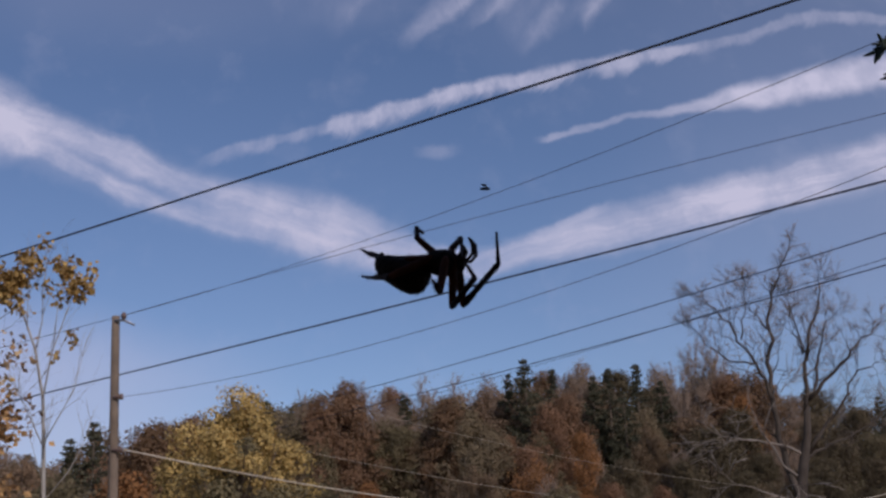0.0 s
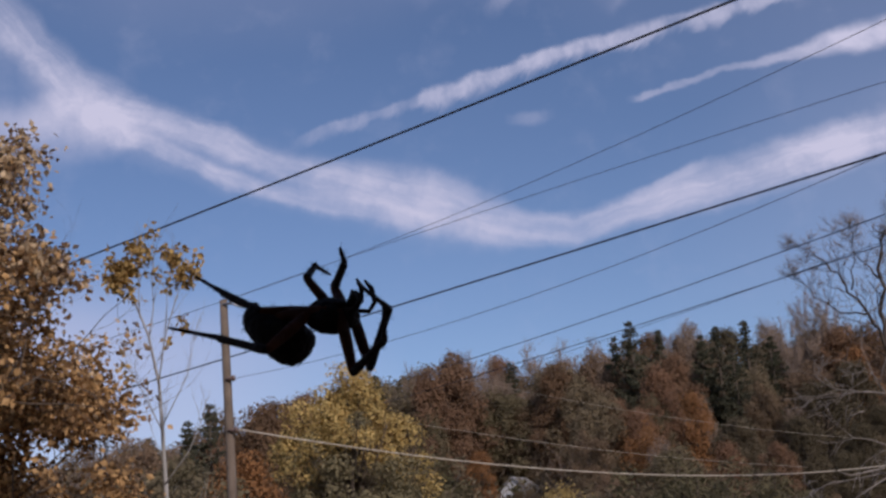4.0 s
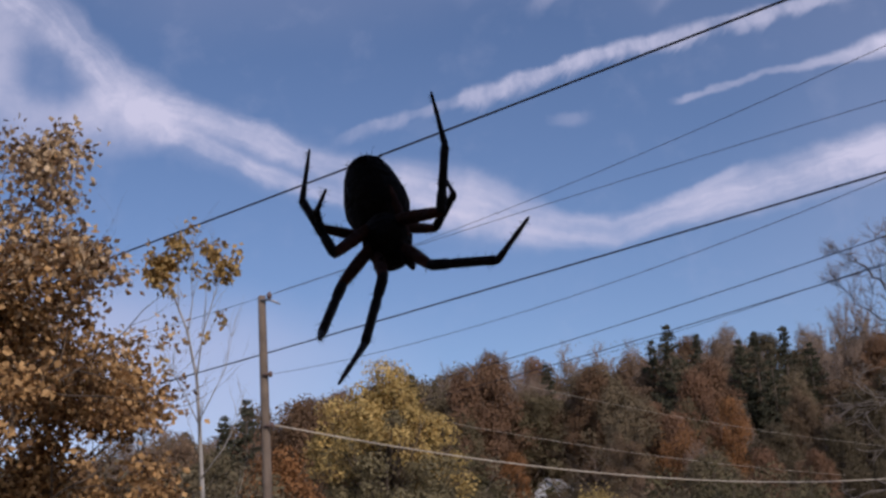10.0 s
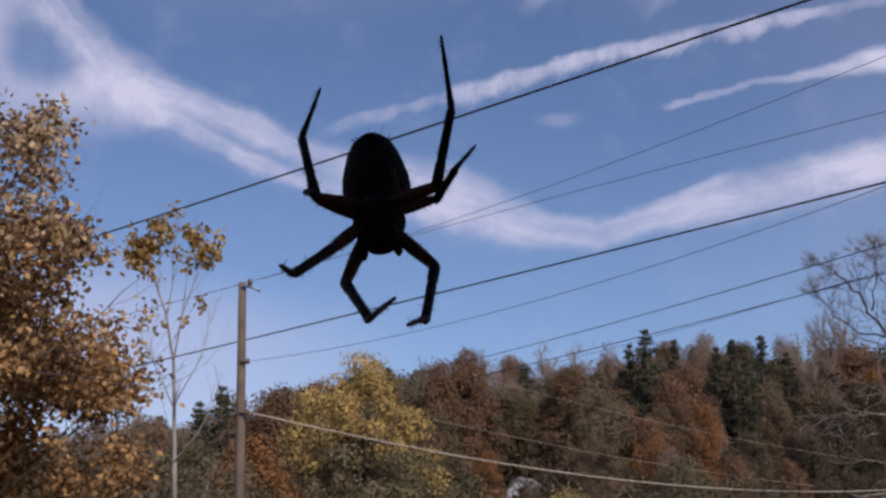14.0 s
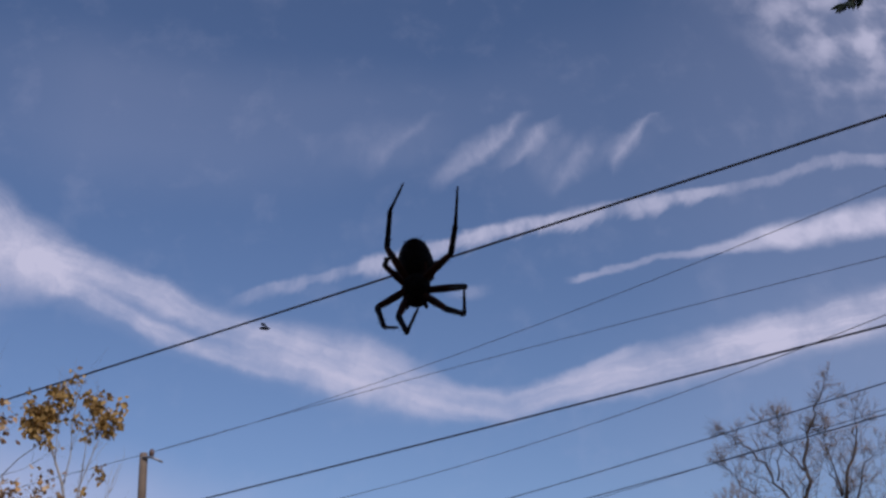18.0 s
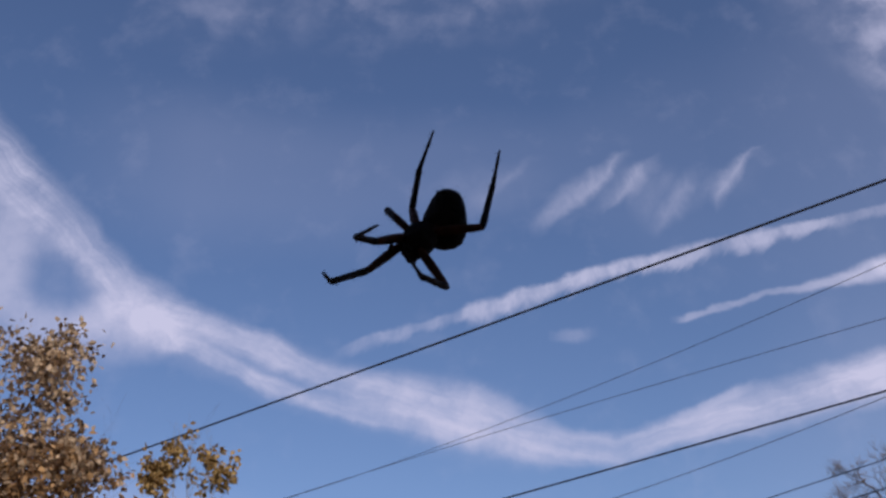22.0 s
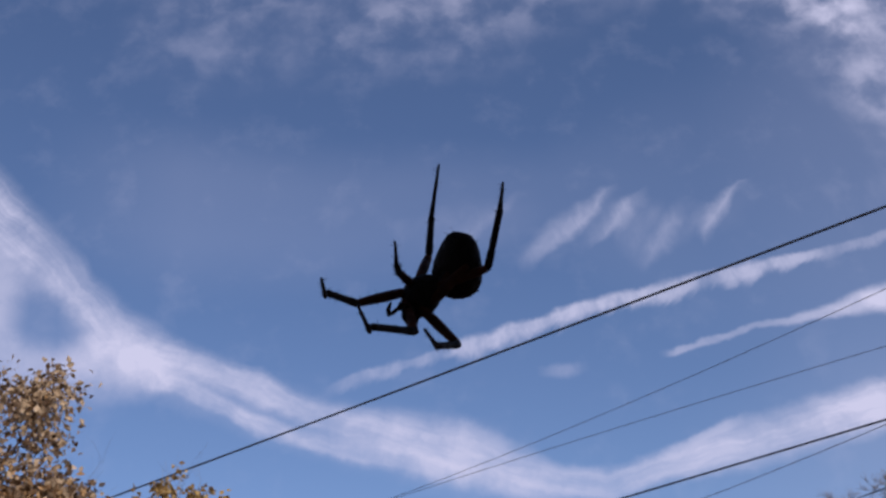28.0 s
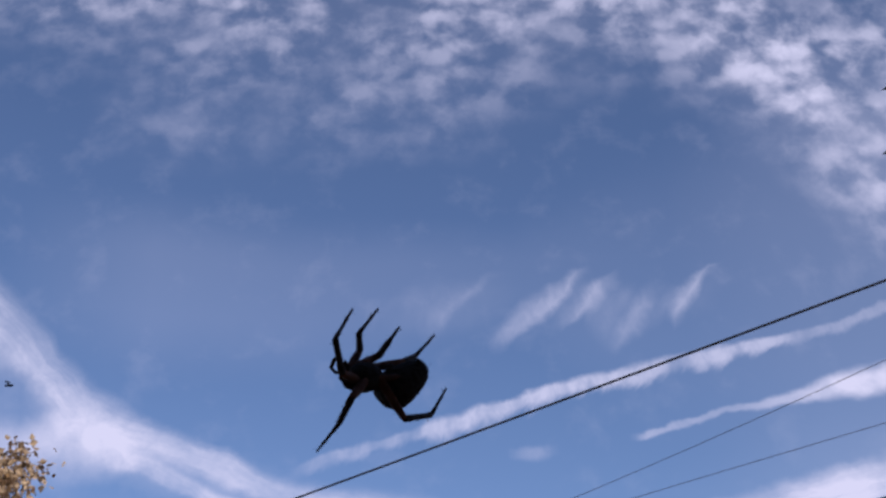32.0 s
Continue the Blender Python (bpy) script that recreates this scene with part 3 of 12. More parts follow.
def clump_tree(name, label, seed, height, width, bark, leaf_mat, clumps, leaves, leaf_size, low=0.25, group="", lower_mat=None, blob=0.085, thin=0.0, open_low=0.0, ragged=0.06):
    """A broadleaved tree whose crown is made of separate tufts of leaves round the ends of its limbs, with gaps between them."""
    rnd, rng = random.Random(seed), np.random.default_rng(seed)
    t = tree_thing(name, label, "tree", group)
    wood, crown, lower = Build(), Build(), Build()
    r = height * 0.016
    bend = [Vector((rnd.gauss(0, 0.012) * height * f, rnd.gauss(0, 0.012) * height * f, height * f)) for f in (0.0, 0.25, 0.5, 0.72, 0.9)]
    wood.tube([(0, 0, -0.5)] + [q[:] for q in bend], [r * 1.4, r * 1.15, r * 0.9, r * 0.65, r * 0.4, r * 0.15], 8)
    for c in range(clumps):
        f = (c + rnd.random()) / clumps
        swell = math.sin(PI * (0.13 + 0.85 * f)) ** 0.6
        a = c * 2.399 + rnd.gauss(0, 0.4)
        out = width * 0.5 * swell * math.sqrt(rnd.uniform(0.12, 1.0)) * (1 + rnd.gauss(0, ragged))
        q = Vector((math.cos(a) * out, math.sin(a) * out, height * (low + (0.95 - low) * f) + rnd.gauss(0, 0.012 + 0.2 * ragged) * height))
        foot = bend[1].lerp(bend[4], max(0.0, min(0.95, q.z / height - 0.28 - 0.25 * rnd.random())))
        mid = foot.lerp(q, 0.5) + Vector((0, 0, -0.03 * height + rnd.gauss(0, 0.02) * height))
        wood.tube([foot[:], mid[:], q[:]], [r * 0.42, r * 0.26, r * 0.08], 5)
        for k in range(5):
            e = Vector((rnd.gauss(0, 1), rnd.gauss(0, 1), rnd.gauss(0.5, 0.8))).normalized()
            wood.blade(q.lerp(mid, 0.3 * rnd.random())[:], (q + e * height * blob * rnd.uniform(0.8, 1.5))[:], r * 0.09, rnd)
        if rnd.random() < thin + open_low * max(0.0, 1 - 2 * f):
            continue
        size = height * blob * rnd.uniform(0.65, 1.35)
        m = int(leaves / clumps * (size / (height * blob)) ** 2)
        o = rng.normal(0, 1, (m, 3)) + np.array([0, 0, 0.25])
        o /= np.linalg.norm(o, axis=1)[:, None]
        lump = 1 + 0.25 * np.sin(o[:, :1] * 5 + c) * np.cos(o[:, 1:2] * 4 + 2 * c)
        p = np.array(q) + o * size * rng.uniform(0.55, 1.12, (m, 1)) * lump * np.array([1.1, 1.1, 0.85])
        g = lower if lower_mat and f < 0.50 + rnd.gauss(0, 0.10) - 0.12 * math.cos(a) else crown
        leaf_sheet(g, p, o + np.array([0, 0, 0.35]), leaf_size * rng.uniform(0.6, 1.3, m), rng)
    piece("trunk", wood, bark, t)
    piece("crown", crown, leaf_mat, t, kind="stuff", smooth=False)
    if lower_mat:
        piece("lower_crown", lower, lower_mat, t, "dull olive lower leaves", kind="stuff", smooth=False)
    return t


def conifer(name, label, seed, height, width, group=""):
    """A spruce or pine: straight trunk, whorls of drooping boughs, needles in tufts."""
    rnd = random.Random(seed)
    t = tree_thing(name, label, "tree", group)
    wood, nd = Build(), Build()
    wood.tube([(0, 0, -0.5), (0, 0, height * 0.5), (0, 0, height * 0.97)], [height * 0.014, height * 0.009, height * 0.002], 7)
    z = height * 0.12
    while z < height * 0.97:
        f = (z / height - 0.12) / 0.88
        reach = width * (1 - f) ** 0.95 * rnd.uniform(0.5, 1.2) + 0.12
        for k in range(rnd.randint(4, 6)):
            a = rnd.uniform(0, 2 * PI)
            tip = Vector((math.cos(a) * reach, math.sin(a) * reach, rnd.uniform(0.02, 0.32) * reach))
            b = Vector((0, 0, z))
            wood.blade(b[:], (b + tip)[:], 0.03, rnd)
            for j in range(int(10 + reach * 22)):
                s = rnd.uniform(0.2, 1.0)
                o = Vector((rnd.gauss(0, 0.13), rnd.gauss(0, 0.13), rnd.gauss(0, 0.085))) * (0.5 + reach * 0.3)
                nd.leaf((b + tip * s + o)[:], rnd.uniform(0.15, 0.29), rnd, 0.2)
        z += height * rnd.uniform(0.028, 0.052)
    piece("trunk", wood, M_BARK, t)
    piece("crown", nd, M_NEEDLE, t, kind="stuff", smooth=False)
    return t


def shrub(name, label, seed, size, leaf_mat, leaves, leaf_size, stems, group=""):
    rnd = random.Random(seed)
    t = tagged(new(name), label, "shrub", group)
    wood, cr = Build(), Build()
    ends = []
    for k in range(stems):
        a, lean = rnd.uniform(0, 2 * PI), rnd.uniform(0.1, 0.9)
        d = Vector((math.cos(a) * lean, math.sin(a) * lean, 1)).normalized()
        p, q = Vector((math.cos(a) * 0.3 * size * rnd.random(), math.sin(a) * 0.3 * size * rnd.random(), -0.1)), None
        q = p + d * size * rnd.uniform(0.6, 1.05)
        m = p.lerp(q, 0.5) + Vector((rnd.gauss(0, 0.06), rnd.gauss(0, 0.06), 0)) * size
        wood.tube([p[:], m[:], q[:]], [size * 0.010, size * 0.007, size * 0.003], 4)
        for j in range(9):
            s = rnd.uniform(0.3, 1)
            b = p.lerp(q, s)
            e = (d + Vector((rnd.gauss(0, 0.6), rnd.gauss(0, 0.6), rnd.gauss(0, 0.4)))).normalized()
            c = b + e * size * rnd.uniform(0.1, 0.3)
            wood.blade(b[:], c[:], size * 0.0025, rnd)
            ends.append(c)
    rng = np.random.default_rng(seed)
    tuft = np.array([ends[k][:] for k in rng.integers(0, len(ends), max(3, leaves // 28))])
    p = np.repeat(tuft, 28, 0)[:leaves]
    o = rng.normal(0, 1, p.shape)
    o /= np.linalg.norm(o, axis=1)[:, None]
    leaf_sheet(cr, p + o * size * 0.085 * rng.uniform(0.5, 1.1, (len(p), 1)), o + np.array([0, 0, 0.4]), leaf_size * rng.uniform(0.6, 1.3, len(p)), rng)
    piece("brush", wood, M_DRY if leaves < 400 else M_BARK, t, kind="stuff")
    piece("foliage", cr, leaf_mat, t, kind="stuff", smooth=False)
    return t


def put(proto, u, y, turn=0.0, scale=1.0, tall=1.0, base=None, sink=0.0):
    """A copy of a plant at the bearing u (metres across per metre ahead) and the distance y."""
    x = u * y
    c = copy_thing(proto, pose(x, y, (rise(x, y) if base is None else base) - sink, 0, 0, turn))
    c.scale = (scale, scale, scale * tall)
    return c


def place(ob, u, y, turn=0.0):
    ob.matrix_basis = pose(u * y, y, rise(u * y, y), 0, 0, turn)
    return ob


# ------ the large tree with rust-brown leaves
def oak_crown(q):
    """Keeps the crown off the ground, widest low down and drawn in above, with a lobe of its own at the top."""
    across = q.x * 0.766 - q.y * 0.643
    edge = 2.62 - 0.30 * max(q.z - 5.0, 0.0) if q.z < 6.8 else 2.15
    return q.z > 2.9 and across < edge + 0.22 * math.sin(q.z * 4.7)


place(broadleaf("oak_tree", "large autumn tree with dense rust-brown leaves, thinning at the top", 5, 9.2, M_BARK, M_RUST_LEAF, 70000, 0.103, 0.15, 4, 1.05, trunk_part=0.15, r=0.16, kids=(2, 4), keep=oak_crown, crest=6.9, low_mat=M_COPPER_LEAF, split=5.6, lobes=(((0.3, -0.2, 6.3), (0.35, -0.3, 7.15)), ((0.4, -0.3, 6.2), (0.75, -0.6, 7.2)), ((0.5, -0.4, 6.4), (0.95, -0.7, 7.0)), ((0.2, -0.2, 6.5), (0.55, -0.15, 7.2)))), -0.445, 16.0, 40)


# ------ the slim tree with two golden tufts of leaves left at its top
def slim_tree():
    t = tagged(new("birch_tree"), "slim pale-barked tree, bare but for golden leaf tufts at the top", "tree")
    w, tips, rnd = Build(), [], random.Random(4)
    w.tube([(0.2, 0, -0.3), (0.17, 0, 0.8), (0.15, 0, 1.7), (0.08, 0, 3.15), (0.03, 0, 4.4), (-0.02, 0.02, 5.2), (-0.19, 0.02, 6.06), (-0.41, 0.02, 6.65), (-0.62, 0.02, 7.1)], [0.056, 0.050, 0.046, 0.039, 0.031, 0.025, 0.020, 0.015, 0.006], 9)
    for r, ways in ((0.017, ((-0.02, 5.2), (0.09, 6.0), (0.30, 6.6), (0.42, 7.06))), (0.013, ((-0.17, 6.0), (-0.14, 6.57), (-0.11, 7.0), (-0.06, 7.8))), (0.015, ((0.06, 3.5), (0.46, 4.0), (0.75, 4.6))), (0.012, ((0.03, 4.4), (-0.29, 5.06), (-0.58, 5.63))),
                    (0.011, ((0.04, 4.5), (0.48, 5.3), (0.67, 6.2))), (0.010, ((-0.30, 6.35), (-0.34, 6.9), (-0.33, 7.55))), (0.010, ((0.09, 6.0), (0.16, 6.7), (0.29, 7.5))), (0.014, ((0.16, 1.3), (-0.07, 2.4), (-0.32, 2.99))), (0.017, ((0.16, 1.3), (0.43, 2.4), (0.63, 3.2))), (0.013, ((0.16, 1.4), (0.50, 2.1), (0.94, 2.8))), (0.012, ((0.16, 0.9), (-0.40, 1.9), (-0.7, 2.5)))):
        line = [Vector((x, rnd.gauss(0, 0.08), z)) for x, z in ways]
        w.tube([q[:] for q in line], [r * (1 - 0.75 * k / (len(line) - 1)) for k in range(len(line))], 6)
        for k in range(5):
            f = rnd.uniform(0.8, len(line) - 1.01)
            p = line[int(f)].lerp(line[int(f) + 1], f % 1)
            d = (line[-1] - line[-2]).normalized()
            grow(w, tips, p[:], (d.x + rnd.gauss(0, 0.25), rnd.gauss(0, 0.3), d.z + 0.3), 0.45, 0.006, 1, rnd, 0.5, 0.3, (1, 2))
    for k in range(9):
        z = rnd.uniform(2.2, 5.6)
        a = rnd.uniform(0, 6.28)
        grow(w, tips, (0.15 - 0.03 * z, 0, z), (math.cos(a) * 0.5, math.sin(a) * 0.4, 1), 0.8, 0.008, 1, rnd, 0.45, 0.35, (1, 2))
    piece("trunk", w, M_PALE_BARK, t)
    cr = Build()
    for x, z, rx, rz, n in ((-0.66, 7.12, 0.27, 0.30, 62), (-0.52, 7.34, 0.16, 0.16, 16), (-0.33, 7.56, 0.17, 0.24, 24), (-0.06, 7.8, 0.04, 0.16, 3), (0.27, 7.48, 0.22, 0.16, 22), (0.48, 7.12, 0.22, 0.26, 34), (0.22, 6.95, 0.07, 0.16, 6), (-0.05, 7.1, 0.07, 0.09, 3), (0.37, 6.29, 0.05, 0.05, 1), (0.52, 6.2, 0.12, 0.12, 2), (0.18, 5.98, 0.05, 0.1, 2), (-0.57, 5.47, 0.05, 0.1, 3), (-0.42, 6.75, 0.1, 0.08, 3)):
        for k in range(n):
            c = Vector((x + rnd.gauss(0, rx * 0.48), rnd.gauss(0, 0.16), z + rnd.gauss(0, rz * 0.48)))
            for j in range(rnd.randint(4, 9)):
                cr.leaf((c + Vector((rnd.gauss(0, 0.045), rnd.gauss(0, 0.06), rnd.gauss(0, 0.05))))[:], rnd.uniform(0.08, 0.14), rnd, 0.9)
    piece("crown", cr, M_GOLD_LEAF, t, kind="stuff", smooth=False)
    return t


place(slim_tree(), -0.2345, 20.0, 0)


def sapling():
    """A thin bare stem beside the slim tree."""
    t = tagged(new("sapling"), "thin bare pale sapling beside the slim tree", "tree")
    w, tips, rnd = Build(), [], random.Random(3)
    w.tube([(0, 0, -0.2), (0.02, 0, 1.5), (-0.05, 0, 3.0), (-0.12, 0, 4.4)], [0.05, 0.042, 0.03, 0.008], 6)
    for k in range(12):
        z = 1.4 + 0.24 * k
        a = rnd.uniform(0, 6.28)
        grow(w, tips, (-0.02, 0, z), (math.cos(a) * 0.5, math.sin(a) * 0.5, 1), 0.9, 0.012, 1, rnd, 0.5, 0.3, (1, 2))
    piece("trunk", w, M_PALE_BARK, t)
    return t


place(sapling(), -0.280, 19.0)

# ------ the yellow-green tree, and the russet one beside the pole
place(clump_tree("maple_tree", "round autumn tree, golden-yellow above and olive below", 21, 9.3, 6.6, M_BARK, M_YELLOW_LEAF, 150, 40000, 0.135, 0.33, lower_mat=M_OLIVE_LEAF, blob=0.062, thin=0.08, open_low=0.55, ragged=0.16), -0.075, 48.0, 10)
place(clump_tree("small_russet_tree", "low russet-orange tree behind the utility pole", 24, 6.7, 3.4, M_BARK, M_ORANGE_LEAF, 50, 13000, 0.13, 0.10, blob=0.085, thin=0.2), -0.166, 44.0, 70)

# ------ the bare tree at the right
def bare_tree():
    """A short trunk that forks low into steep limbs, coloured dark for shade, with side branches below coloured pale
    for sunlight, and a haze of twigs.
    """
    t = tagged(new("bare_tree"), "wide-branched bare grey tree without leaves", "tree")
    w, tips, r = Build(), [], random.Random(98)
    w.tube([(0.1, 0, -0.4), (0.12, 0, 0.2), (0.18, 0, 1.1), (0.21, 0, 2.3), (0.5, 0, 3.4), (0.72, 0, 4.5), (0.97, 0, 5.4), (1.07, 0, 6.15)], [0.34, 0.27, 0.23, 0.22, 0.15, 0.135, 0.11, 0.08], 12)

    def limb(rad, *way):
        pts = [Vector((x, y, z)) for x, y, z in way]
        n = 4 * (len(pts) - 1)
        line = []
        for i in range(n + 1):
            k = min(i // 4, len(pts) - 2)
            line.append(pts[k].lerp(pts[k + 1], i / 4 - k) + Vector((r.gauss(0, 0.035), r.gauss(0, 0.05), r.gauss(0, 0.03))))
        rads = [rad * 0.8 * (1 - 0.88 * i / n) for i in range(n + 1)]
        w.tube([q[:] for q in line], rads, 8)
        for i in range(3, n + 1):
            d = (line[i] - line[i - 1]).normalized()
            for k in range(1 + r.randint(0, 1) if i < n else 3):
                side = d.orthogonal().normalized()
                side.rotate(Matrix.Rotation(r.uniform(0, 2 * PI), 3, d))
                e = (d * 0.75 + side * 0.75 + Vector((0, 0, 0.18))).normalized()
                grow(w, tips, line[i][:], e, r.uniform(0.4, 0.85) * (1 - 0.5 * i / n), max(rads[i] * 0.32, 0.007), 2, r, 0.75, 0.10, (1, 3), 0.16, 0.62, 0.0045)

    limb(0.115, (0.55, 0, 3.6), (0.33, 0.1, 5.0), (0.26, 0.2, 6.5), (0.33, 0.3, 7.7), (0.57, 0.3, 8.9), (0.85, 0.2, 9.8), (1.1, 0.1, 10.4))
    limb(0.060, (0.25, 0.2, 6.1), (0.02, 0.0, 6.9), (-0.46, -0.2, 7.7), (-0.96, -0.4, 8.4), (-1.4, -0.5, 8.85), (-1.7, -0.5, 9.1))
    limb(0.035, (-0.2, -0.1, 7.3), (-0.75, 0.2, 7.45), (-1.3, 0.5, 8.05), (-1.65, 0.7, 8.6))
    limb(0.030, (-0.6, -0.3, 7.9), (-0.5, -0.5, 8.6), (-0.4, -0.6, 9.3))
    limb(0.032, (0.45, 0.3, 8.3), (0.1, 0.5, 8.9), (-0.1, 0.6, 9.6))
    limb(0.085, (1.05, 0, 6.1), (1.08, -0.2, 7.2), (1.25, -0.3, 8.0), (1.68, -0.3, 8.95), (1.88, -0.2, 9.8))
    limb(0.030, (1.1, -0.2, 7.5), (0.82, -0.5, 8.0), (0.69, -0.7, 8.5))
    limb(0.035, (1.1, -0.2, 7.5), (1.08, 0.3, 8.8), (1.05, 0.4, 9.4))
    limb(0.070, (1.07, 0.1, 6.2), (1.59, 0.4, 6.9), (1.76, 0.5, 7.6), (2.12, 0.7, 8.4), (2.65, 0.8, 8.9))
    limb(0.070, (1.1, 0, 6.3), (1.9, -0.5, 7.15), (2.54, -0.8, 7.8), (3.1, -1.0, 8.2))
    limb(0.070, (0.95, 0, 5.0), (1.67, -0.3, 5.9), (2.28, -0.5, 6.9), (2.9, -0.7, 7.2))
    limb(0.055, (0.85, 0.1, 4.8), (1.8, 0.6, 5.2), (2.9, 0.8, 5.6), (3.8, 0.9, 6.3))
    piece("trunk", w, M_SHADED_BARK, t)
    w = Build()
    for d, z, length in (((-1, -0.3, 0.10), 2.6, 1.7), ((-1, 0.3, 0.35), 3.2, 1.9), ((-0.9, -0.5, 0.5), 3.6, 2.0), ((1, -0.4, 0.1), 2.9, 1.7), ((-0.8, 0.6, 0.7), 4.3, 2.2), ((-1, -0.2, 0.55), 4.9, 1.9)):
        grow(w, [], (0.2 + max(0.0, z - 2.4) * 0.25, 0, z), d, length, 0.038, 3, r, 0.7, -0.04, (2, 3), 0.22, 0.62, 0.009)
    w.tube([(0.16, 0, 2.2), (-0.07, -0.1, 2.85), (-0.36, -0.2, 3.66), (-0.6, -0.3, 3.4), (-0.97, -0.4, 3.36), (-1.47, -0.4, 3.3), (-1.87, -0.4, 3.48)], [0.10, 0.07, 0.05, 0.03, 0.025, 0.018, 0.008], 7)
    w.tube([(-0.25, -0.2, 3.4), (-0.57, -0.4, 3.18), (-1.1, -0.6, 2.95), (-1.61, -0.7, 2.7)], [0.035, 0.025, 0.018, 0.008], 6)
    piece("low_branch", w, M_SUNLIT_BRANCH, t, "low branches coloured pale as if sunlit", kind="stuff")
    tw = Build()
    for q, d in tips:
        e = (d + Vector((r.gauss(0, 0.5), r.gauss(0, 0.5), r.gauss(0.1, 0.4)))).normalized()
        tw.blade(q[:], (q + e * r.uniform(0.12, 0.35))[:], 0.004, r)
    piece("twiggage", tw, M_TWIG, t, "thin bare grey twigs", kind="stuff")
    return t


place(bare_tree(), 0.379, 30.0)

# ------ the woods on the slope
rnd = random.Random(77)
brown = [clump_tree("woodland_tree", "brown autumn tree on the wooded slope", 100 + i, 12.0, 7.0 + i, M_BARK, m, 46, 13000, 0.27, 0.10, "trees on the slope", blob=0.10, thin=0.12) for i, m in enumerate((M_BROWN_LEAF, M_BROWN_LEAF, M_BRUSH))]
russet = [clump_tree("woodland_tree", "russet-leaved tree on the wooded slope", 120 + i, 12.0, 6.4 + i, M_BARK, M_RUSSET_LEAF, 48, 14000, 0.27, 0.10, "trees on the slope", blob=0.095, thin=0.05) for i in range(2)]
dark = clump_tree("woodland_tree", "dark brown oak on the wooded slope", 128, 12.0, 7.5, M_BARK, M_DARK_LEAF, 48, 13000, 0.27, 0.10, "trees on the slope", blob=0.10, thin=0.08)
orange = clump_tree("woodland_tree", "orange-brown tree on the wooded slope", 131, 12.0, 5.5, M_BARK, M_ORANGE_LEAF, 44, 12000, 0.26, 0.08, "trees on the slope", blob=0.10, thin=0.05)
greybare = [broadleaf("woodland_tree", "bare grey tree on the wooded slope", 140 + i, 12.0, M_TWIG, M_BROWN_LEAF, 500, 0.24, 0.7, 3, 0.6, "trees on the slope", trunk_part=0.22, bare_twigs=7, kids=(3, 4), lift=0.3) for i in range(2)]
palebare = broadleaf("pale_bare_tree", "pale-branched bare tree among the brown woods", 151, 6.4, M_TWIG, M_BROWN_LEAF, 300, 0.16, 0.5, 3, 1.2, trunk_part=0.25, kids=(2, 3), r=0.09)
pines = [conifer("pine_tree", "dark green pine standing among bare trees", 160 + i, 12.0, 3.1 - 0.7 * i, "pines on the slope") for i in range(2)]
protos = brown + russet + [orange, dark] + greybare + pines


def ridge(u):
    """Apparent height of the treetops along the skyline, per metre ahead."""
    pts = ((-0.6, 0.11), (-0.32, 0.122), (-0.22, 0.142), (-0.14, 0.154), (-0.05, 0.172), (0.05, 0.184), (0.15, 0.194), (0.27, 0.190), (0.36, 0.182), (0.44, 0.163), (0.6, 0.15), (0.9, 0.13))
    for (a, va), (b, vb) in zip(pts, pts[1:]):
        if a <= u <= b:
            return va + (vb - va) * (u - a) / (b - a) + 0.005
    return 0.12


def wood(proto, u, y, v):
    """A tree whose top stands at the apparent height v."""
    h = min(max(1.6 + v * y - rise(u * y, y), 3.5), 17.0)
    k = h / 12.0 * rnd.uniform(0.92, 1.0)
    slim = rnd.uniform(0.62, 0.95)
    put(proto, u, y, rnd.uniform(0, 360), k * slim, 1.0 / slim)


for y, step, drop in ((118.0, 0.030, 0.0), (107.0, 0.034, 0.012), (97.0, 0.040, 0.030), (86.0, 0.046, 0.052), (75.0, 0.052, 0.078), (66.0, 0.058, 0.098), (57.0, 0.070, 0.116)):
    u = -0.62
    while u < 0.80:
        v = ridge(u) - drop * (1.0 if u > -0.1 else 0.55) - abs(rnd.gauss(0, 0.007))
        hue = noise.noise((u * 11.0, y * 0.043, 3.7)) + rnd.gauss(0, 0.10)
        p = rnd.choice(russet) if hue > 0.20 else rnd.choice(greybare) if hue < -0.27 else rnd.choice(brown)
        if 0.23 < u < 0.50 and rnd.random() < (0.45 if drop < 0.02 else 0.75):
            p = dark
        yy = y + rnd.uniform(-4, 4)
        open_view = (yy < 95 and -0.19 < u < -0.045) or (yy < 98 and 0.01 < u < 0.115) or (yy < 64 and 0.24 < u < 0.42)
        if not open_view:
            wood(p, u, yy, max(v, 0.035))
        u += step * rnd.uniform(0.7, 1.3)
# the pines that stand out along the ridge
for u, v, y, k in ((0.063, 0.176, 105, 1), (0.152, 0.190, 98, 0), (0.168, 0.203, 95, 0), (0.191, 0.194, 98, 1), (0.226, 0.186, 96, 0), (0.240, 0.193, 97, 1), (0.265, 0.196, 97, 1), (0.252, 0.172, 93, 0), (0.285, 0.180, 98, 0), (-0.193, 0.163, 92, 0), (-0.212, 0.150, 94, 1), (-0.245, 0.138, 100, 1), (-0.069, 0.174, 106, 1), (-0.052, 0.175, 107, 1), (-0.083, 0.168, 106, 1), (0.48, 0.160, 100, 1)):
    put(pines[k], u, y, rnd.uniform(0, 360), (1.6 + v * y - rise(u * y, y)) / 12.0, 1.0)
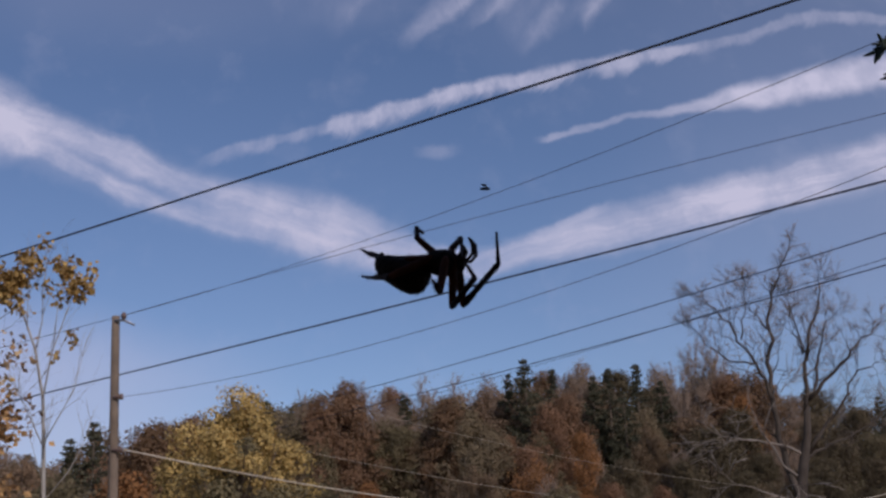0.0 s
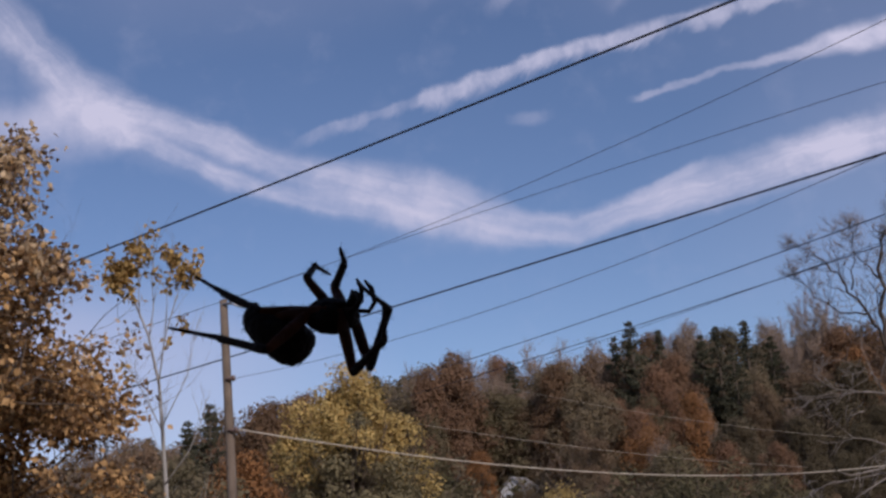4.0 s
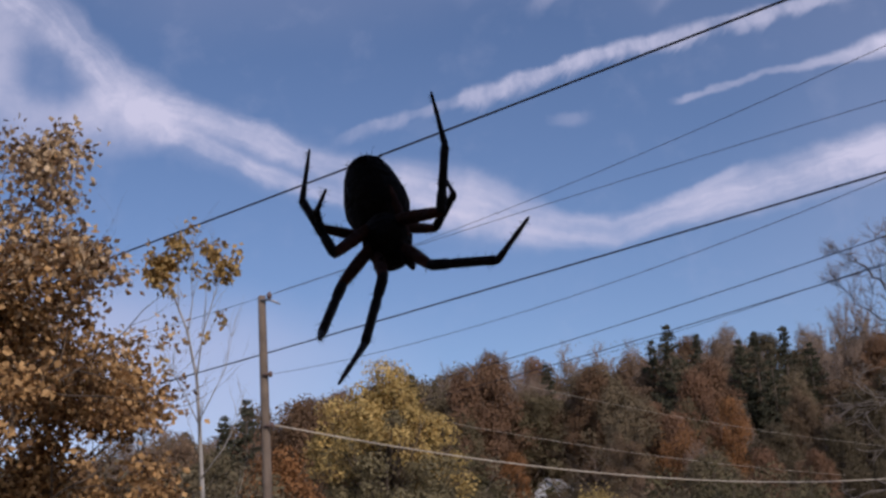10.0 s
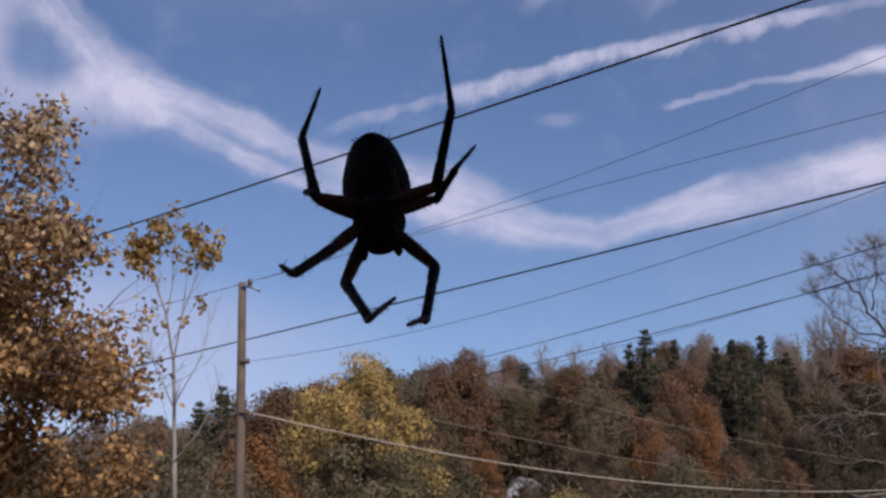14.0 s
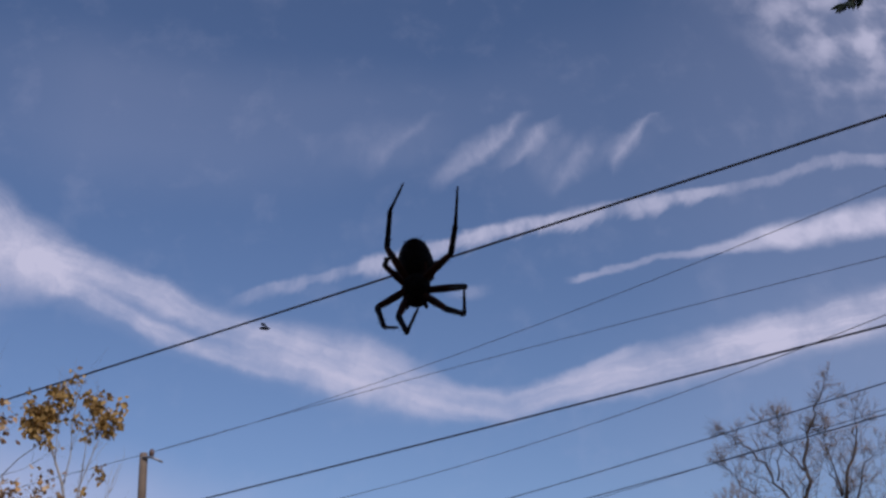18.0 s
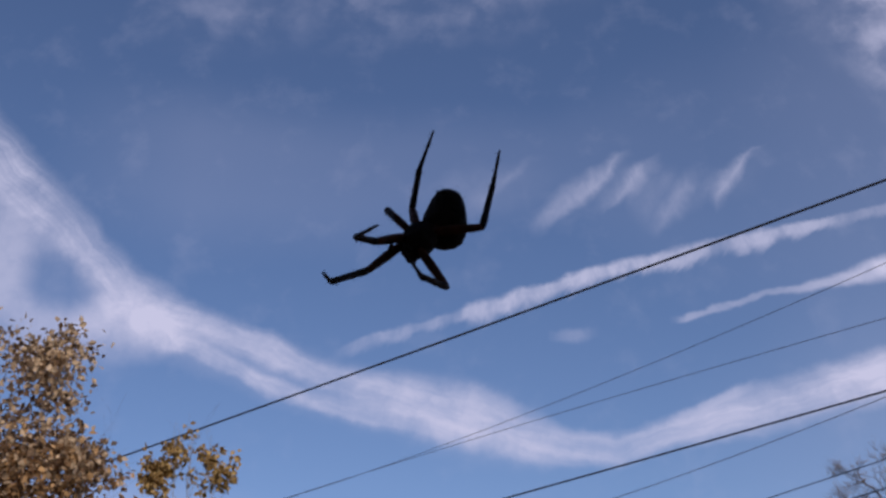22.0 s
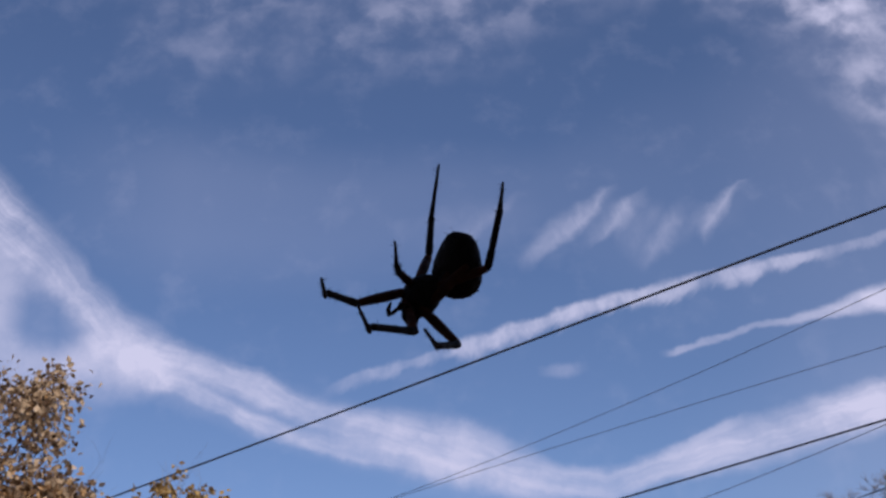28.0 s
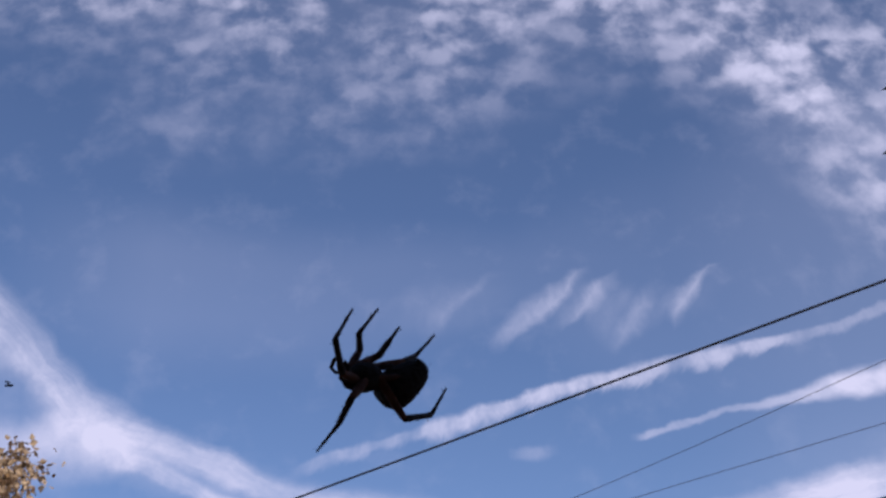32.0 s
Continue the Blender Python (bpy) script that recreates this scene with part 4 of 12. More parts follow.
# bare grey crowns, russet and orange ones on and below the ridge
for u, v, y in ((-0.013, 0.187, 106), (0.026, 0.194, 104), (0.046, 0.186, 106), (0.130, 0.194, 112), (0.142, 0.186, 110), (0.213, 0.202, 112), (0.222, 0.196, 110), (0.295, 0.188, 104), (0.309, 0.222, 108), (0.325, 0.198, 108), (0.318, 0.150, 100), (0.305, 0.135, 92)):
    wood(greybare[int(u * 1000) % 2], u, y, v)
for u, v, y in ((-0.008, 0.168, 97), (0.014, 0.172, 99), (0.100, 0.172, 99), (0.186, 0.163, 90), (0.200, 0.170, 93), (0.165, 0.128, 82), (0.148, 0.134, 84), (0.345, 0.184, 104), (0.372, 0.176, 103), (-0.138, 0.156, 99), (-0.150, 0.150, 98)):
    wood(russet[int(u * 1000) % 2], u, y, v)
for u, v, y in ((0.213, 0.136, 84), (0.356, 0.170, 98), (0.030, 0.104, 88)):
    wood(orange, u, y, v)
for k in range(30):
    yy = rnd.uniform(52, 90)
    put(brown[k % 3], rnd.uniform(0.0, 0.12), yy, rnd.uniform(0, 360), rnd.uniform(0.09, 0.16))
    put(brown[(k + 1) % 3], rnd.uniform(-0.01, 0.13), rnd.uniform(100, 112), rnd.uniform(0, 360), rnd.uniform(0.35, 0.7))
    put(brown[k % 3], rnd.uniform(-0.16, -0.05), rnd.uniform(96, 104), rnd.uniform(0, 360), rnd.uniform(0.3, 0.6))
for k in range(52):
    u = rnd.uniform(-0.58, -0.185)
    wood(rnd.choice(brown + greybare), u, rnd.uniform(58, 84), 0.113 + 0.02 * max(0.0, u + 0.40) / 0.2 + rnd.gauss(0, 0.008))
place(palebare, 0.097, 80.0, 30)
golden = broadleaf("golden_tree", "small orange tree in front of dark pines", 61, 6.0, M_BARK, M_ORANGE_LEAF, 3500, 0.16, 0.32, 2, 0.5, trunk_part=0.12, kids=(3, 4))
place(golden, 0.168, 78.0, 0)
golden.scale = (0.75, 0.75, 1.0)
for u, y in ((0.094, 68.0), (0.106, 69.0)):
    low_gold = broadleaf("golden_bush", "low golden-yellow bush on the slope", 62, 3.0, M_BARK, M_YELLOW_LEAF, 1600, 0.13, 0.26, 2, 0.9, trunk_part=0.08, kids=(3, 4))
    place(low_gold, u, y, 50 * u)
for p in protos:
    x, y = rnd.uniform(-40, 40), rnd.uniform(135, 150)
    p.matrix_basis = pose(x, y, rise(x, y) - 6.0, 0, 0, 0)

# ------ undergrowth at the foot of the slope
scrub = [shrub("shrub", "dense brushy shrub with dull green and brown leaves", 200 + i, 2.4, M_SHRUB, 8000, 0.085, 26, "shrubs") for i in range(2)]
tan = [shrub("brown_shrub", "twiggy brown autumn shrub", 205 + i, 2.6, M_BRUSH, 5200, 0.085, 40, "shrubs") for i in range(2)]
dry = [shrub("dry_weeds", "pale dry weeds and bare stems", 210 + i, 2.2, M_BRUSH, 350, 0.09, 60, "weeds") for i in range(2)]
for k in range(150):
    y = rnd.uniform(38, 95)
    u = rnd.uniform(-0.5, 0.65)
    if (0.25 < u < 0.44 and y < 60) or (-0.165 < u < -0.07 and 22 < y < 93):
        continue
    low = 0.01 < u < 0.11 and 55 < y < 96
    put(rnd.choice(tan if rnd.random() < 0.6 else scrub), u, y, rnd.uniform(0, 360), rnd.uniform(0.8, 1.5) * (0.55 if low else 1.0))
for u, y, k in ((0.12, 40, 1.1), (0.15, 41, 1.4), (0.18, 42, 1.75), (0.205, 40, 1.5), (0.225, 42, 1.7), (0.25, 41, 1.5), (0.165, 38, 1.0), (0.235, 38, 1.1), (0.06, 39, 0.6), (0.09, 40, 0.8), (0.01, 50, 1.5), (0.03, 52, 1.1), (-0.02, 50, 0.8)):
    put(rnd.choice(scrub), u, y, rnd.uniform(0, 360), k)
for k in range(44):
    y = rnd.uniform(20, 34)
    u = rnd.uniform(-0.5, -0.155)
    put(rnd.choice(dry if rnd.random() < 0.6 else tan if rnd.random() < 0.5 else scrub), u, y, rnd.uniform(0, 360), rnd.uniform(0.45, 0.95))
for u, y, k in ((-0.03, 43, 0.6), (-0.01, 42, 0.7), (0.008, 44, 1.25), (0.02, 43, 0.9)):
    put(rnd.choice(scrub), u, y, rnd.uniform(0, 360), k)
for u, y, k in ((-0.045, 53, 2.2), (-0.03, 54, 2.4), (-0.012, 53, 2.0)):
    put(rnd.choice(tan + scrub), u, y, rnd.uniform(0, 360), k)
for u, y, k in ((0.046, 88, 0.5), (0.070, 89, 1.0), (0.056, 88, 0.5), (0.086, 86, 0.8)):
    put(rnd.choice(tan), u, y, rnd.uniform(0, 360), k)
for k in range(46):
    put(rnd.choice(tan if rnd.random() < 0.7 else scrub), rnd.uniform(-0.56, -0.225), rnd.uniform(34, 46), rnd.uniform(0, 360), rnd.uniform(1.1, 2.0))
for i, p in enumerate(scrub + tan + dry):
    p.matrix_basis = pose(-22 - 3 * i, 40, rise(-22 - 3 * i, 40), 0, 0, 0)


# ------ dry grass of the field
def make_grass():
    g, r = Build(), random.Random(8)
    for k in range(14000):
        y = r.uniform(24, 60)
        x = r.uniform(0.10, 0.50) * y
        z = rise(x, y)
        h = r.uniform(0.25, 0.7)
        g.blade((x, y, z), (x + r.gauss(0, 0.12), y + r.gauss(0, 0.12), z + h), 0.012, r)
    tagged(piece("dry_grass", g, M_GRASS), "tall dry brown grass of the field", "grass", kind="stuff")


make_grass()


# ------ the white camper and the white house among the trees
def make_camper():
    u, y = -0.121, 82.0
    x, z = u * y, rise(u * y, y)
    t = tagged(new("camper"), "small white camper trailer with dark windows parked by the woods", "camper")
    t.matrix_basis = pose(x, y, z - 0.05, 0, 0, 12)
    t.scale = (0.9, 0.9, 0.9)
    bm = bmesh.new()
    bmesh.ops.create_cube(bm, size=1.0, matrix=Matrix.Diagonal((3.9, 2.0, 1.55, 1)))
    bmesh.ops.bevel(bm, geom=list(bm.edges), offset=0.16, segments=3, affect="EDGES")
    bmesh.ops.translate(bm, verts=bm.verts, vec=(0, 0, 0.95))
    me = bpy.data.meshes.new("body")
    bm.to_mesh(me)
    bm.free()
    me.materials.append(M_WHITE)
    body = new("body", me)
    body.parent = t
    for x0, w in ((-1.35, 0.5), (-0.25, 0.5), (1.15, 0.45)):
        g = Build()
        g.box(x0 - w / 2, -1.03, 1.08, x0 + w / 2, -0.985, 1.42)
        piece("window", g, M_DARKGLASS, t, smooth=False)
    for x0 in (-0.5, 0.5):
        for y0 in (-0.9, 0.9):
            g = Build()
            g.tube([(x0, y0 - 0.1, 0.1), (x0, y0 + 0.1, 0.1)], [0.3, 0.3], 16)
            piece("wheel", g, M_WIRE, t, smooth=False)
    g = Build()
    g.box(-2.05, -1.1, 1.72, 2.05, 1.1, 1.80)
    piece("roof", g, M_ROOF, t, smooth=False)


make_camper()


def make_house():
    u, y = 0.061, 96.0
    t = tagged(new("house"), "small white house with a pale gabled roof half hidden by trees", "house")
    t.matrix_basis = pose(u * y, y, 1.6 + 0.0570 * y, 0, 0, 62)
    t.scale = (0.8, 0.8, 0.8)
    g = Build()
    g.box(-1.5, -1.4, -1.5, 1.5, 1.4, 1.25)
    b = len(g.v)
    g.v += [(x, y, z) for x in (-1.5, 1.5) for y, z in ((-1.4, 1.26), (1.4, 1.26), (0, 2.26))]
    g.f += [(b, b + 2, b + 1), (b + 3, b + 4, b + 5), (b, b + 1, b + 4, b + 3), (b + 1, b + 2, b + 5, b + 4), (b + 2, b, b + 3, b + 5)]
    piece("wall", g, M_WHITE, t, smooth=False)
    g = Build()
    for sy in (1, -1):
        b = len(g.v)
        g.v += [(-1.75, 0, 2.35), (1.75, 0, 2.35), (1.75, sy * 1.75, 1.1), (-1.75, sy * 1.75, 1.1), (-1.75, 0, 2.47), (1.75, 0, 2.47), (1.75, sy * 1.75, 1.22), (-1.75, sy * 1.75, 1.22)]
        g.f += [tuple(b + i for i in q) for q in ((0, 1, 2, 3), (4, 5, 6, 7), (0, 1, 5, 4), (2, 3, 7, 6), (0, 3, 7, 4), (1, 2, 6, 5))]
    piece("roof", g, M_ROOF, t, smooth=False)
    for y0 in (-0.6, 0.6):
        g = Build()
        g.box(-1.54, y0 - 0.25, 0.1, -1.49, y0 + 0.25, 0.8)
        piece("window", g, M_DARKGLASS, t, smooth=False)


make_house()


# ------ the evergreen whose bough tips hang in from the right
def make_evergreen():
    r = random.Random(15)
    t = tagged(new("evergreen_tree"), "dark evergreen with drooping feathery boughs close by", "tree")
    w, nd = Build(), Build()
    w.tube([(3.3, 3.0, -0.2), (3.3, 3.0, 2.5), (3.28, 3.0, 5.6)], [0.16, 0.13, 0.03], 10)

    def bough(p, q, droop, wide):
        p, q = Vector(p), Vector(q)
        n = 46
        pts = []
        for i in range(n + 1):
            f = i / n
            pts.append(p.lerp(q, f) + Vector((0, 0, 0.25 * math.sin(f * PI) - droop * f * f)))
        w.tube([c[:] for c in pts], [0.022 * (1 - f / (n + 1)) + 0.002 for f in range(n + 1)], 5)
        d = (q - p).normalized()
        side = d.cross(Vector((0, 0, 1))).normalized()
        for i in range(8, n + 1):
            f = i / n
            reach = wide * (1.08 - f) ** 0.5 * r.uniform(0.6, 1.1)
            for s in (1, -1):
                e = (d * 0.85 + side * s * 0.55 + Vector((0, 0, r.uniform(-0.75, 0.0)))).normalized()
                tip = pts[i] + e * reach
                w.blade(pts[i][:], tip[:], 0.003, r)
                flat = e.cross(Vector((r.gauss(0, 0.3), 1, r.gauss(0, 0.3)))).normalized()
                m = max(3, int(reach / 0.019))
                for k in range(m + 1):
                    c = pts[i].lerp(tip, (k + 0.6) / (m + 0.6))
                    for o in (1, -1):
                        h = (e * 0.8 + flat * o * 0.62 + Vector((0, 0, -0.12)) + Vector((r.gauss(0, 0.1), r.gauss(0, 0.1), r.gauss(0, 0.1)))).normalized()
                        a = r.uniform(0.022, 0.036)
                        nd.tube([c[:], (c + h * a * 0.6)[:], (c + h * a)[:]], [0.0030, 0.0042, 0.0012], 4)

    for p, q, droop, wide in (((3.28, 3.0, 3.20), (1.415, 2.6, 3.015), 0.12, 0.11), ((3.28, 3.0, 3.12), (1.440, 2.6, 2.945), 0.12, 0.13), ((3.28, 3.0, 3.02), (1.475, 2.6, 2.850), 0.12, 0.14), ((3.28, 3.0, 2.85), (1.495, 2.6, 2.73), 0.12, 0.12), ((3.28, 3.0, 4.05), (1.355, 2.6, 3.475), 0.10, 0.14), ((3.28, 3.0, 4.25), (1.400, 2.6, 3.705), 0.10, 0.12), ((3.28, 3.0, 3.0), (1.74, 2.75, 2.72), 0.12, 0.2), ((3.28, 3.0, 4.4), (1.70, 2.9, 4.0), 0.1, 0.22), ((3.28, 3.0, 2.7), (1.84, 2.6, 2.2), 0.15, 0.25), ((3.3, 3.0, 4.6), (2.6, 4.2, 4.2), 0.1, 0.25), ((3.3, 3.0, 3.0), (4.4, 2.2, 2.5), 0.1, 0.25)):
        bough(p, q, droop, wide)
    piece("trunk", w, M_BARK, t)
    piece("foliage", nd, M_EVERGREEN, t, kind="stuff", smooth=False)


make_evergreen()


# ---------------------------------------------------------------- utility pole and wires
def bez(p, q, sag, n=24):
    return [(p[0] + (q[0] - p[0]) * i / n, p[1] + (q[1] - p[1]) * i / n, p[2] + (q[2] - p[2]) * i / n - 4 * sag * (i / n) * (1 - i / n)) for i in range(n + 1)]


def wire(label, p, q, sag, r, mat=None):
    g = Build()
    pts = bez(p, q, sag)
    g.tube(pts, [r] * len(pts), 6)
    return tagged(piece("power_line", g, mat or M_WIRE), label, "power line", "overhead lines")


def at(u, v, y):
    return (u * y, y, 1.6 + v * y)


POLE = at(-0.1745, 0.249, 26.0)


def make_pole():
    x, y, top = POLE
    t = tagged(new("utility_pole"), "weathered wooden utility pole with bracket and wires", "utility pole")
    t.matrix_basis = pose(x, y, 0, 0, -0.7, 0)
    g = Build()
    n = 12
    g.tube([(0.0, 0, top * i / n - (0.3 if i == 0 else 0)) for i in range(n + 1)], [0.122 - 0.036 * i / n for i in range(n + 1)], 14)
    piece("pole", g, M_POLE, t)
    g = Build()
    g.tube([(0.0, -0.10, top - 0.12), (0.20, -0.16, top - 0.13), (0.44, -0.20, top - 0.26)], [0.03, 0.028, 0.022], 7)
    piece("bracket", g, M_STEEL, t, "grey metal bracket")
    g = Build()
    g.tube([(0.20, -0.17, top - 0.10), (0.20, -0.17, top - 0.02), (0.20, -0.17, top + 0.04)], [0.05, 0.06, 0.03], 9)
    piece("insulator", g, M_CERAMIC, t)
    for z in (top - 1.82, top - 2.95):
        g = Build()
        g.tube([(0.0, -0.13, z), (0.16, -0.17, z)], [0.03, 0.03], 7)
        g.tube([(0.17, -0.17, z - 0.06), (0.17, -0.17, z), (0.17, -0.17, z + 0.06)], [0.04, 0.055, 0.035], 9)
        piece("insulator", g, M_CERAMIC, t)


make_pole()
wire("thick black overhead cable crossing the sky", at(-0.50, 0.233, 27.5), at(0.75, 0.643, 9.95), 0.05, 0.016)
wire("thick black overhead cable below the first", at(-0.50, 0.129, 46.0), at(0.75, 0.412, 13.0), 0.115, 0.016)
wire("thin overhead wire from the pole top", POLE, at(0.75, 0.590, 11.0), 0.30, 0.0048, M_WIRE_GREY)
wire("thin overhead wire from the pole top", POLE, at(0.75, 0.477, 12.5), -0.10, 0.0052, M_WIRE_GREY)
wire("thin overhead wire from the pole top", POLE, at(-0.60, 0.147, 40.0), 0.05, 0.006)
wire("thin overhead wire from the pole's side", (POLE[0] + 0.17, POLE[1] - 0.17, POLE[2] - 1.82), at(0.75, 0.460, 12.0), 0.55, 0.0055, M_WIRE_GREY)
wire("dark overhead wire against the slope", at(-0.12, 0.150, 60.0), at(0.80, 0.390, 16.0), 0.40, 0.012)
wire("dark overhead wire against the slope", at(-0.12, 0.135, 60.0), at(0.80, 0.350, 16.0), 0.25, 0.012)
wire("thin dark overhead wire against the slope", at(0.0, 0.155, 60.0), at(0.80, 0.365, 15.0), 0.25, 0.007)
wire("pale twisted service cable sagging from the pole", (POLE[0] + 0.17, POLE[1] - 0.17, POLE[2] - 2.95), at(0.50, 0.078, 46.0), 1.30, 0.019, M_WIRE_PALE)
wire("thin pale cable in front of the slope", at(-0.10, 0.150, 52.0), at(0.30, 0.066, 60.0), 0.4, 0.009, M_WIRE_PALE)
wire("thin pale cable in front of the slope", at(0.02, 0.164, 60.0), at(0.35, 0.085, 70.0), 0.4, 0.008, M_WIRE_PALE)


# ---------------------------------------------------------------- spider
def lathe(profile, n=28, squash=1.0):
    """A body of revolution about x from (x, radius, drop) rows; squash flattens it from above."""
    g = Build()
    for x, r, dz in profile:
        for k in range(n):
            a = 2 * PI * k / n
            g.v.append((x, math.cos(a) * r, math.sin(a) * r * squash + dz))
    for i in range(len(profile) - 1):
        for k in range(n):
            k2 = (k + 1) % n
            g.f.append((i * n + k, i * n + k2, (i + 1) * n + k2, (i + 1) * n + k))
    g.f.append(tuple(reversed(range(n))))
    g.f.append(tuple((len(profile) - 1) * n + k for k in range(n)))
    return g


U = 0.02                                       # the spider's body length


def make_spider():
    rnd = random.Random(9)
    s = tagged(new("spider"), "large dark orb-weaver spider with bristly reddish-brown legs hanging in the air", "spider")
    # abdomen: blunt in front, bulging upwards, pointed behind
    prof = [(-0.60, 0.045, 0.015), (-0.588, 0.085, 0.02), (-0.545, 0.132, 0.035), (-0.47, 0.170, 0.058), (-0.38, 0.197, 0.08), (-0.28, 0.222, 0.105), (-0.18, 0.228, 0.125), (-0.09, 0.208, 0.13), (-0.03, 0.165, 0.12), (0.015, 0.10, 0.10), (0.03, 0.03, 0.08)]
    g = lathe([(x * U, r * 1.11 * U, z * U) for x, r, z in prof], 28, 0.77)
    for k in range(260):
        i = rnd.randrange(28, len(g.v) - 28)
        p = Vector(g.v[i])
        o = Vector((0, p.y, p.z - 0.05 * U)).normalized()
        g.blade(p[:], (p + (o + Vector((rnd.gauss(-0.4, 0.3), rnd.gauss(0, 0.3), rnd.gauss(0, 0.3)))) * U * 0.022)[:], U * 0.0022, rnd)
    body = piece("abdomen", g, M_SPIDER, s, "dark egg-shaped abdomen")
    for dy in (-0.02, 0.02):
        g = Build()
        g.tube([(-0.52 * U, dy * U, -0.06 * U), (-0.545 * U, dy * U, -0.105 * U)], [0.030 * U, 0.014 * U], 8)
        piece("spinneret", g, M_SPIDER, body)
    prof = [(-0.05, 0.06, 0.01), (0.0, 0.125, 0.0), (0.08, 0.178, 0.0), (0.19, 0.192, 0.005), (0.28, 0.165, 0.012), (0.34, 0.120, 0.02), (0.385, 0.095, 0.02), (0.405, 0.055, 0.015)]
    piece("cephalothorax", lathe([(x * U, r * U, z * U) for x, r, z in prof], 24, 0.80), M_SPIDER, s, "dark hairy head and breast")
    for sy in (1, -1):
        g = Build()
        g.tube([(0.36 * U, 0.04 * sy * U, -0.05 * U), (0.40 * U, 0.042 * sy * U, -0.12 * U), (0.385 * U, 0.03 * sy * U, -0.19 * U)], [0.042 * U, 0.040 * U, 0.012 * U], 8)
        piece("fang", g, M_SPIDER, s)
        g = Build()
        g.tube([(0.33 * U, 0.09 * sy * U, -0.03 * U), (0.45 * U, 0.13 * sy * U, -0.02 * U), (0.51 * U, 0.12 * sy * U, -0.09 * U), (0.50 * U, 0.09 * sy * U, -0.20 * U), (0.45 * U, 0.07 * sy * U, -0.27 * U)], [0.022 * U, 0.020 * U, 0.021 * U, 0.023 * U, 0.010 * U], 7)
        piece("pedipalp", g, M_LEG, s, "curled pedipalp")
    parts = {}
    shapes = {"femur": ((0.0, 0.036), (0.12, 0.046), (0.45, 0.050), (0.8, 0.042), (0.95, 0.038), (1.03, 0.028)),
              "tibia": ((-0.03, 0.028), (0.05, 0.040), (0.26, 0.038), (0.33, 0.031), (0.40, 0.035), (0.62, 0.033), (0.85, 0.032), (0.96, 0.034), (1.02, 0.022)),
              "tarsus": ((-0.02, 0.021), (0.06, 0.026), (0.3, 0.019), (0.55, 0.016), (0.62, 0.0185), (0.8, 0.013), (0.96, 0.011), (1.0, 0.004))}
    lengths = {1: (0.52, 0.64, 0.65), 2: (0.49, 0.6, 0.6), 3: (0.36, 0.4, 0.41), 4: (0.52, 0.6, 0.57)}
    meshes = {}
    for i, ls in lengths.items():
        for (nm, rows), length in zip(shapes.items(), ls):
            k = 0.85 if i == 3 else 1.0
            g = lathe([(x * length * U, r * U * k, 0.0) for x, r in rows], 12)
            for j in range(34 if nm != "tarsus" else 22):
                x = rnd.uniform(0.1, 0.95) * length * U
                a = rnd.uniform(0, 6.28)
                rr = (0.040 if nm == "femur" else 0.030 if nm == "tibia" else 0.013) * U * k
                o = Vector((0.35, math.cos(a), math.sin(a)))
                p = Vector((x, math.cos(a) * rr, math.sin(a) * rr))
                g.blade(p[:], (p + o * U * rnd.uniform(0.022, 0.050))[:], U * 0.0026, rnd)
            meshes[i, nm] = g.mesh(nm, M_FEMUR if nm == "femur" else M_LEG)
    for side in "AB":
        for i in lengths:
            for nm in shapes:
                ob = new(nm, meshes[i, nm])
                ob.parent = s
                if nm == "femur":
                    ob["label"] = "reddish-brown thigh of a leg"
                parts[side + str(i), nm] = ob
    return s, body, parts


spider, abdomen, leg_parts = make_spider()


def make_gnat():
    """A small fly that strays past the web."""
    k = 0.0016
    t = tagged(new("gnat"), "tiny dark flying gnat with clear wings", "insect")
    piece("body", lathe([(x * k, r * k, 0.0) for x, r in ((-1.3, 0.05), (-1.0, 0.3), (-0.4, 0.42), (0.15, 0.35), (0.3, 0.42), (0.7, 0.5), (1.0, 0.3), (1.1, 0.32), (1.4, 0.2), (1.5, 0.05))], 10), M_SPIDER, t)
    for sy in (1, -1):
        g = Build()
        g.v += [(0.6 * k, 0.3 * sy * k, 0.4 * k), (0.3 * k, 1.2 * sy * k, 0.8 * k), (-0.6 * k, 1.7 * sy * k, 0.9 * k), (-1.1 * k, 1.3 * sy * k, 0.8 * k), (-0.3 * k, 0.5 * sy * k, 0.5 * k)]
        g.v += [(x, y, z - 0.04 * k) for x, y, z in g.v[:5]]
        g.f += [(0, 1, 2, 3, 4), (9, 8, 7, 6, 5)] + [(i, (i + 1) % 5, (i + 1) % 5 + 5, i + 5) for i in range(5)]
        piece("wing", g, M_WIRE_GREY, t, smooth=False)
    return t


gnat = make_gnat()


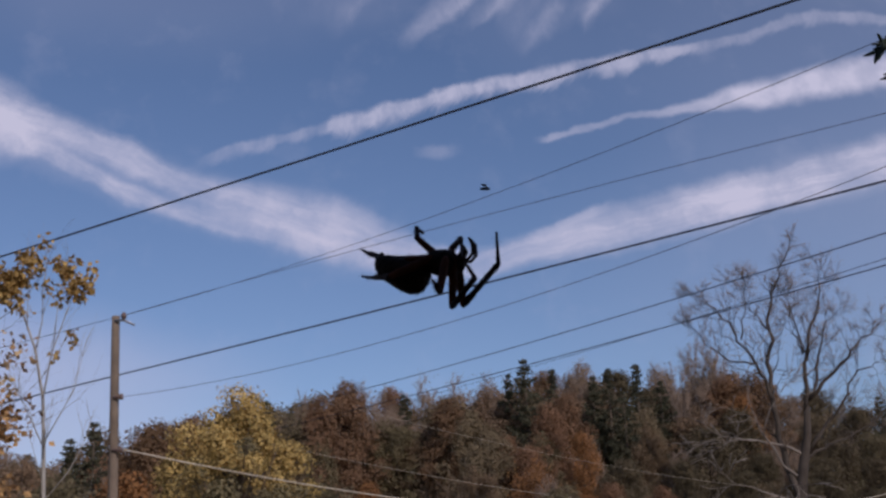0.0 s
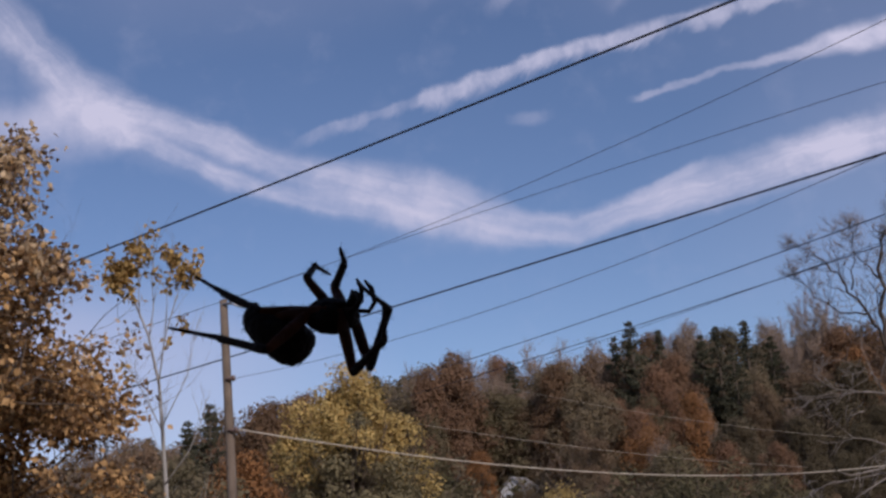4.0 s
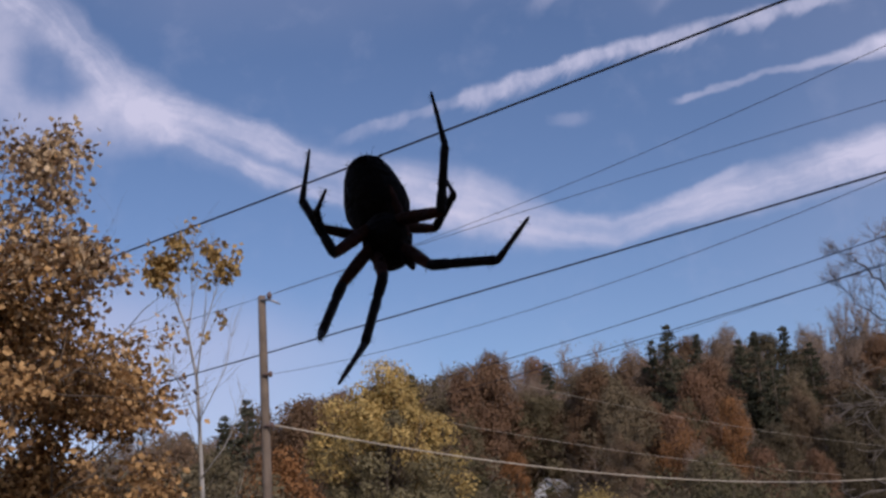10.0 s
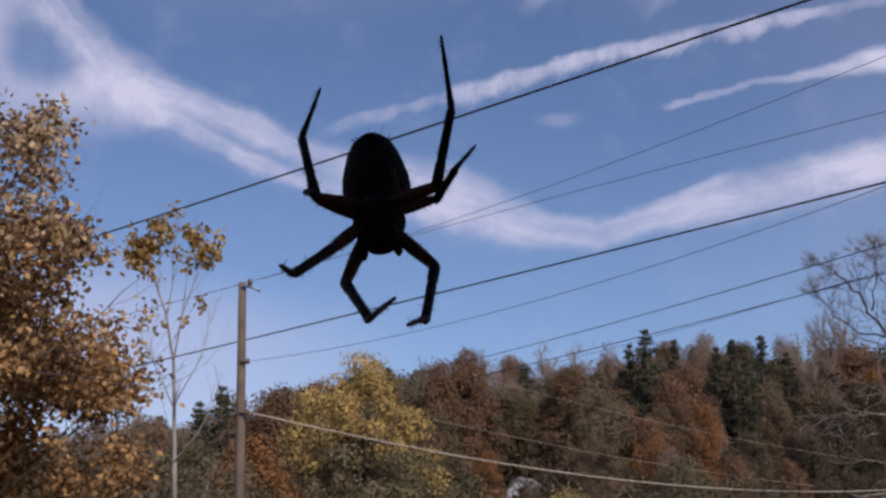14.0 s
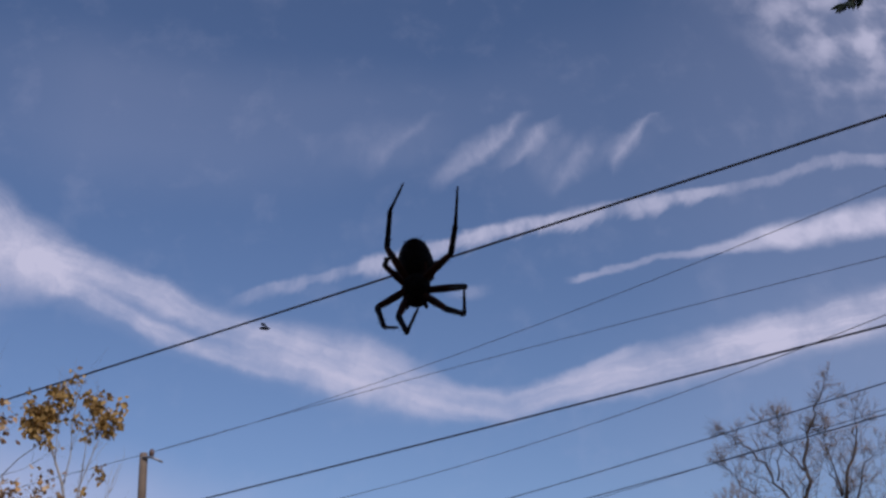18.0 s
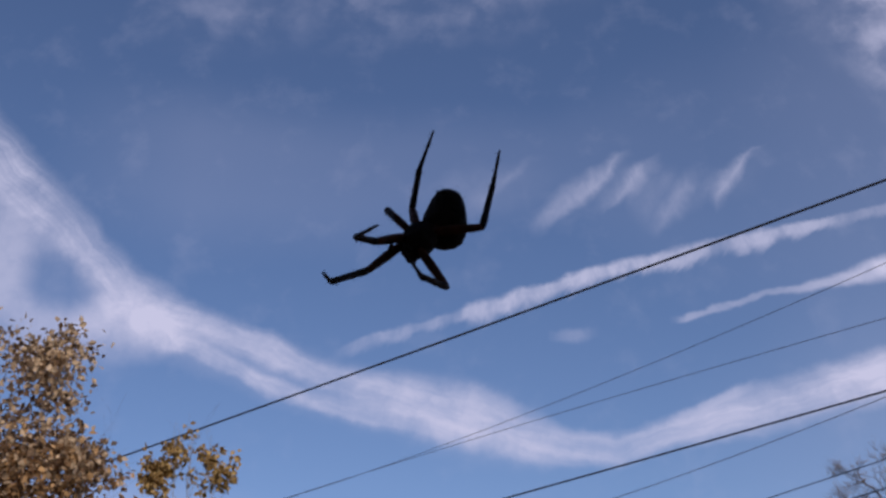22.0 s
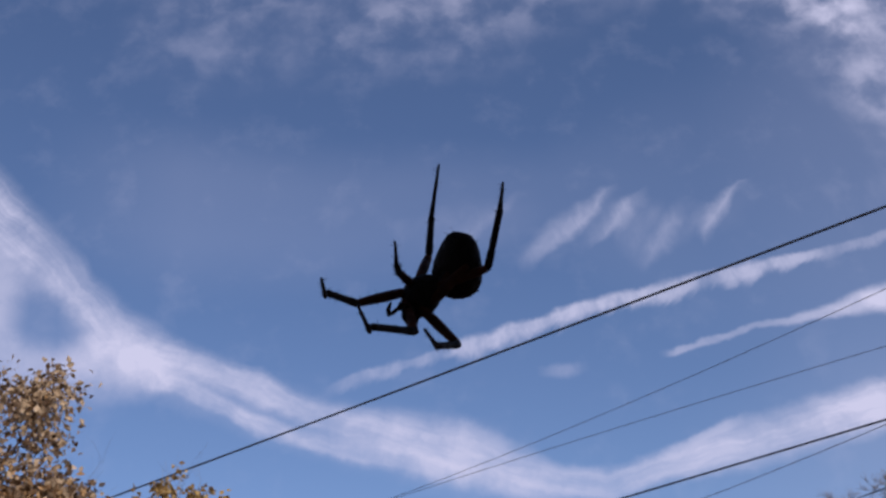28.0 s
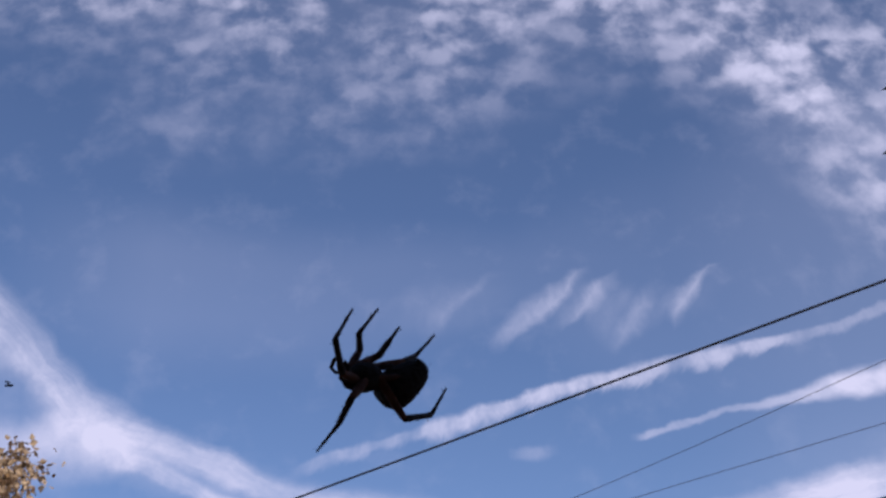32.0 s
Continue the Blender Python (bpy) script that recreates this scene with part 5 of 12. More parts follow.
# ---------------------------------------------------------------- what moves
def motions():
    walk(spider, [(0, pose(.0222, .2485, 1.672, -169.6, 5.7, -14.8)), (0.5, pose(-0.0176, 0.2477, 1.6736, -171.3, 5.6, -20.3)),
        (1, pose(-0.0171, 0.2332, 1.6678, -170.4, -2.7, -15.2)), (1.5, pose(-0.0153, 0.231, 1.6595, -170.6, -0.3, -17.6)),
        (2, pose(-0.0173, 0.2096, 1.6585, -170.9, 1.2, -16.4)), (2.5, pose(-0.019, 0.2083, 1.6536, -172.7, 5.8, -28.7)),
        (4.5, pose(-.0197, .1811, 1.6379, -172.6, 5, -19.9)), (5, pose(-.0226, .1726, 1.6326, -172.7, 15.3, -17.1)),
        (5.5, pose(-0.0138, 0.1658, 1.6431, -174.3, 8, -15.5)), (6, pose(-0.0051, 0.1639, 1.6434, -173.4, 4, -9.6)),
        (6.5, pose(-.0023, .1663, 1.6485, -174.8, 16.8, -26.3)), (7, pose(-.004, .1667, 1.6554, -173.7, 15.2, -18)),
        (7.5, pose(-.0057, .1667, 1.6571, -172.9, 16.3, -19.6)), (8, pose(-.0081, .1673, 1.6574, -172.1, 14.3, -17.6)),
        (8.5, pose(-.0199, .1729, 1.6535, -113.8, 46.8, -18.7)), (9, pose(-.0049, .1671, 1.6587, -118.4, 48.5, -31.8)),
        (9.5, pose(-.0102, .1708, 1.6532, -127.8, 46.4, -47.7)), (10, pose(-.0121, .1701, 1.6527, -134, 70.6, -46.7)),
        (10.5, pose(-.0096, .1705, 1.6517, -140.8, 74.5, -54.1)), (11, pose(-.0071, .1693, 1.6504, -156.1, 74.1, -68)),
        (11.5, pose(-.0038, .169, 1.6517, -155.4, 71.3, -67.8)), (12, pose(-.0081, .1693, 1.6532, -159.2, 73.7, -70.8)),
        (12.5, pose(-.0123, .1682, 1.6542, -148.4, 72.8, -61.4)), (13, pose(-.0106, .1679, 1.6556, -151.7, 72.6, -64.8)),
        (13.5, pose(-.01, .1609, 1.6568, -156.1, 74, -68.4)), (15.5, pose(-.0035, .216, 1.5447, -162.9, 64.3, -76.1)),
        (16, pose(.014, .2597, 1.5621, -172.3, 74.1, -83.5)), (16.5, pose(.0238, .2829, 1.5813, -174.1, 70.6, -86.9)),
        (17, pose(.0212, .2884, 1.585, 179.4, 70.7, -93)), (17.5, pose(.0262, .2824, 1.6198, -177.7, 71.4, -91.3)),
        (18, pose(.0155, .2779, 1.6335, -176, 77.5, -91.1)), (18.5, pose(-.0107, .2729, 1.6288, 83.5, 61.3, -176.3)),
        (19, pose(-.0088, .2854, 1.6413, 94.3, 33.4, -166.2)), (19.5, pose(-.0007, .2726, 1.6465, 121.3, 38.9, -152.5)),
        (20, pose(-.0009, .2664, 1.6496, 110.3, 36.2, -160.6)), (20.5, pose(0.0027, 0.2394, 1.6404, -73, 137.1, 10.9)),
        (21, pose(-0.0065, 0.2302, 1.6365, -76.5, 136.1, 6.4)), (21.5, pose(-0.003, 0.223, 1.6272, -56.1, 124.6, 20.6)),
        (22, pose(-0.0055, 0.2204, 1.6323, -64.2, 123.7, 11.7)), (22.5, pose(-0.0099, 0.207, 1.617, -51.5, 122.3, 23.6)),
        (23, pose(-0.0116, 0.2094, 1.6176, -67.1, 121.7, 8.5)), (23.5, pose(-0.0153, 0.2064, 1.6177, -49.1, 116.3, 23.5)),
        (24, pose(-0.0048, 0.2199, 1.6215, -64, 115.4, 11.5)), (24.5, pose(-0.0094, 0.2122, 1.6238, -45.6, 114.8, 26.9)),
        (25, pose(-0.0029, 0.2177, 1.6316, -54.9, 115, 19.7)), (25.5, pose(-0.0018, 0.2158, 1.6419, -54, 114.3, 18.4)),
        (26, pose(-0.004, 0.216, 1.6409, -64.9, 113.7, 6.6)), (26.5, pose(-0.0063, 0.2182, 1.6246, -95.9, 118.5, -24.8)),
        (28.5, pose(-.0015, .1982, 1.6187, 101.6, 49.6, 179.9)), (29, pose(-.0042, .2071, 1.6229, 67, 26.9, -174.4)),
        (29.2, pose(-0.0028, 0.2105, 1.6319, 67.9, -16.2, -161.9)), (29.5, pose(-.0002, .2141, 1.6504, 83, -84.5, -177)), (30, pose(-.011, .2199, 1.6657, 130.2, -70.9, 121.8)),
        (30.5, pose(-.002, .2219, 1.6744, 134.4, -75.5, 122.4)), (31, pose(-.0062, .209, 1.6588, 75.4, -52, -178.8)),
        (31.5, pose(-.0068, .2205, 1.6458, 89.3, -.2, -142.6)), (32, pose(-.0079, .2316, 1.6306, 127.4, 15, -155))])
    walk(abdomen, [(0, pose(0.00013, -0.00086, 0.00095, 0.4, -5.3, -8.2)),
        (0.5, pose(0.00013, -0.00135, 0.00137, 0.7, 5, -11.7)),
        (1, pose(-0.00054, -0.00094, 0.00269, -0.9, -19.9, -8.6)),
        (1.5, pose(-0.00024, -0.00118, 0.00202, -0.1, -10.6, -10.8)),
        (2, pose(-0.00041, -0.00113, 0.00227, -0.2, -18.1, -11.4)),
        (2.5, pose(0.00004, -0.00249, 0.0016, -0.1, -16, -25.3)),
        (4.5, pose(-0.00107, -0.00167, 0.00288, -0.2, -20.2, -20.1)),
        (5, pose(-0.00028, -0.00165, 0.00311, 0.3, -20, -18.8)),
        (5.5, pose(-0.00053, -0.00175, 0.00423, 0, -20.7, -18.2)),
        (6, pose(0.00006, -0.00036, 0.00215, 2.3, -12.2, -3.8)),
        (7, pose(-0.00001, 0.00039, 0.00205, 2, -9.8, 0.2)),
        (8, pose(.00004, -.0002, .00314, 0, -12.6, -3.7)),
        (8.5, pose(.00041, .00319, -.00082, 0, -2.5, 12.1)),
        (9, pose(.00056, .00298, -.00095, 0, -4.2, 8.6)),
        (10, pose(0, 0, 0, 0, 0, 0)),
        (18, pose(0, 0, 0, 0, 0, 0)),
        (18.5, pose(-.00072, -.00328, -.0001, 0, -22.8, -6.4)),
        (19, pose(-.00123, -.00583, .00125, 0, -24.6, -48.8)),
        (19.5, pose(-.00143, -.00628, .00349, 0, -37.8, -30)),
        (20, pose(-.00169, -.00737, .00411, 0, -39.9, -40)),
        (20.5, pose(0.00036, -0.005, 0.00277, -0, -29.3, -29.2)),
        (21, pose(0.00085, -0.00448, 0.00099, -0, -13, -25.2)),
        (21.5, pose(0.00125, -0.00205, 0.00067, -0, -14.4, -11.1)),
        (22, pose(0.00175, -0.00248, 0.00182, 0, -20.2, -10.3)),
        (22.5, pose(0.00148, -0.00063, 0.0027, 0, -30.3, 4.4)),
        (23, pose(0.00175, -0.00163, 0.00261, 0, -28.2, -2)),
        (23.5, pose(0.00045, -0.00233, 0.00134, -0, -22.5, -6.4)),
        (24, pose(0.00074, -0.00304, 0.00219, 0, -26.2, -10.7)),
        (24.5, pose(0.00073, -0.00075, 0.00173, 0, -26.1, 5.9)),
        (25, pose(0.00113, -0.00132, 0.00304, 0, -34.4, 0.7)),
        (25.5, pose(0.00166, -0.00066, 0.00264, -0, -30, 4)),
        (26, pose(0.00194, -0.00117, 0.00261, -0, -28.1, 0.7)),
        (26.5, pose(0.00105, -0.00297, 0.00132, -0, -16.6, -7.4)),
        (28.5, pose(-.00021, -.00373, .00201, 0, -27.3, -15.8)),
        (29, pose(-.00301, -.00834, -.00134, 0, -7.3, -55.1)),
        (29.5, pose(-.00064, -.00021, .00261, 0, -33.8, 5.7)),
        (30, pose(.00118, .00013, -.00094, 0, -8.1, 4)),
        (30.5, pose(.00053, .00061, .00108, 0, -20.7, 1.6)),
        (31, pose(.00011, -.00383, -.00109, 0, .7, -15.1)),
        (31.5, pose(-.0003, -.00016, -.00231, 0, -1.1, .8)),
        (32, pose(.00048, -.00189, .00173, 0, -16.1, -7))])
    walk(gnat, [(0, pose(.067, .467, 1.767, 0, 0, 0)), (.1, pose(.049, .474, 1.753, 0, 0, 14)), (.2, pose(.024, .475, 1.756, 0, 0, 27)),
        (.4, pose(-0.018, 0.45, 1.725, 0, 0, 55)), (.6, pose(-0.009, 0.45, 1.751, 0, 0, 45)), (.9, pose(-.19, .45, 1.82, 0, 0, 36)), (3.5, pose(-.371, .57, 1.833, 0, 0, 60)),
        (12, pose(-.312, .48, 1.725, 0, 0, 24)), (17.5, pose(-.127, .545, 1.488, 0, 0, 58)), (17.8, pose(-.076, .513, 1.599, 0, 0, 39)),
        (17.9, pose(-.058, .492, 1.653, 0, 0, 52)), (18, pose(-.038, .475, 1.692, 0, 0, 6)), (18.1, pose(-.039, .476, 1.69, 0, 0, 20)),
        (18.2, pose(-.048, .477, 1.689, 0, 0, 33)), (18.3, pose(-.048, .475, 1.694, 0, 0, 47)), (18.4, pose(-.062, .473, 1.7, 0, 0, 1)),
        (18.5, pose(-.07, .469, 1.71, 0, 0, 14)), (18.6, pose(-.059, .463, 1.719, 0, 0, 28)), (18.8, pose(-.101, .449, 1.753, 0, 0, 56)),
        (19.1, pose(-.228, .431, 1.796, 0, 0, 37)), (20.2, pose(-.28, .544, 1.775, 0, 0, 7)), (20.5, pose(-.167, .525, 1.809, 0, 0, 48)),
        (20.8, pose(-.271, .499, 1.857, 0, 0, 30)), (22, pose(-.374, .548, 1.756, 0, 0, 14)), (23.7, pose(-.305, .551, 1.739, 0, 0, 7)),
        (24, pose(-.212, .542, 1.755, 0, 0, 48)), (24.2, pose(-.173, .568, 1.713, 0, 0, 15)), (24.3, pose(-.152, .569, 1.713, 0, 0, 29)),
        (24.5, pose(-.107, .556, 1.745, 0, 0, 56)), (24.7, pose(-.172, .587, 1.682, 0, 0, 24)), (25.2, pose(-.323, .608, 1.631, 0, 0, 32)),
        (29, pose(-.369, .584, 1.704, 0, 0, 13)), (31.7, pose(-.266, .554, 1.78, 0, 0, 23)), (32, pose(-.205, .548, 1.786, 0, 0, 4))])
    walk(leg_parts["A1", "femur"], [(0, pose(.006, .002, -.0008, 33, -87, -123)), (.25, pose(.006, .002, -.0008, -56, -71, -33)), (0.5, pose(0.006, 0.002, -0.0008, -78.8, -48.8, -4.9)),
        (.75, pose(.006, .002, -.0008, -41, -77, -50)), (1, pose(0.006, 0.002, -0.0008, -30.5, -113, -64.6)), (1.25, pose(.006, .002, -.0008, -10, -85, -81)),
        (1.5, pose(0.006, 0.002, -0.0008, -101.9, -62, 14.4)), (1.75, pose(.006, .002, -.0008, -53, -79, -38)), (2, pose(0.006, 0.002, -0.0008, 31.9, -109.2, -122.7)),
        (2.5, pose(0.006, 0.002, -0.0008, -110.4, -70.4, 20.3)), (4.17, pose(.006, .002, -.0008, -68, -80, -23)), (4.5, pose(.006, .002, -.0008, -67, -80, -24)),
        (4.75, pose(.006, .002, -.0008, -71, -57, -20)), (5, pose(.006, .002, -.0008, -72, -33, -19)), (5.25, pose(.006, .002, -.0008, -70, -53, -21)),
        (5.5, pose(0.006, 0.002, -0.0008, -63.1, -71.1, -28.9)), (6, pose(0.006, 0.002, -0.0008, -93.2, -81.7, 1.6)), (6.5, pose(.006, .002, -.0008, -63, -70, -29)),
        (6.75, pose(.006, .002, -.0008, -101, -80, 11)), (7, pose(0.006, 0.002, -0.0008, 10, -103, -99)), (7.5, pose(.006, .002, -.0008, -158, -67, 67)),
        (8, pose(.006, .002, -.0008, 174, -84, 96)), (8.25, pose(.006, .002, -.0008, -135, -35, 43)), (8.5, pose(.006, .002, -.0008, -134, 16, 38)),
        (9, pose(.006, .002, -.0008, -133, 9, 40)), (9.5, pose(.006, .002, -.0008, -134, 17, 35)), (9.75, pose(.006, .002, -.0008, -141, 31, 19)),
        (10, pose(.006, .002, -.0008, -153, 43, -1)), (10.25, pose(.006, .002, -.0008, -144, 28, 14)), (10.5, pose(.006, .002, -.0008, -140, 12, 25)),
        (11, pose(.006, .002, -.0008, -140, 26, 27)), (12, pose(.006, .002, -.0008, -144, 29, 19)), (12.5, pose(.006, .002, -.0008, -143, 22, 20)),
        (13, pose(.006, .002, -.0008, -143, 26, 21)), (13.5, pose(.006, .002, -.0008, -142, 22, 22)), (15.17, pose(.006, .002, -.0008, -149, 20, 2)),
        (15.5, pose(.006, .002, -.0008, -151, 20, -1)), (15.75, pose(.006, .002, -.0008, -144, 30, 13)), (16, pose(.006, .002, -.0008, -134, 38, 31)),
        (16.5, pose(.006, .002, -.0008, -132, 42, 34)), (17, pose(.006, .002, -.0008, -141, 31, 20)), (17.5, pose(.006, .002, -.0008, -142, 20, 17)),
        (18, pose(.006, .002, -.0008, -143, 29, 15)), (18.25, pose(.006, .002, -.0008, -147, 38, 7)), (18.5, pose(.006, .002, -.0008, -155, 47, -4)),
        (18.75, pose(.006, .002, -.0008, -167, 33, -23)), (19, pose(.006, .002, -.0008, -173, 17, -37)), (19.25, pose(.006, .002, -.0008, -171, 9, -28)),
        (19.5, pose(.006, .002, -.0008, -171, 0, -20)), (20, pose(.006, .002, -.0008, -171, 2, -29)), (20.25, pose(.006, .002, -.0008, -170, 7, -16)),
        (20.5, pose(0.006, 0.002, -0.0008, -166.1, 2.1, 5.1)), (21, pose(0.006, 0.002, -0.0008, -168.9, 19.4, -6.2)), (21.25, pose(.006, .002, -.0008, -166, 20, 1)),
        (21.5, pose(0.006, 0.002, -0.0008, -161.5, 7.5, 16.7)), (22, pose(0.006, 0.002, -0.0008, -163.8, 11.1, 10.3)), (22.5, pose(0.006, 0.002, -0.0008, -164, 4.7, 11.2)),
        (22.75, pose(.006, .002, -.0008, -168, 17, -8)), (23, pose(0.006, 0.002, -0.0008, -170.1, 18.7, -15.4)), (23.5, pose(0.006, 0.002, -0.0008, -169.9, 20.9, -15.5)),
        (24, pose(0.006, 0.002, -0.0008, -164.7, 20.2, -3)), (24.25, pose(.006, .002, -.0008, -165, 15, -2)), (24.5, pose(0.006, 0.002, -0.0008, -163.4, 1.3, 11.7)),
        (25, pose(0.006, 0.002, -0.0008, -165.1, 17.1, -2.9)), (25.25, pose(.006, .002, -.0008, -162, 15, 8)), (25.5, pose(0.006, 0.002, -0.0008, -158.6, -6, 39.8)),
        (26, pose(0.006, 0.002, -0.0008, -156.4, 2.9, 42.6)), (26.25, pose(.006, .002, -.0008, -170, 27, -3)), (26.5, pose(0.006, 0.002, -0.0008, 168.3, 32.2, -45.9)),
        (28.17, pose(.006, .002, -.0008, 164, 21, -54)), (28.5, pose(.006, .002, -.0008, 164, 19, -55)), (28.75, pose(.006, .002, -.0008, 163, 34, -57)),
        (29, pose(.006, .002, -.0008, 161, 48, -59)), (29.25, pose(.006, .002, -.0008, 122, 76, -102)), (29.5, pose(.006, .002, -.0008, 26, 62, 158)),
        (29.75, pose(.006, .002, -.0008, 31, 42, 164)), (30, pose(.006, .002, -.0008, 32, 21, 167)), (30.5, pose(.006, .002, -.0008, 26, 18, 149)),
        (30.75, pose(.006, .002, -.0008, 34, 44, 164)), (31, pose(.006, .002, -.0008, 62, 65, -162)), (31.25, pose(0.006, 0.002, -0.0008, -97, 121.1, 42.7)),
        (31.4, pose(0.006, 0.002, -0.0008, 25.1, 10.3, 157.4)), (31.5, pose(0.006, 0.002, -0.0008, 20.3, -29.7, 137.8)), (31.75, pose(0.006, 0.002, -0.0008, 15.9, -14.9, 134.9)), (32, pose(.006, .002, -.0008, 15, 0, 128))])
    walk(leg_parts["A1", "tibia"], [(0, pose(.00571, .00155, .00959, 0, 25, 57)), (.25, pose(.00887, .00013, .00902, -5, 17, 44)), (0.5, pose(0.01283, 0.00142, 0.00703, -6.9, 7.6, 32.9)),
        (.75, pose(.0075, .00023, .00934, -7, -9, 28)), (1, pose(0.00426, 0.00567, 0.00877, -6.6, -26.7, 25.4)), (1.25, pose(.00615, .00104, .00955, -7, -3, 28)),
        (1.5, pose(0.01072, 0.00321, 0.00839, -5.8, 21.6, 31.7)), (1.75, pose(.00758, .00077, .00941, -10, 17, 22)), (2, pose(0.00785, 0.00487, 0.00902, -11.7, 10.6, 14.8)),
        (2.5, pose(0.00927, 0.00321, 0.009, -8, 13.9, 29.9)), (4.17, pose(.00767, .00129, .00944, -5, 20, 40)), (4.5, pose(.00767, .00126, .00944, -4, 21, 42)),
        (4.75, pose(.01139, .00006, .00788, -4, 40, 43)), (5, pose(.01422, -.00082, .00491, -3, 59, 44)), (5.25, pose(.01178, -.00026, .00755, -9, 37, 36)),
        (5.5, pose(0.00895, 0.00037, 0.00904, -10.9, 14.9, 32.3)), (6, pose(0.0075, 0.00204, 0.00949, -10.9, 21.7, 31.7)), (6.5, pose(.0091, .00026, .00897, -15, 27, 23)),
        (6.75, pose(.0078, .00234, .00944, -15, 25, 24)), (7, pose(0.00637, 0.00431, 0.00933, -15.7, 17.5, 23.1)), (7.5, pose(.00757, .00575, .00877, -13, 23, 28)),
        (7.75, pose(.00674, .00441, .00929, -15, 25, 24)), (8, pose(.00589, .00301, .00955, -17, 27, 20)), (8.25, pose(.01225, .00776, .00519, -18, 29, 18)),
        (8.5, pose(.01387, .00814, -.00371, -19, 31, 16)), (9, pose(.01391, .00855, -.00245, -24, 30, 5)), (9.5, pose(.0142, .00766, -.00377, -19, 27, 16)),
        (9.75, pose(.01439, .00495, -.00619, -17, 23, 20)), (10, pose(.01355, .00187, -.00795, -16, 19, 23)), (10.25, pose(.01487, .00424, -.00574, -24, 34, 7)),
        (10.5, pose(.01519, .00636, -.00297, -38, 45, -15)), (11, pose(.01436, .00619, -.00535, -35, 29, -10)), (11.5, pose(.01456, .00567, -.00543, -32, 26, -5)),
        (12, pose(.0146, .0049, -.00587, -33, 26, -7)), (12.5, pose(.01501, .00534, -.00477, -33, 30, -7)), (13, pose(.0147, .00534, -.00542, -33, 27, -8)),
        (13.5, pose(.01495, .00553, -.00474, -39, 30, -19)), (14.83, pose(.01566, .00304, -.00452, -30, 41, -5)), (15.5, pose(.01578, .00177, -.00432, -24, 46, 5)),
        (15.75, pose(.01477, .00407, -.00599, -31, 45, -5)), (16, pose(.01302, .00619, -.00723, -37, 43, -13)), (16.5, pose(.01237, .00634, -.00778, -38, 32, -16)),
        (17, pose(.01441, .00507, -.00609, -37, 37, -15)), (17.5, pose(.01532, .00492, -.00437, -33, 38, -7)), (18, pose(.0148, .00444, -.00577, -36, 38, -13)),
        (18.25, pose(.01412, .00299, -.00722, -22, 44, 10)), (18.5, pose(.01309, .00149, -.00839, -4, 45, 35)), (18.75, pose(.01403, -.00145, -.00644, -9, 43, 28)),
        (19, pose(.01398, -.00396, -.0038, -13, 41, 21)), (19.25, pose(.01504, -.0029, -.00235, -23, 39, 6)), (19.5, pose(.01575, -.00163, -.00084, -32, 35, -8)),
        (20, pose(.01507, -.00308, -.00111, -33, 34, -11)), (20.25, pose(.01593, -.0008, -.00208, -34, 37, -12)), (20.5, pose(0.01635, 0.00292, -0.00118, -33.8, 40.8, -11.7)),
        (21, pose(0.01575, 0.00094, -0.00426, -34.7, 42.8, -13.6)), (21.25, pose(.01574, .00211, -.00444, -33, 42, -11)), (21.5, pose(0.01588, 0.00496, -0.00215, -30.7, 39.8, -6.5)),
        (22, pose(0.01604, 0.00383, -0.00281, -28, 40.7, -3)), (22.5, pose(0.01617, 0.00402, -0.00165, -24.8, 39, 1.3)), (22.75, pose(.01584, .00061, -.00386, -26, 41, 0)),
        (23, pose(0.0155, -0.00062, -0.00414, -25.6, 44, -0.4)), (23.5, pose(0.01536, -0.0006, -0.00452, -27.9, 42.9, -2.9)), (24, pose(0.01575, 0.00149, -0.00439, -24.6, 48.8, 2.5)),
        (24.25, pose(.01602, .0016, -.00357, -24, 48, 2)), (24.5, pose(0.01618, 0.00411, -0.00105, -24.2, 47.8, 1.7)), (24.75, pose(.0161, .00157, -.00323, -24, 45, 3)),
        (25, pose(0.01593, 0.00149, -0.00385, -22.7, 42, 4.4)), (25.25, pose(.01594, .00338, -.00352, -44, 48, -25)), (25.5, pose(0.01395, 0.00861, 0.00029, -65.3, 45.9, -55)),
        (25.75, pose(.01486, .00718, -.00246, -82, 53, -77)), (26, pose(0.01365, 0.00903, -0.00132, -99.6, 57.6, -97.7)), (26.25, pose(.01521, .00144, -.00559, -81, 68, -77)),
        (26.5, pose(0.01212, -0.00432, -0.00635, -32.5, 70.8, -26.5)), (27.5, pose(.01161, -.00554, -.00525, 0, 63, 9)), (28.5, pose(.0117, -.006, -.0042, 15, 51, 26)),
        (28.75, pose(.01078, -.00523, -.00654, 20, 42, 34)), (29, pose(.00956, -.004, -.00851, 24, 32, 40)), (29.25, pose(.00545, -.0005, -.01088, 16, 63, 29)),
        (29.5, pose(.00152, .00381, -.01001, -92, 80, -81)), (29.75, pose(-.00145, .00414, -.00773, 169, 80, 180)), (30, pose(-.00345, .00419, -.00455, 146, 66, 156)),
        (30.25, pose(-.00308, .00567, -.00431, 115, 76, 122)), (30.5, pose(-.00251, .00707, -.00398, 59, 75, 66)), (30.75, pose(-.00123, .00412, -.00797, 137, 78, 144)),
        (31, pose(.0018, .00066, -.01022, 171, 64, -179)), (31.25, pose(0.00205, -0.00164, -0.0097, -58.7, 71, -43.6)), (31.5, pose(-0.00069, 0.00807, 0.00436, -58.8, 56.7, -39.9)),
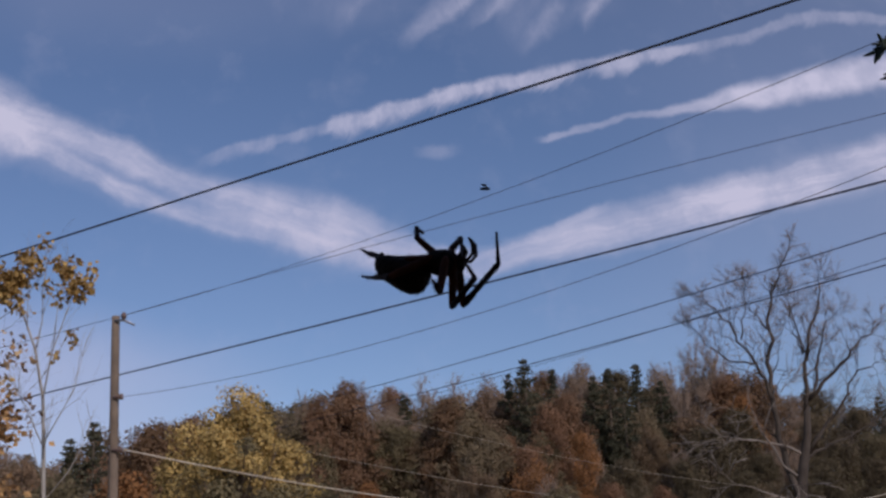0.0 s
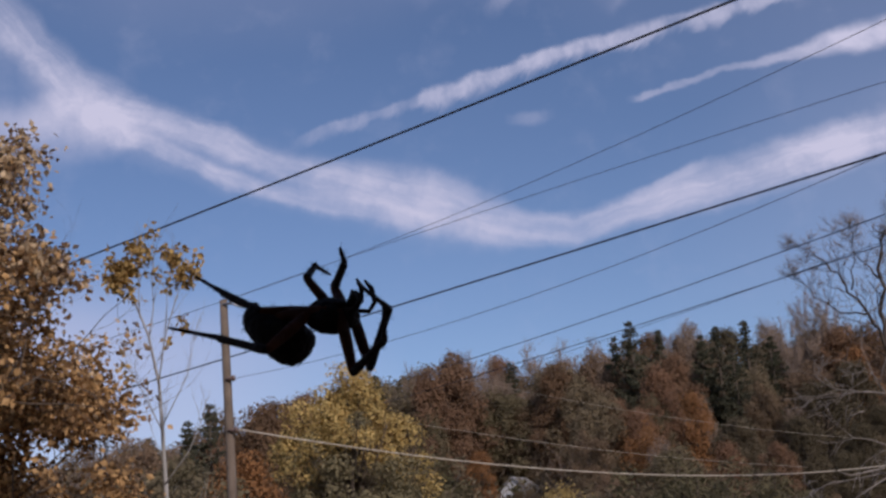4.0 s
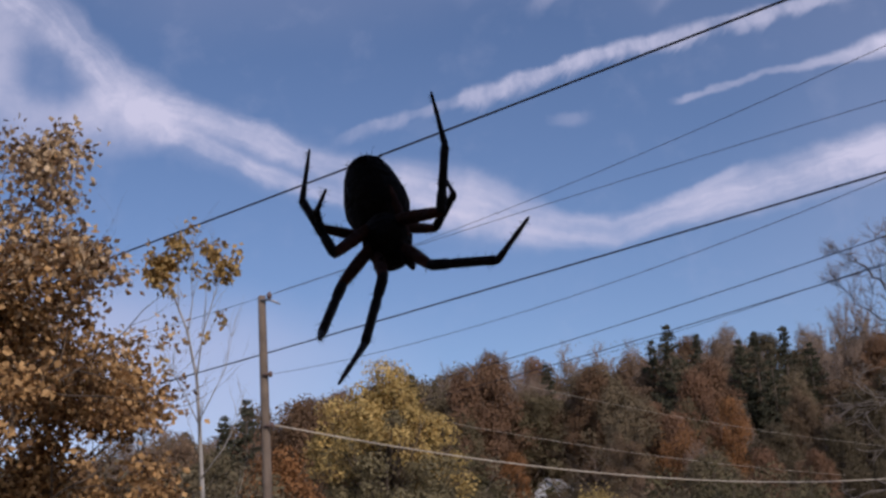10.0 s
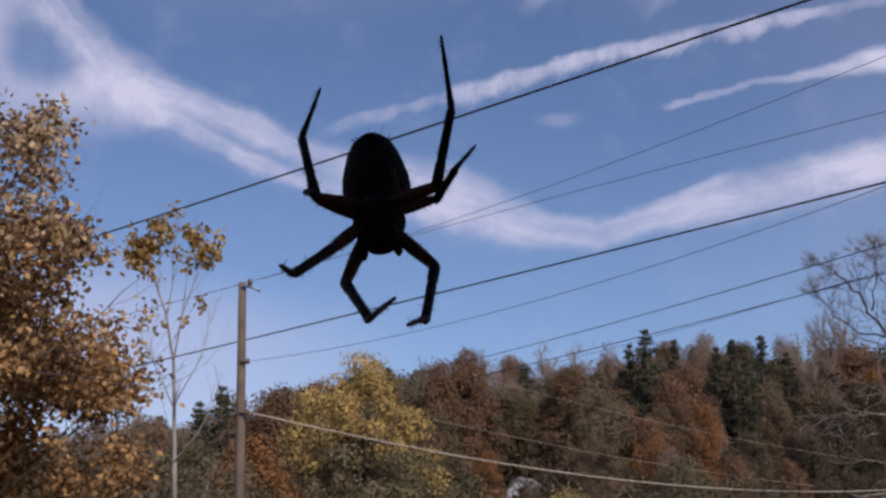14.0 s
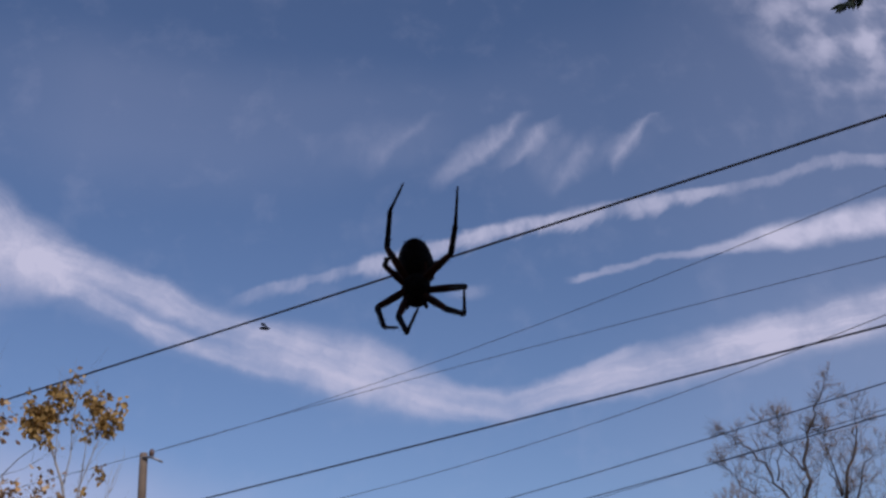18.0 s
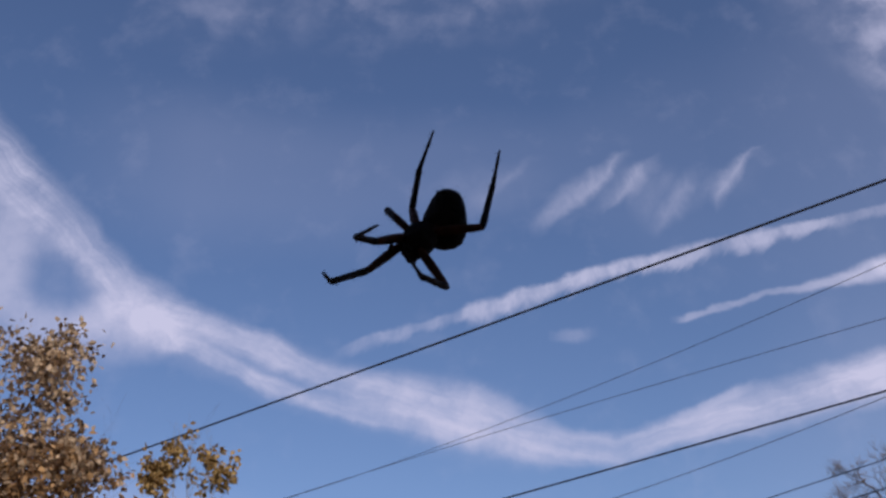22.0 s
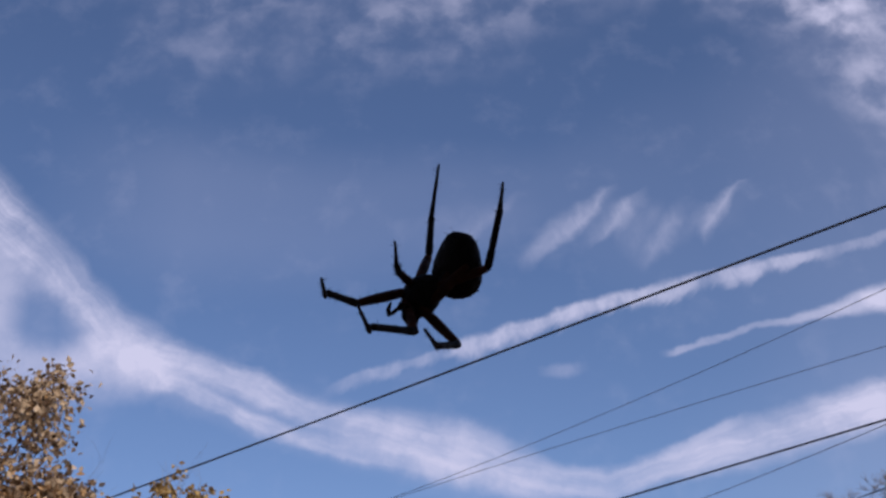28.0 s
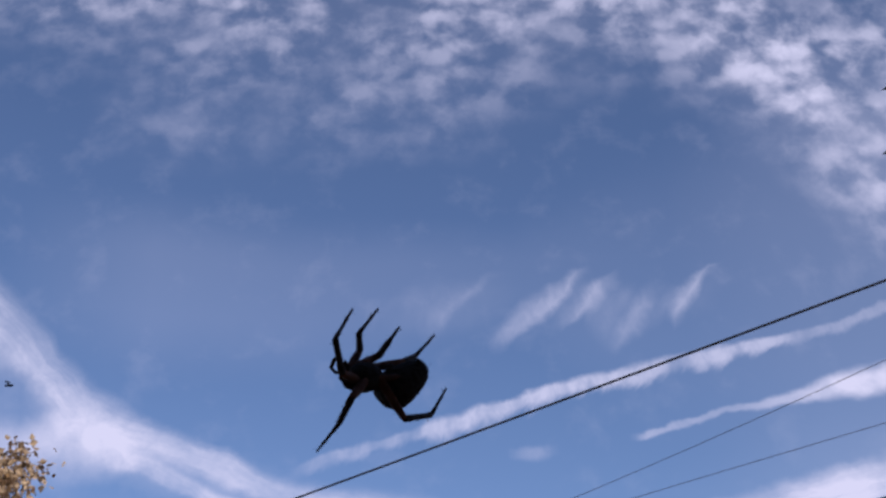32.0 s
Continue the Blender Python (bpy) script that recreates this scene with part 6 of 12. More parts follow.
        (31.75, pose(-0.00109, 0.00912, 0.00188, -67.6, 47.7, -45.2)), (32, pose(-.00046, .01015, -.00084, -76, 42, -56))])
    walk(leg_parts["A1", "tarsus"], [(0, pose(.01203, .01126, .00415, 0, 11, 91)), (.25, pose(.01769, .00861, .00526, -2, 17, 83)), (0.5, pose(0.02348, 0.0083, 0.00533, -5.1, 22, 74.9)),
        (.75, pose(.01865, .00616, .0114, -9, 17, 62)), (1, pose(0.01459, 0.01057, 0.01452, -11.9, 10.8, 49.3)), (1.25, pose(.01749, .00694, .01012, -8, 25, 63)),
        (1.5, pose(0.02085, 0.00946, 0.00367, 1.9, 36.9, 79.9)), (1.75, pose(.01898, .00531, .00576, -6, 32, 67)), (2, pose(0.02001, 0.0081, 0.00667, -11.9, 24.2, 55.4)),
        (2.25, pose(.01836, .00592, .0068, -12, 22, 54)), (2.5, pose(0.02004, 0.0094, 0.00593, -13, 19.3, 53)), (4.17, pose(.01687, .00904, .00507, -9, 18, 65)),
        (4.5, pose(.01651, .00928, .00482, -8, 17, 68)), (4.75, pose(.01857, .00673, -.00035, -5, 35, 75)), (5, pose(.01898, .00378, -.00604, 2, 52, 85)),
        (5.25, pose(.02004, .0058, -.00012, -19, 49, 58)), (5.5, pose(0.0194, 0.00698, 0.00576, -34.7, 40.3, 35.4)), (6, pose(0.01761, 0.0083, 0.00475, -23, 27.2, 58.3)),
        (6.25, pose(.01766, .00719, .00431, -29, 33, 46)), (6.5, pose(.0196, .0048, .00322, -30, 35, 43)), (6.75, pose(.01841, .00709, .00408, -24, 33, 54)),
        (7, pose(0.01759, 0.0091, 0.00548, -18.8, 32.5, 63.3)), (7.5, pose(.01798, .01132, .00384, -22, 35, 58)), (7.75, pose(.01733, .00916, .0039, -21, 29, 61)),
        (8, pose(.01661, .00691, .00374, -20, 24, 63)), (8.25, pose(.02292, .0112, -.00099, -29, 52, 48)), (8.5, pose(.02448, .01111, -.01024, -77, 73, -5)),
        (9, pose(.0249, .00956, -.00893, -85, 67, -14)), (9.25, pose(.02508, .01024, -.00931, -68, 50, 7)), (9.5, pose(.02513, .01086, -.00962, -61, 32, 16)),
        (9.75, pose(.02547, .00893, -.01121, -59, 38, 20)), (10, pose(.02469, .00661, -.0121, -56, 44, 24)), (10.25, pose(.02546, .00551, -.01282, -78, 66, -2)),
        (10.5, pose(.02387, .00401, -.01207, -146, 70, -74)), (10.75, pose(.02479, .00413, -.01193, -130, 66, -57)), (11, pose(.02537, .00424, -.01157, -120, 61, -45)),
        (11.5, pose(.02598, .00476, -.01113, -113, 59, -37)), (12, pose(.02601, .00356, -.01152, -115, 61, -40)), (12.5, pose(.02604, .00393, -.01112, -113, 60, -37)),
        (13, pose(.02598, .00383, -.01128, -114, 59, -38)), (13.5, pose(.02543, .00184, -.01109, -129, 61, -55)), (14.5, pose(.02543, .00216, -.01257, -105, 63, -28)),
        (15.5, pose(.02462, .00248, -.01355, -83, 59, -3)), (15.75, pose(.02381, .00335, -.01502, -103, 74, -25)), (16, pose(.02214, .00404, -.01594, -179, 79, -102)),
        (16.5, pose(.02285, .00339, -.01452, -144, 72, -66)), (17, pose(.02428, .00247, -.01381, -148, 78, -70)), (17.5, pose(.02527, .00373, -.01233, -120, 77, -42)),
        (18, pose(.02467, .00222, -.01361, -144, 74, -67)), (18.25, pose(.02324, .00453, -.01607, -99, 82, -21)), (18.5, pose(.02057, .00666, -.0174, -34, 78, 45)),
        (18.75, pose(.02233, .00288, -.01517, -63, 83, 16)), (19, pose(.02303, -.00052, -.01217, -129, 83, -51)), (19.25, pose(.02495, -.00192, -.0104, -137, 68, -59)),
        (19.5, pose(.02609, -.00317, -.00823, -138, 52, -60)), (20, pose(.02549, -.00515, -.00825, -125, 47, -44)), (20.25, pose(.02588, -.00287, -.00987, -127, 51, -46)),
        (20.5, pose(0.02583, 0.00097, -0.00955, -129.3, 56, -48.4)), (21, pose(0.02489, -0.00127, -0.01295, -133.8, 55.1, -53.7)), (21.25, pose(.02513, .00037, -.01296, -130, 52, -49)),
        (21.5, pose(0.02565, 0.00385, -0.01035, -127.4, 50.2, -45.6)), (22, pose(0.02573, 0.00332, -0.01116, -129.7, 57.8, -48.6)), (22.5, pose(0.02611, 0.00425, -0.0097, -123.5, 55.8, -40.4)),
        (22.75, pose(.02548, .00067, -.01229, -125, 63, -43)), (23, pose(0.0247, -0.00068, -0.01303, -125.4, 69.9, -43.3)), (23.5, pose(0.02472, -0.00107, -0.01323, 21.5, 120.6, 100.4)),
        (24, pose(0.02416, 0.00186, -0.01403, 32.5, 111.5, 111.6)), (24.25, pose(.02451, .00186, -.01314, -137, 68, -56)), (24.5, pose(0.02478, 0.00436, -0.01053, -127.2, 66.5, -45.3)),
        (24.75, pose(.02511, .00203, -.01232, -126, 68, -44)), (25, pose(0.02541, 0.00222, -0.01242, -124.4, 70.1, -42.5)), (25.25, pose(.02372, -.00024, -.01302, -133, 58, -52)),
        (25.5, pose(0.01907, 0.00132, -0.0089, -136.9, 45.6, -56.9)), (25.75, pose(.0166, -.00034, -.01267, -157, 47, -85)), (26, pose(0.01273, 0.00224, -0.01213, 4.6, 138.9, 69.3)),
        (26.25, pose(.01628, -.00322, -.01747, -177, 55, -114)), (26.5, pose(0.0159, -0.0062, -0.01843, -4.3, 111.9, 58.7)), (27.5, pose(.01733, -.00462, -.01667, -151, 77, -87)),
        (28.5, pose(.019, -.00244, -.0141, -97, 76, -32)), (28.75, pose(.01872, .00011, -.01505, -26, 70, 42)), (29, pose(.01786, .00294, -.01535, -5, 53, 65)),
        (29.25, pose(.01053, .00232, -.02229, -4, 77, 67)), (29.5, pose(.00187, .00168, -.02263, 172, 79, -118)), (29.75, pose(-.00371, .00414, -.02033, 103, 79, 173)),
        (30, pose(-.00815, .00633, -.01626, 73, 70, 141)), (30.25, pose(-.00479, .00836, -.0167, 80, 69, 149)), (30.5, pose(-.00112, .01015, -.01633, 87, 68, 157)),
        (30.75, pose(-.00342, .00568, -.02048, 90, 68, 160)), (31, pose(-.00376, .00056, -.02175, 94, 68, 164)), (31.25, pose(0.00507, -0.00452, -0.0218, -95.4, 74.8, -21.8)),
        (31.5, pose(0.00471, 0.00356, -0.00634, -104.9, 57.1, -24.9)), (31.75, pose(0.00498, 0.00301, -0.00759, -120.1, 59.9, -37.6)), (32, pose(.00487, .00232, -.00945, -161, 50, -83))])
    walk(leg_parts["A2", "femur"], [(0, pose(.0044, .0028, -.0008, 0, -50, 91)), (.25, pose(.0044, .0028, -.0008, 15, -54, 72)), (0.5, pose(0.0044, 0.0028, -0.0008, 30.1, -49.9, 53.2)),
        (.75, pose(.0044, .0028, -.0008, -49, -48, 147)), (1, pose(0.0044, 0.0028, -0.0008, -67, 1.9, -176.3)), (1.5, pose(0.0044, 0.0028, -0.0008, -67.1, 1.9, -172.6)), (2, pose(0.0044, 0.0028, -0.0008, -67, 3.1, -168.7)), (2.5, pose(0.0044, 0.0028, -0.0008, -67.1, 0.8, -173.3)), (2.83, pose(.0044, .0028, -.0008, -67, -3, -178)),
        (4.5, pose(.0044, .0028, -.0008, -67, -3, -178)), (5, pose(.0044, .0028, -.0008, -67, -3, -178)), (5.25, pose(.0044, .0028, -.0008, -53, -46, 153)),
        (5.5, pose(0.0044, 0.0028, -0.0008, 25.2, -60, 62.3)), (6, pose(0.0044, 0.0028, -0.0008, 9.3, -49.9, 81.1)), (6.25, pose(.0044, .0028, -.0008, 19, -47, 68)),
        (6.5, pose(.0044, .0028, -.0008, 30, -39, 52)), (7, pose(.0044, .0028, -.0008, 17, -51, 69)), (7.5, pose(.0044, .0028, -.0008, 17, -47, 70)),
        (8, pose(.0044, .0028, -.0008, 13, -55, 75)), (8.25, pose(.0044, .0028, -.0008, 16, -39, 71)), (8.5, pose(.0044, .0028, -.0008, 17, -23, 68)),
        (9, pose(.0044, .0028, -.0008, 19, -25, 65)), (9.25, pose(.0044, .0028, -.0008, 20, -5, 60)), (9.5, pose(.0044, .0028, -.0008, 19, 16, 56)),
        (9.75, pose(.0044, .0028, -.0008, 16, 22, 47)), (10, pose(.0044, .0028, -.0008, 12, 28, 36)), (10.25, pose(.0044, .0028, -.0008, 16, 15, 47)),
        (10.5, pose(.0044, .0028, -.0008, 17, 1, 58)), (11, pose(.0044, .0028, -.0008, 17, -1, 60)), (12, pose(.0044, .0028, -.0008, 16, 11, 49)),
        (13, pose(.0044, .0028, -.0008, 17, 11, 51)), (13.25, pose(.0044, .0028, -.0008, 12, 29, 38)), (13.5, pose(.0044, .0028, -.0008, 2, 44, 20)),
        (14.5, pose(.0044, .0028, -.0008, 8, 30, 31)), (15.5, pose(.0044, .0028, -.0008, 12, 15, 39)), (16, pose(.0044, .0028, -.0008, 16, 18, 53)),
        (16.5, pose(.0044, .0028, -.0008, 16, 25, 53)), (17, pose(.0044, .0028, -.0008, 11, 18, 42)), (17.5, pose(.0044, .0028, -.0008, 12, 5, 44)),
        (18, pose(.0044, .0028, -.0008, 12, 18, 47)), (18.25, pose(.0044, .0028, -.0008, 4, 2, 4)), (18.5, pose(.0044, .0028, -.0008, 9, -15, -37)),
        (18.75, pose(.0044, .0028, -.0008, 9, 16, -23)), (19, pose(.0044, .0028, -.0008, 19, 45, -4)), (19.5, pose(.0044, .0028, -.0008, 9, 40, -20)),
        (20, pose(.0044, .0028, -.0008, 6, 32, -24)), (20.25, pose(.0044, .0028, -.0008, 14, 42, -12)), (20.5, pose(0.0044, 0.0028, -0.0008, 28.6, 45, 8.8)),
        (21, pose(0.0044, 0.0028, -0.0008, 34.7, 51.8, 15.4)), (21.5, pose(0.0044, 0.0028, -0.0008, 52.1, 41.2, 37.9)), (21.75, pose(.0044, .0028, -.0008, 34, 50, 14)),
        (22, pose(0.0044, 0.0028, -0.0008, 25.4, 42.2, 2.6)), (22.5, pose(0.0044, 0.0028, -0.0008, 20, 37.8, -3.7)), (23, pose(0.0044, 0.0028, -0.0008, 15, 44, -12)),
        (23.25, pose(.0044, .0028, -.0008, 37, 53, 16)), (23.5, pose(0.0044, 0.0028, -0.0008, 71.2, 37.8, 60)), (23.75, pose(.0044, .0028, -.0008, 54, 44, 36)),
        (24, pose(0.0044, 0.0028, -0.0008, 49.1, 30.9, 30.2)), (24.25, pose(.0044, .0028, -.0008, 34, 40, 5)), (24.5, pose(0.0044, 0.0028, -0.0008, 26.2, 36.8, -6.1)),
        (24.75, pose(.0044, .0028, -.0008, 41, 37, 17)), (25, pose(0.0044, 0.0028, -0.0008, 61.2, 11.8, 59)), (25.25, pose(.0044, .0028, -.0008, 60, 22, 53)),
        (25.5, pose(0.0044, 0.0028, -0.0008, 62.6, 14.6, 60.3)), (26, pose(0.0044, 0.0028, -0.0008, 61.8, 17.2, 59.3)), (26.5, pose(0.0044, 0.0028, -0.0008, 61.2, 22.9, 57.1)),
        (27.5, pose(.0044, .0028, -.0008, 53, 28, 39)), (28.5, pose(.0044, .0028, -.0008, 43, 29, 18)), (28.75, pose(.0044, .0028, -.0008, 39, 44, 10)),
        (29, pose(.0044, .0028, -.0008, 29, 57, -2)), (29.25, pose(.0044, .0028, -.0008, 89, 54, 68)), (29.5, pose(.0044, .0028, -.0008, 112, 26, 102)),
        (29.75, pose(.0044, .0028, -.0008, 115, -7, 122)), (30, pose(.0044, .0028, -.0008, 106, -39, 145)), (30.25, pose(.0044, .0028, -.0008, 99, 4, 166)),
        (30.5, pose(.0044, .0028, -.0008, 110, 47, -170)), (31, pose(.0044, .0028, -.0008, 107, 30, -175)), (31.25, pose(0.0044, 0.0028, -0.0008, 102, -0.3, 162.9)),
        (31.5, pose(0.0044, 0.0028, -0.0008, -74.4, 164.6, -24.2)), (31.75, pose(.0044, .0028, -.0008, 107, -15, 151)), (32, pose(.0044, .0028, -.0008, 107, -3, 149))])
    walk(leg_parts["A2", "tibia"], [(0, pose(.00429, .00906, .00674, 0, 2, 83)), (.25, pose(.00615, .00832, .00711, 1, -10, 72)), (0.5, pose(0.00819, 0.00786, 0.00669, 4, -21, 60.1)),
        (.75, pose(-.00102, .00638, .00654, 13, -9, 28)), (1, pose(-0.00537, 0.00216, -0.00113, 13.9, 6.1, -3.9)), (1.5, pose(-0.00531, 0.00154, -0.00112, 13.9, 6.2, -4.3)), (2, pose(-0.00519, 0.00087, -0.00133, 13.8, 6.3, -5.2)), (2.5, pose(-0.00533, 0.00165, -0.00094, 13.9, 6.1, -3.7)), (2.83, pose(-.00538, .00239, -.00029, 14, 6, -3)),
        (4.5, pose(-.00538, .00239, -.00029, 14, 6, -3)), (5, pose(-.00538, .00239, -.00029, 14, 6, -3)), (5.25, pose(-.00169, .00588, .00624, 17, 6, 34)),
        (5.5, pose(0.00668, 0.00713, 0.00769, 20, 3.1, 70.1)), (6, pose(0.00537, 0.00903, 0.0067, 20, -0.2, 78)), (6.25, pose(.00693, .00904, .00632, 20, 2, 70)),
        (6.5, pose(.00909, .0088, .00537, 20, 3, 62)), (7, pose(.00658, .00855, .00683, 20, 1, 68)), (7.5, pose(.00669, .00902, .00642, 20, 2, 65)),
        (8, pose(.00589, .00823, .00722, 20, 2, 66)), (8.25, pose(.00691, .01001, .00534, 15, 23, 43)), (8.5, pose(.00774, .01121, .00296, -1, 38, 12)),
        (9, pose(.00818, .0108, .00342, -10, 42, -2)), (9.25, pose(.00922, .01129, .00005, 7, 35, 25)), (9.5, pose(.00962, .01067, -.00343, 18, 24, 47)),
        (9.75, pose(.01065, .00939, -.00448, 13, 28, 35)), (10, pose(.01144, .00786, -.00538, 6, 31, 22)), (10.25, pose(.0108, .00978, -.0033, -4, 42, 5)),
        (10.5, pose(.00961, .0111, -.00101, -20, 49, -17)), (11, pose(.00929, .01129, -.00055, -30, 62, -29)), (11.5, pose(.01016, .01066, -.00184, -24, 60, -22)),
        (12, pose(.01074, .01003, -.00268, -26, 61, -25)), (12.5, pose(.01046, .01022, -.00287, -29, 60, -28)), (13, pose(.01049, .01023, -.00274, -27, 59, -26)),
        (13.25, pose(.01119, .00807, -.0055, 0, 52, 7)), (13.5, pose(.01098, .00522, -.00764, 16, 39, 28)), (14.5, pose(.01166, .0072, -.00569, 16, 44, 28)),
        (15.5, pose(.01172, .00881, -.00332, 15, 49, 28)), (15.75, pose(.0109, .00958, -.0036, 2, 44, 9)), (16, pose(.00998, .01026, -.00385, -8, 35, -6)),
        (16.5, pose(.00967, .00991, -.005, -9, 35, -8)), (17, pose(.0113, .00905, -.00385, -8, 36, -7)), (17.5, pose(.01137, .00963, -.00168, -7, 32, -4)),
        (18, pose(.01076, .00958, -.0039, -11, 33, -11)), (18.25, pose(.01416, .00356, -.00116, -1, 40, 5)), (18.5, pose(.01195, -.0029, .00178, 12, 45, 25)),
        (18.75, pose(.01308, -.00093, -.00342, -1, 61, 8)), (19, pose(.0113, .00229, -.00774, -38, 71, -32)), (19.25, pose(.0114, .00128, -.00748, -30, 58, -23)),
        (19.5, pose(.01143, .00029, -.00715, -27, 44, -20)), (19.75, pose(.01174, -.00014, -.00659, -24, 54, -15)), (20, pose(.012, -.00056, -.006, -18, 65, -8)),
        (20.25, pose(.01151, .00128, -.00737, -33, 67, -25)), (20.5, pose(0.01125, 0.00386, -0.00773, -50.6, 67.6, -43.6)), (21, pose(0.01024, 0.00441, -0.0085, -67.4, 69, -61.3)),
        (21.25, pose(.00978, .00537, -.00858, -62, 55, -56)), (21.5, pose(0.01022, 0.00733, -0.00725, -59.9, 40, -52.9)), (21.75, pose(.01058, .00431, -.00826, -50, 49, -39)),
        (22, pose(0.01166, 0.00313, -0.00738, -35.9, 55.2, -20.9)), (22.5, pose(0.01213, 0.0023, -0.0068, -29, 55.1, -12.9)), (23, pose(0.01129, 0.00134, -0.00761, -17.1, 66.2, 0.9)),
        (23.25, pose(.01003, .00438, -.00866, -51, 55, -37)), (23.5, pose(0.00827, 0.00951, -0.00681, -64.1, 37.1, -56.1)), (23.75, pose(.0101, .00693, -.00762, -62, 47, -52)),
        (24, pose(0.01167, 0.00703, -0.00583, -58.3, 57.2, -47.3)), (24.25, pose(.01189, .00346, -.00709, -45, 63, -31)), (24.5, pose(0.0122, 0.00197, -0.00667, -25, 65.8, -10)),
        (24.75, pose(.01188, .00512, -.00669, -43, 63, -30)), (25, pose(0.00935, 0.01102, -0.0028, -55.6, 58.5, -44.3)), (25.25, pose(.00984, .01004, -.00454, -64, 55, -55)),
        (25.5, pose(0.0091, 0.01104, -0.00327, -65.3, 53, -56)), (26, pose(0.00917, 0.01085, -0.0037, -58.8, 68.9, -49.4)), (26.5, pose(0.0093, 0.01038, -0.00462, -35, 83.1, -25.7)),
        (27.5, pose(.01115, .00823, -.00538, -22, 72, -12)), (28.5, pose(.01254, .00547, -.00555, -11, 60, 0)), (28.75, pose(.01137, .00409, -.00757, 12, 46, 28)),
        (29, pose(.00967, .0026, -.00906, 22, 29, 44)), (29.25, pose(.00656, .00816, -.00871, 24, 43, 47)), (29.5, pose(.00254, .01145, -.00502, 27, 56, 51)),
        (29.75, pose(-.00069, .01108, .00046, 34, 70, 59)), (30, pose(-.00177, .0072, .00541, 66, 81, 91)), (30.25, pose(-.00507, .00523, -.00151, 133, 71, 160)),
        (30.5, pose(-.00218, .00167, -.00797, 145, 54, 173)), (31, pose(-.00406, .00204, -.00569, 149, 57, 179)), (31.25, pose(-0.00497, 0.00568, -0.00075, 44.6, 107.1, 76)),
        (31.5, pose(-0.00422, 0.00668, -0.0034, -79.9, 48.6, -53.7)), (31.75, pose(-.00384, .00743, .00179, -74, 49, -47)), (32, pose(-.00402, .00779, -.00029, -91, 42, -70))])
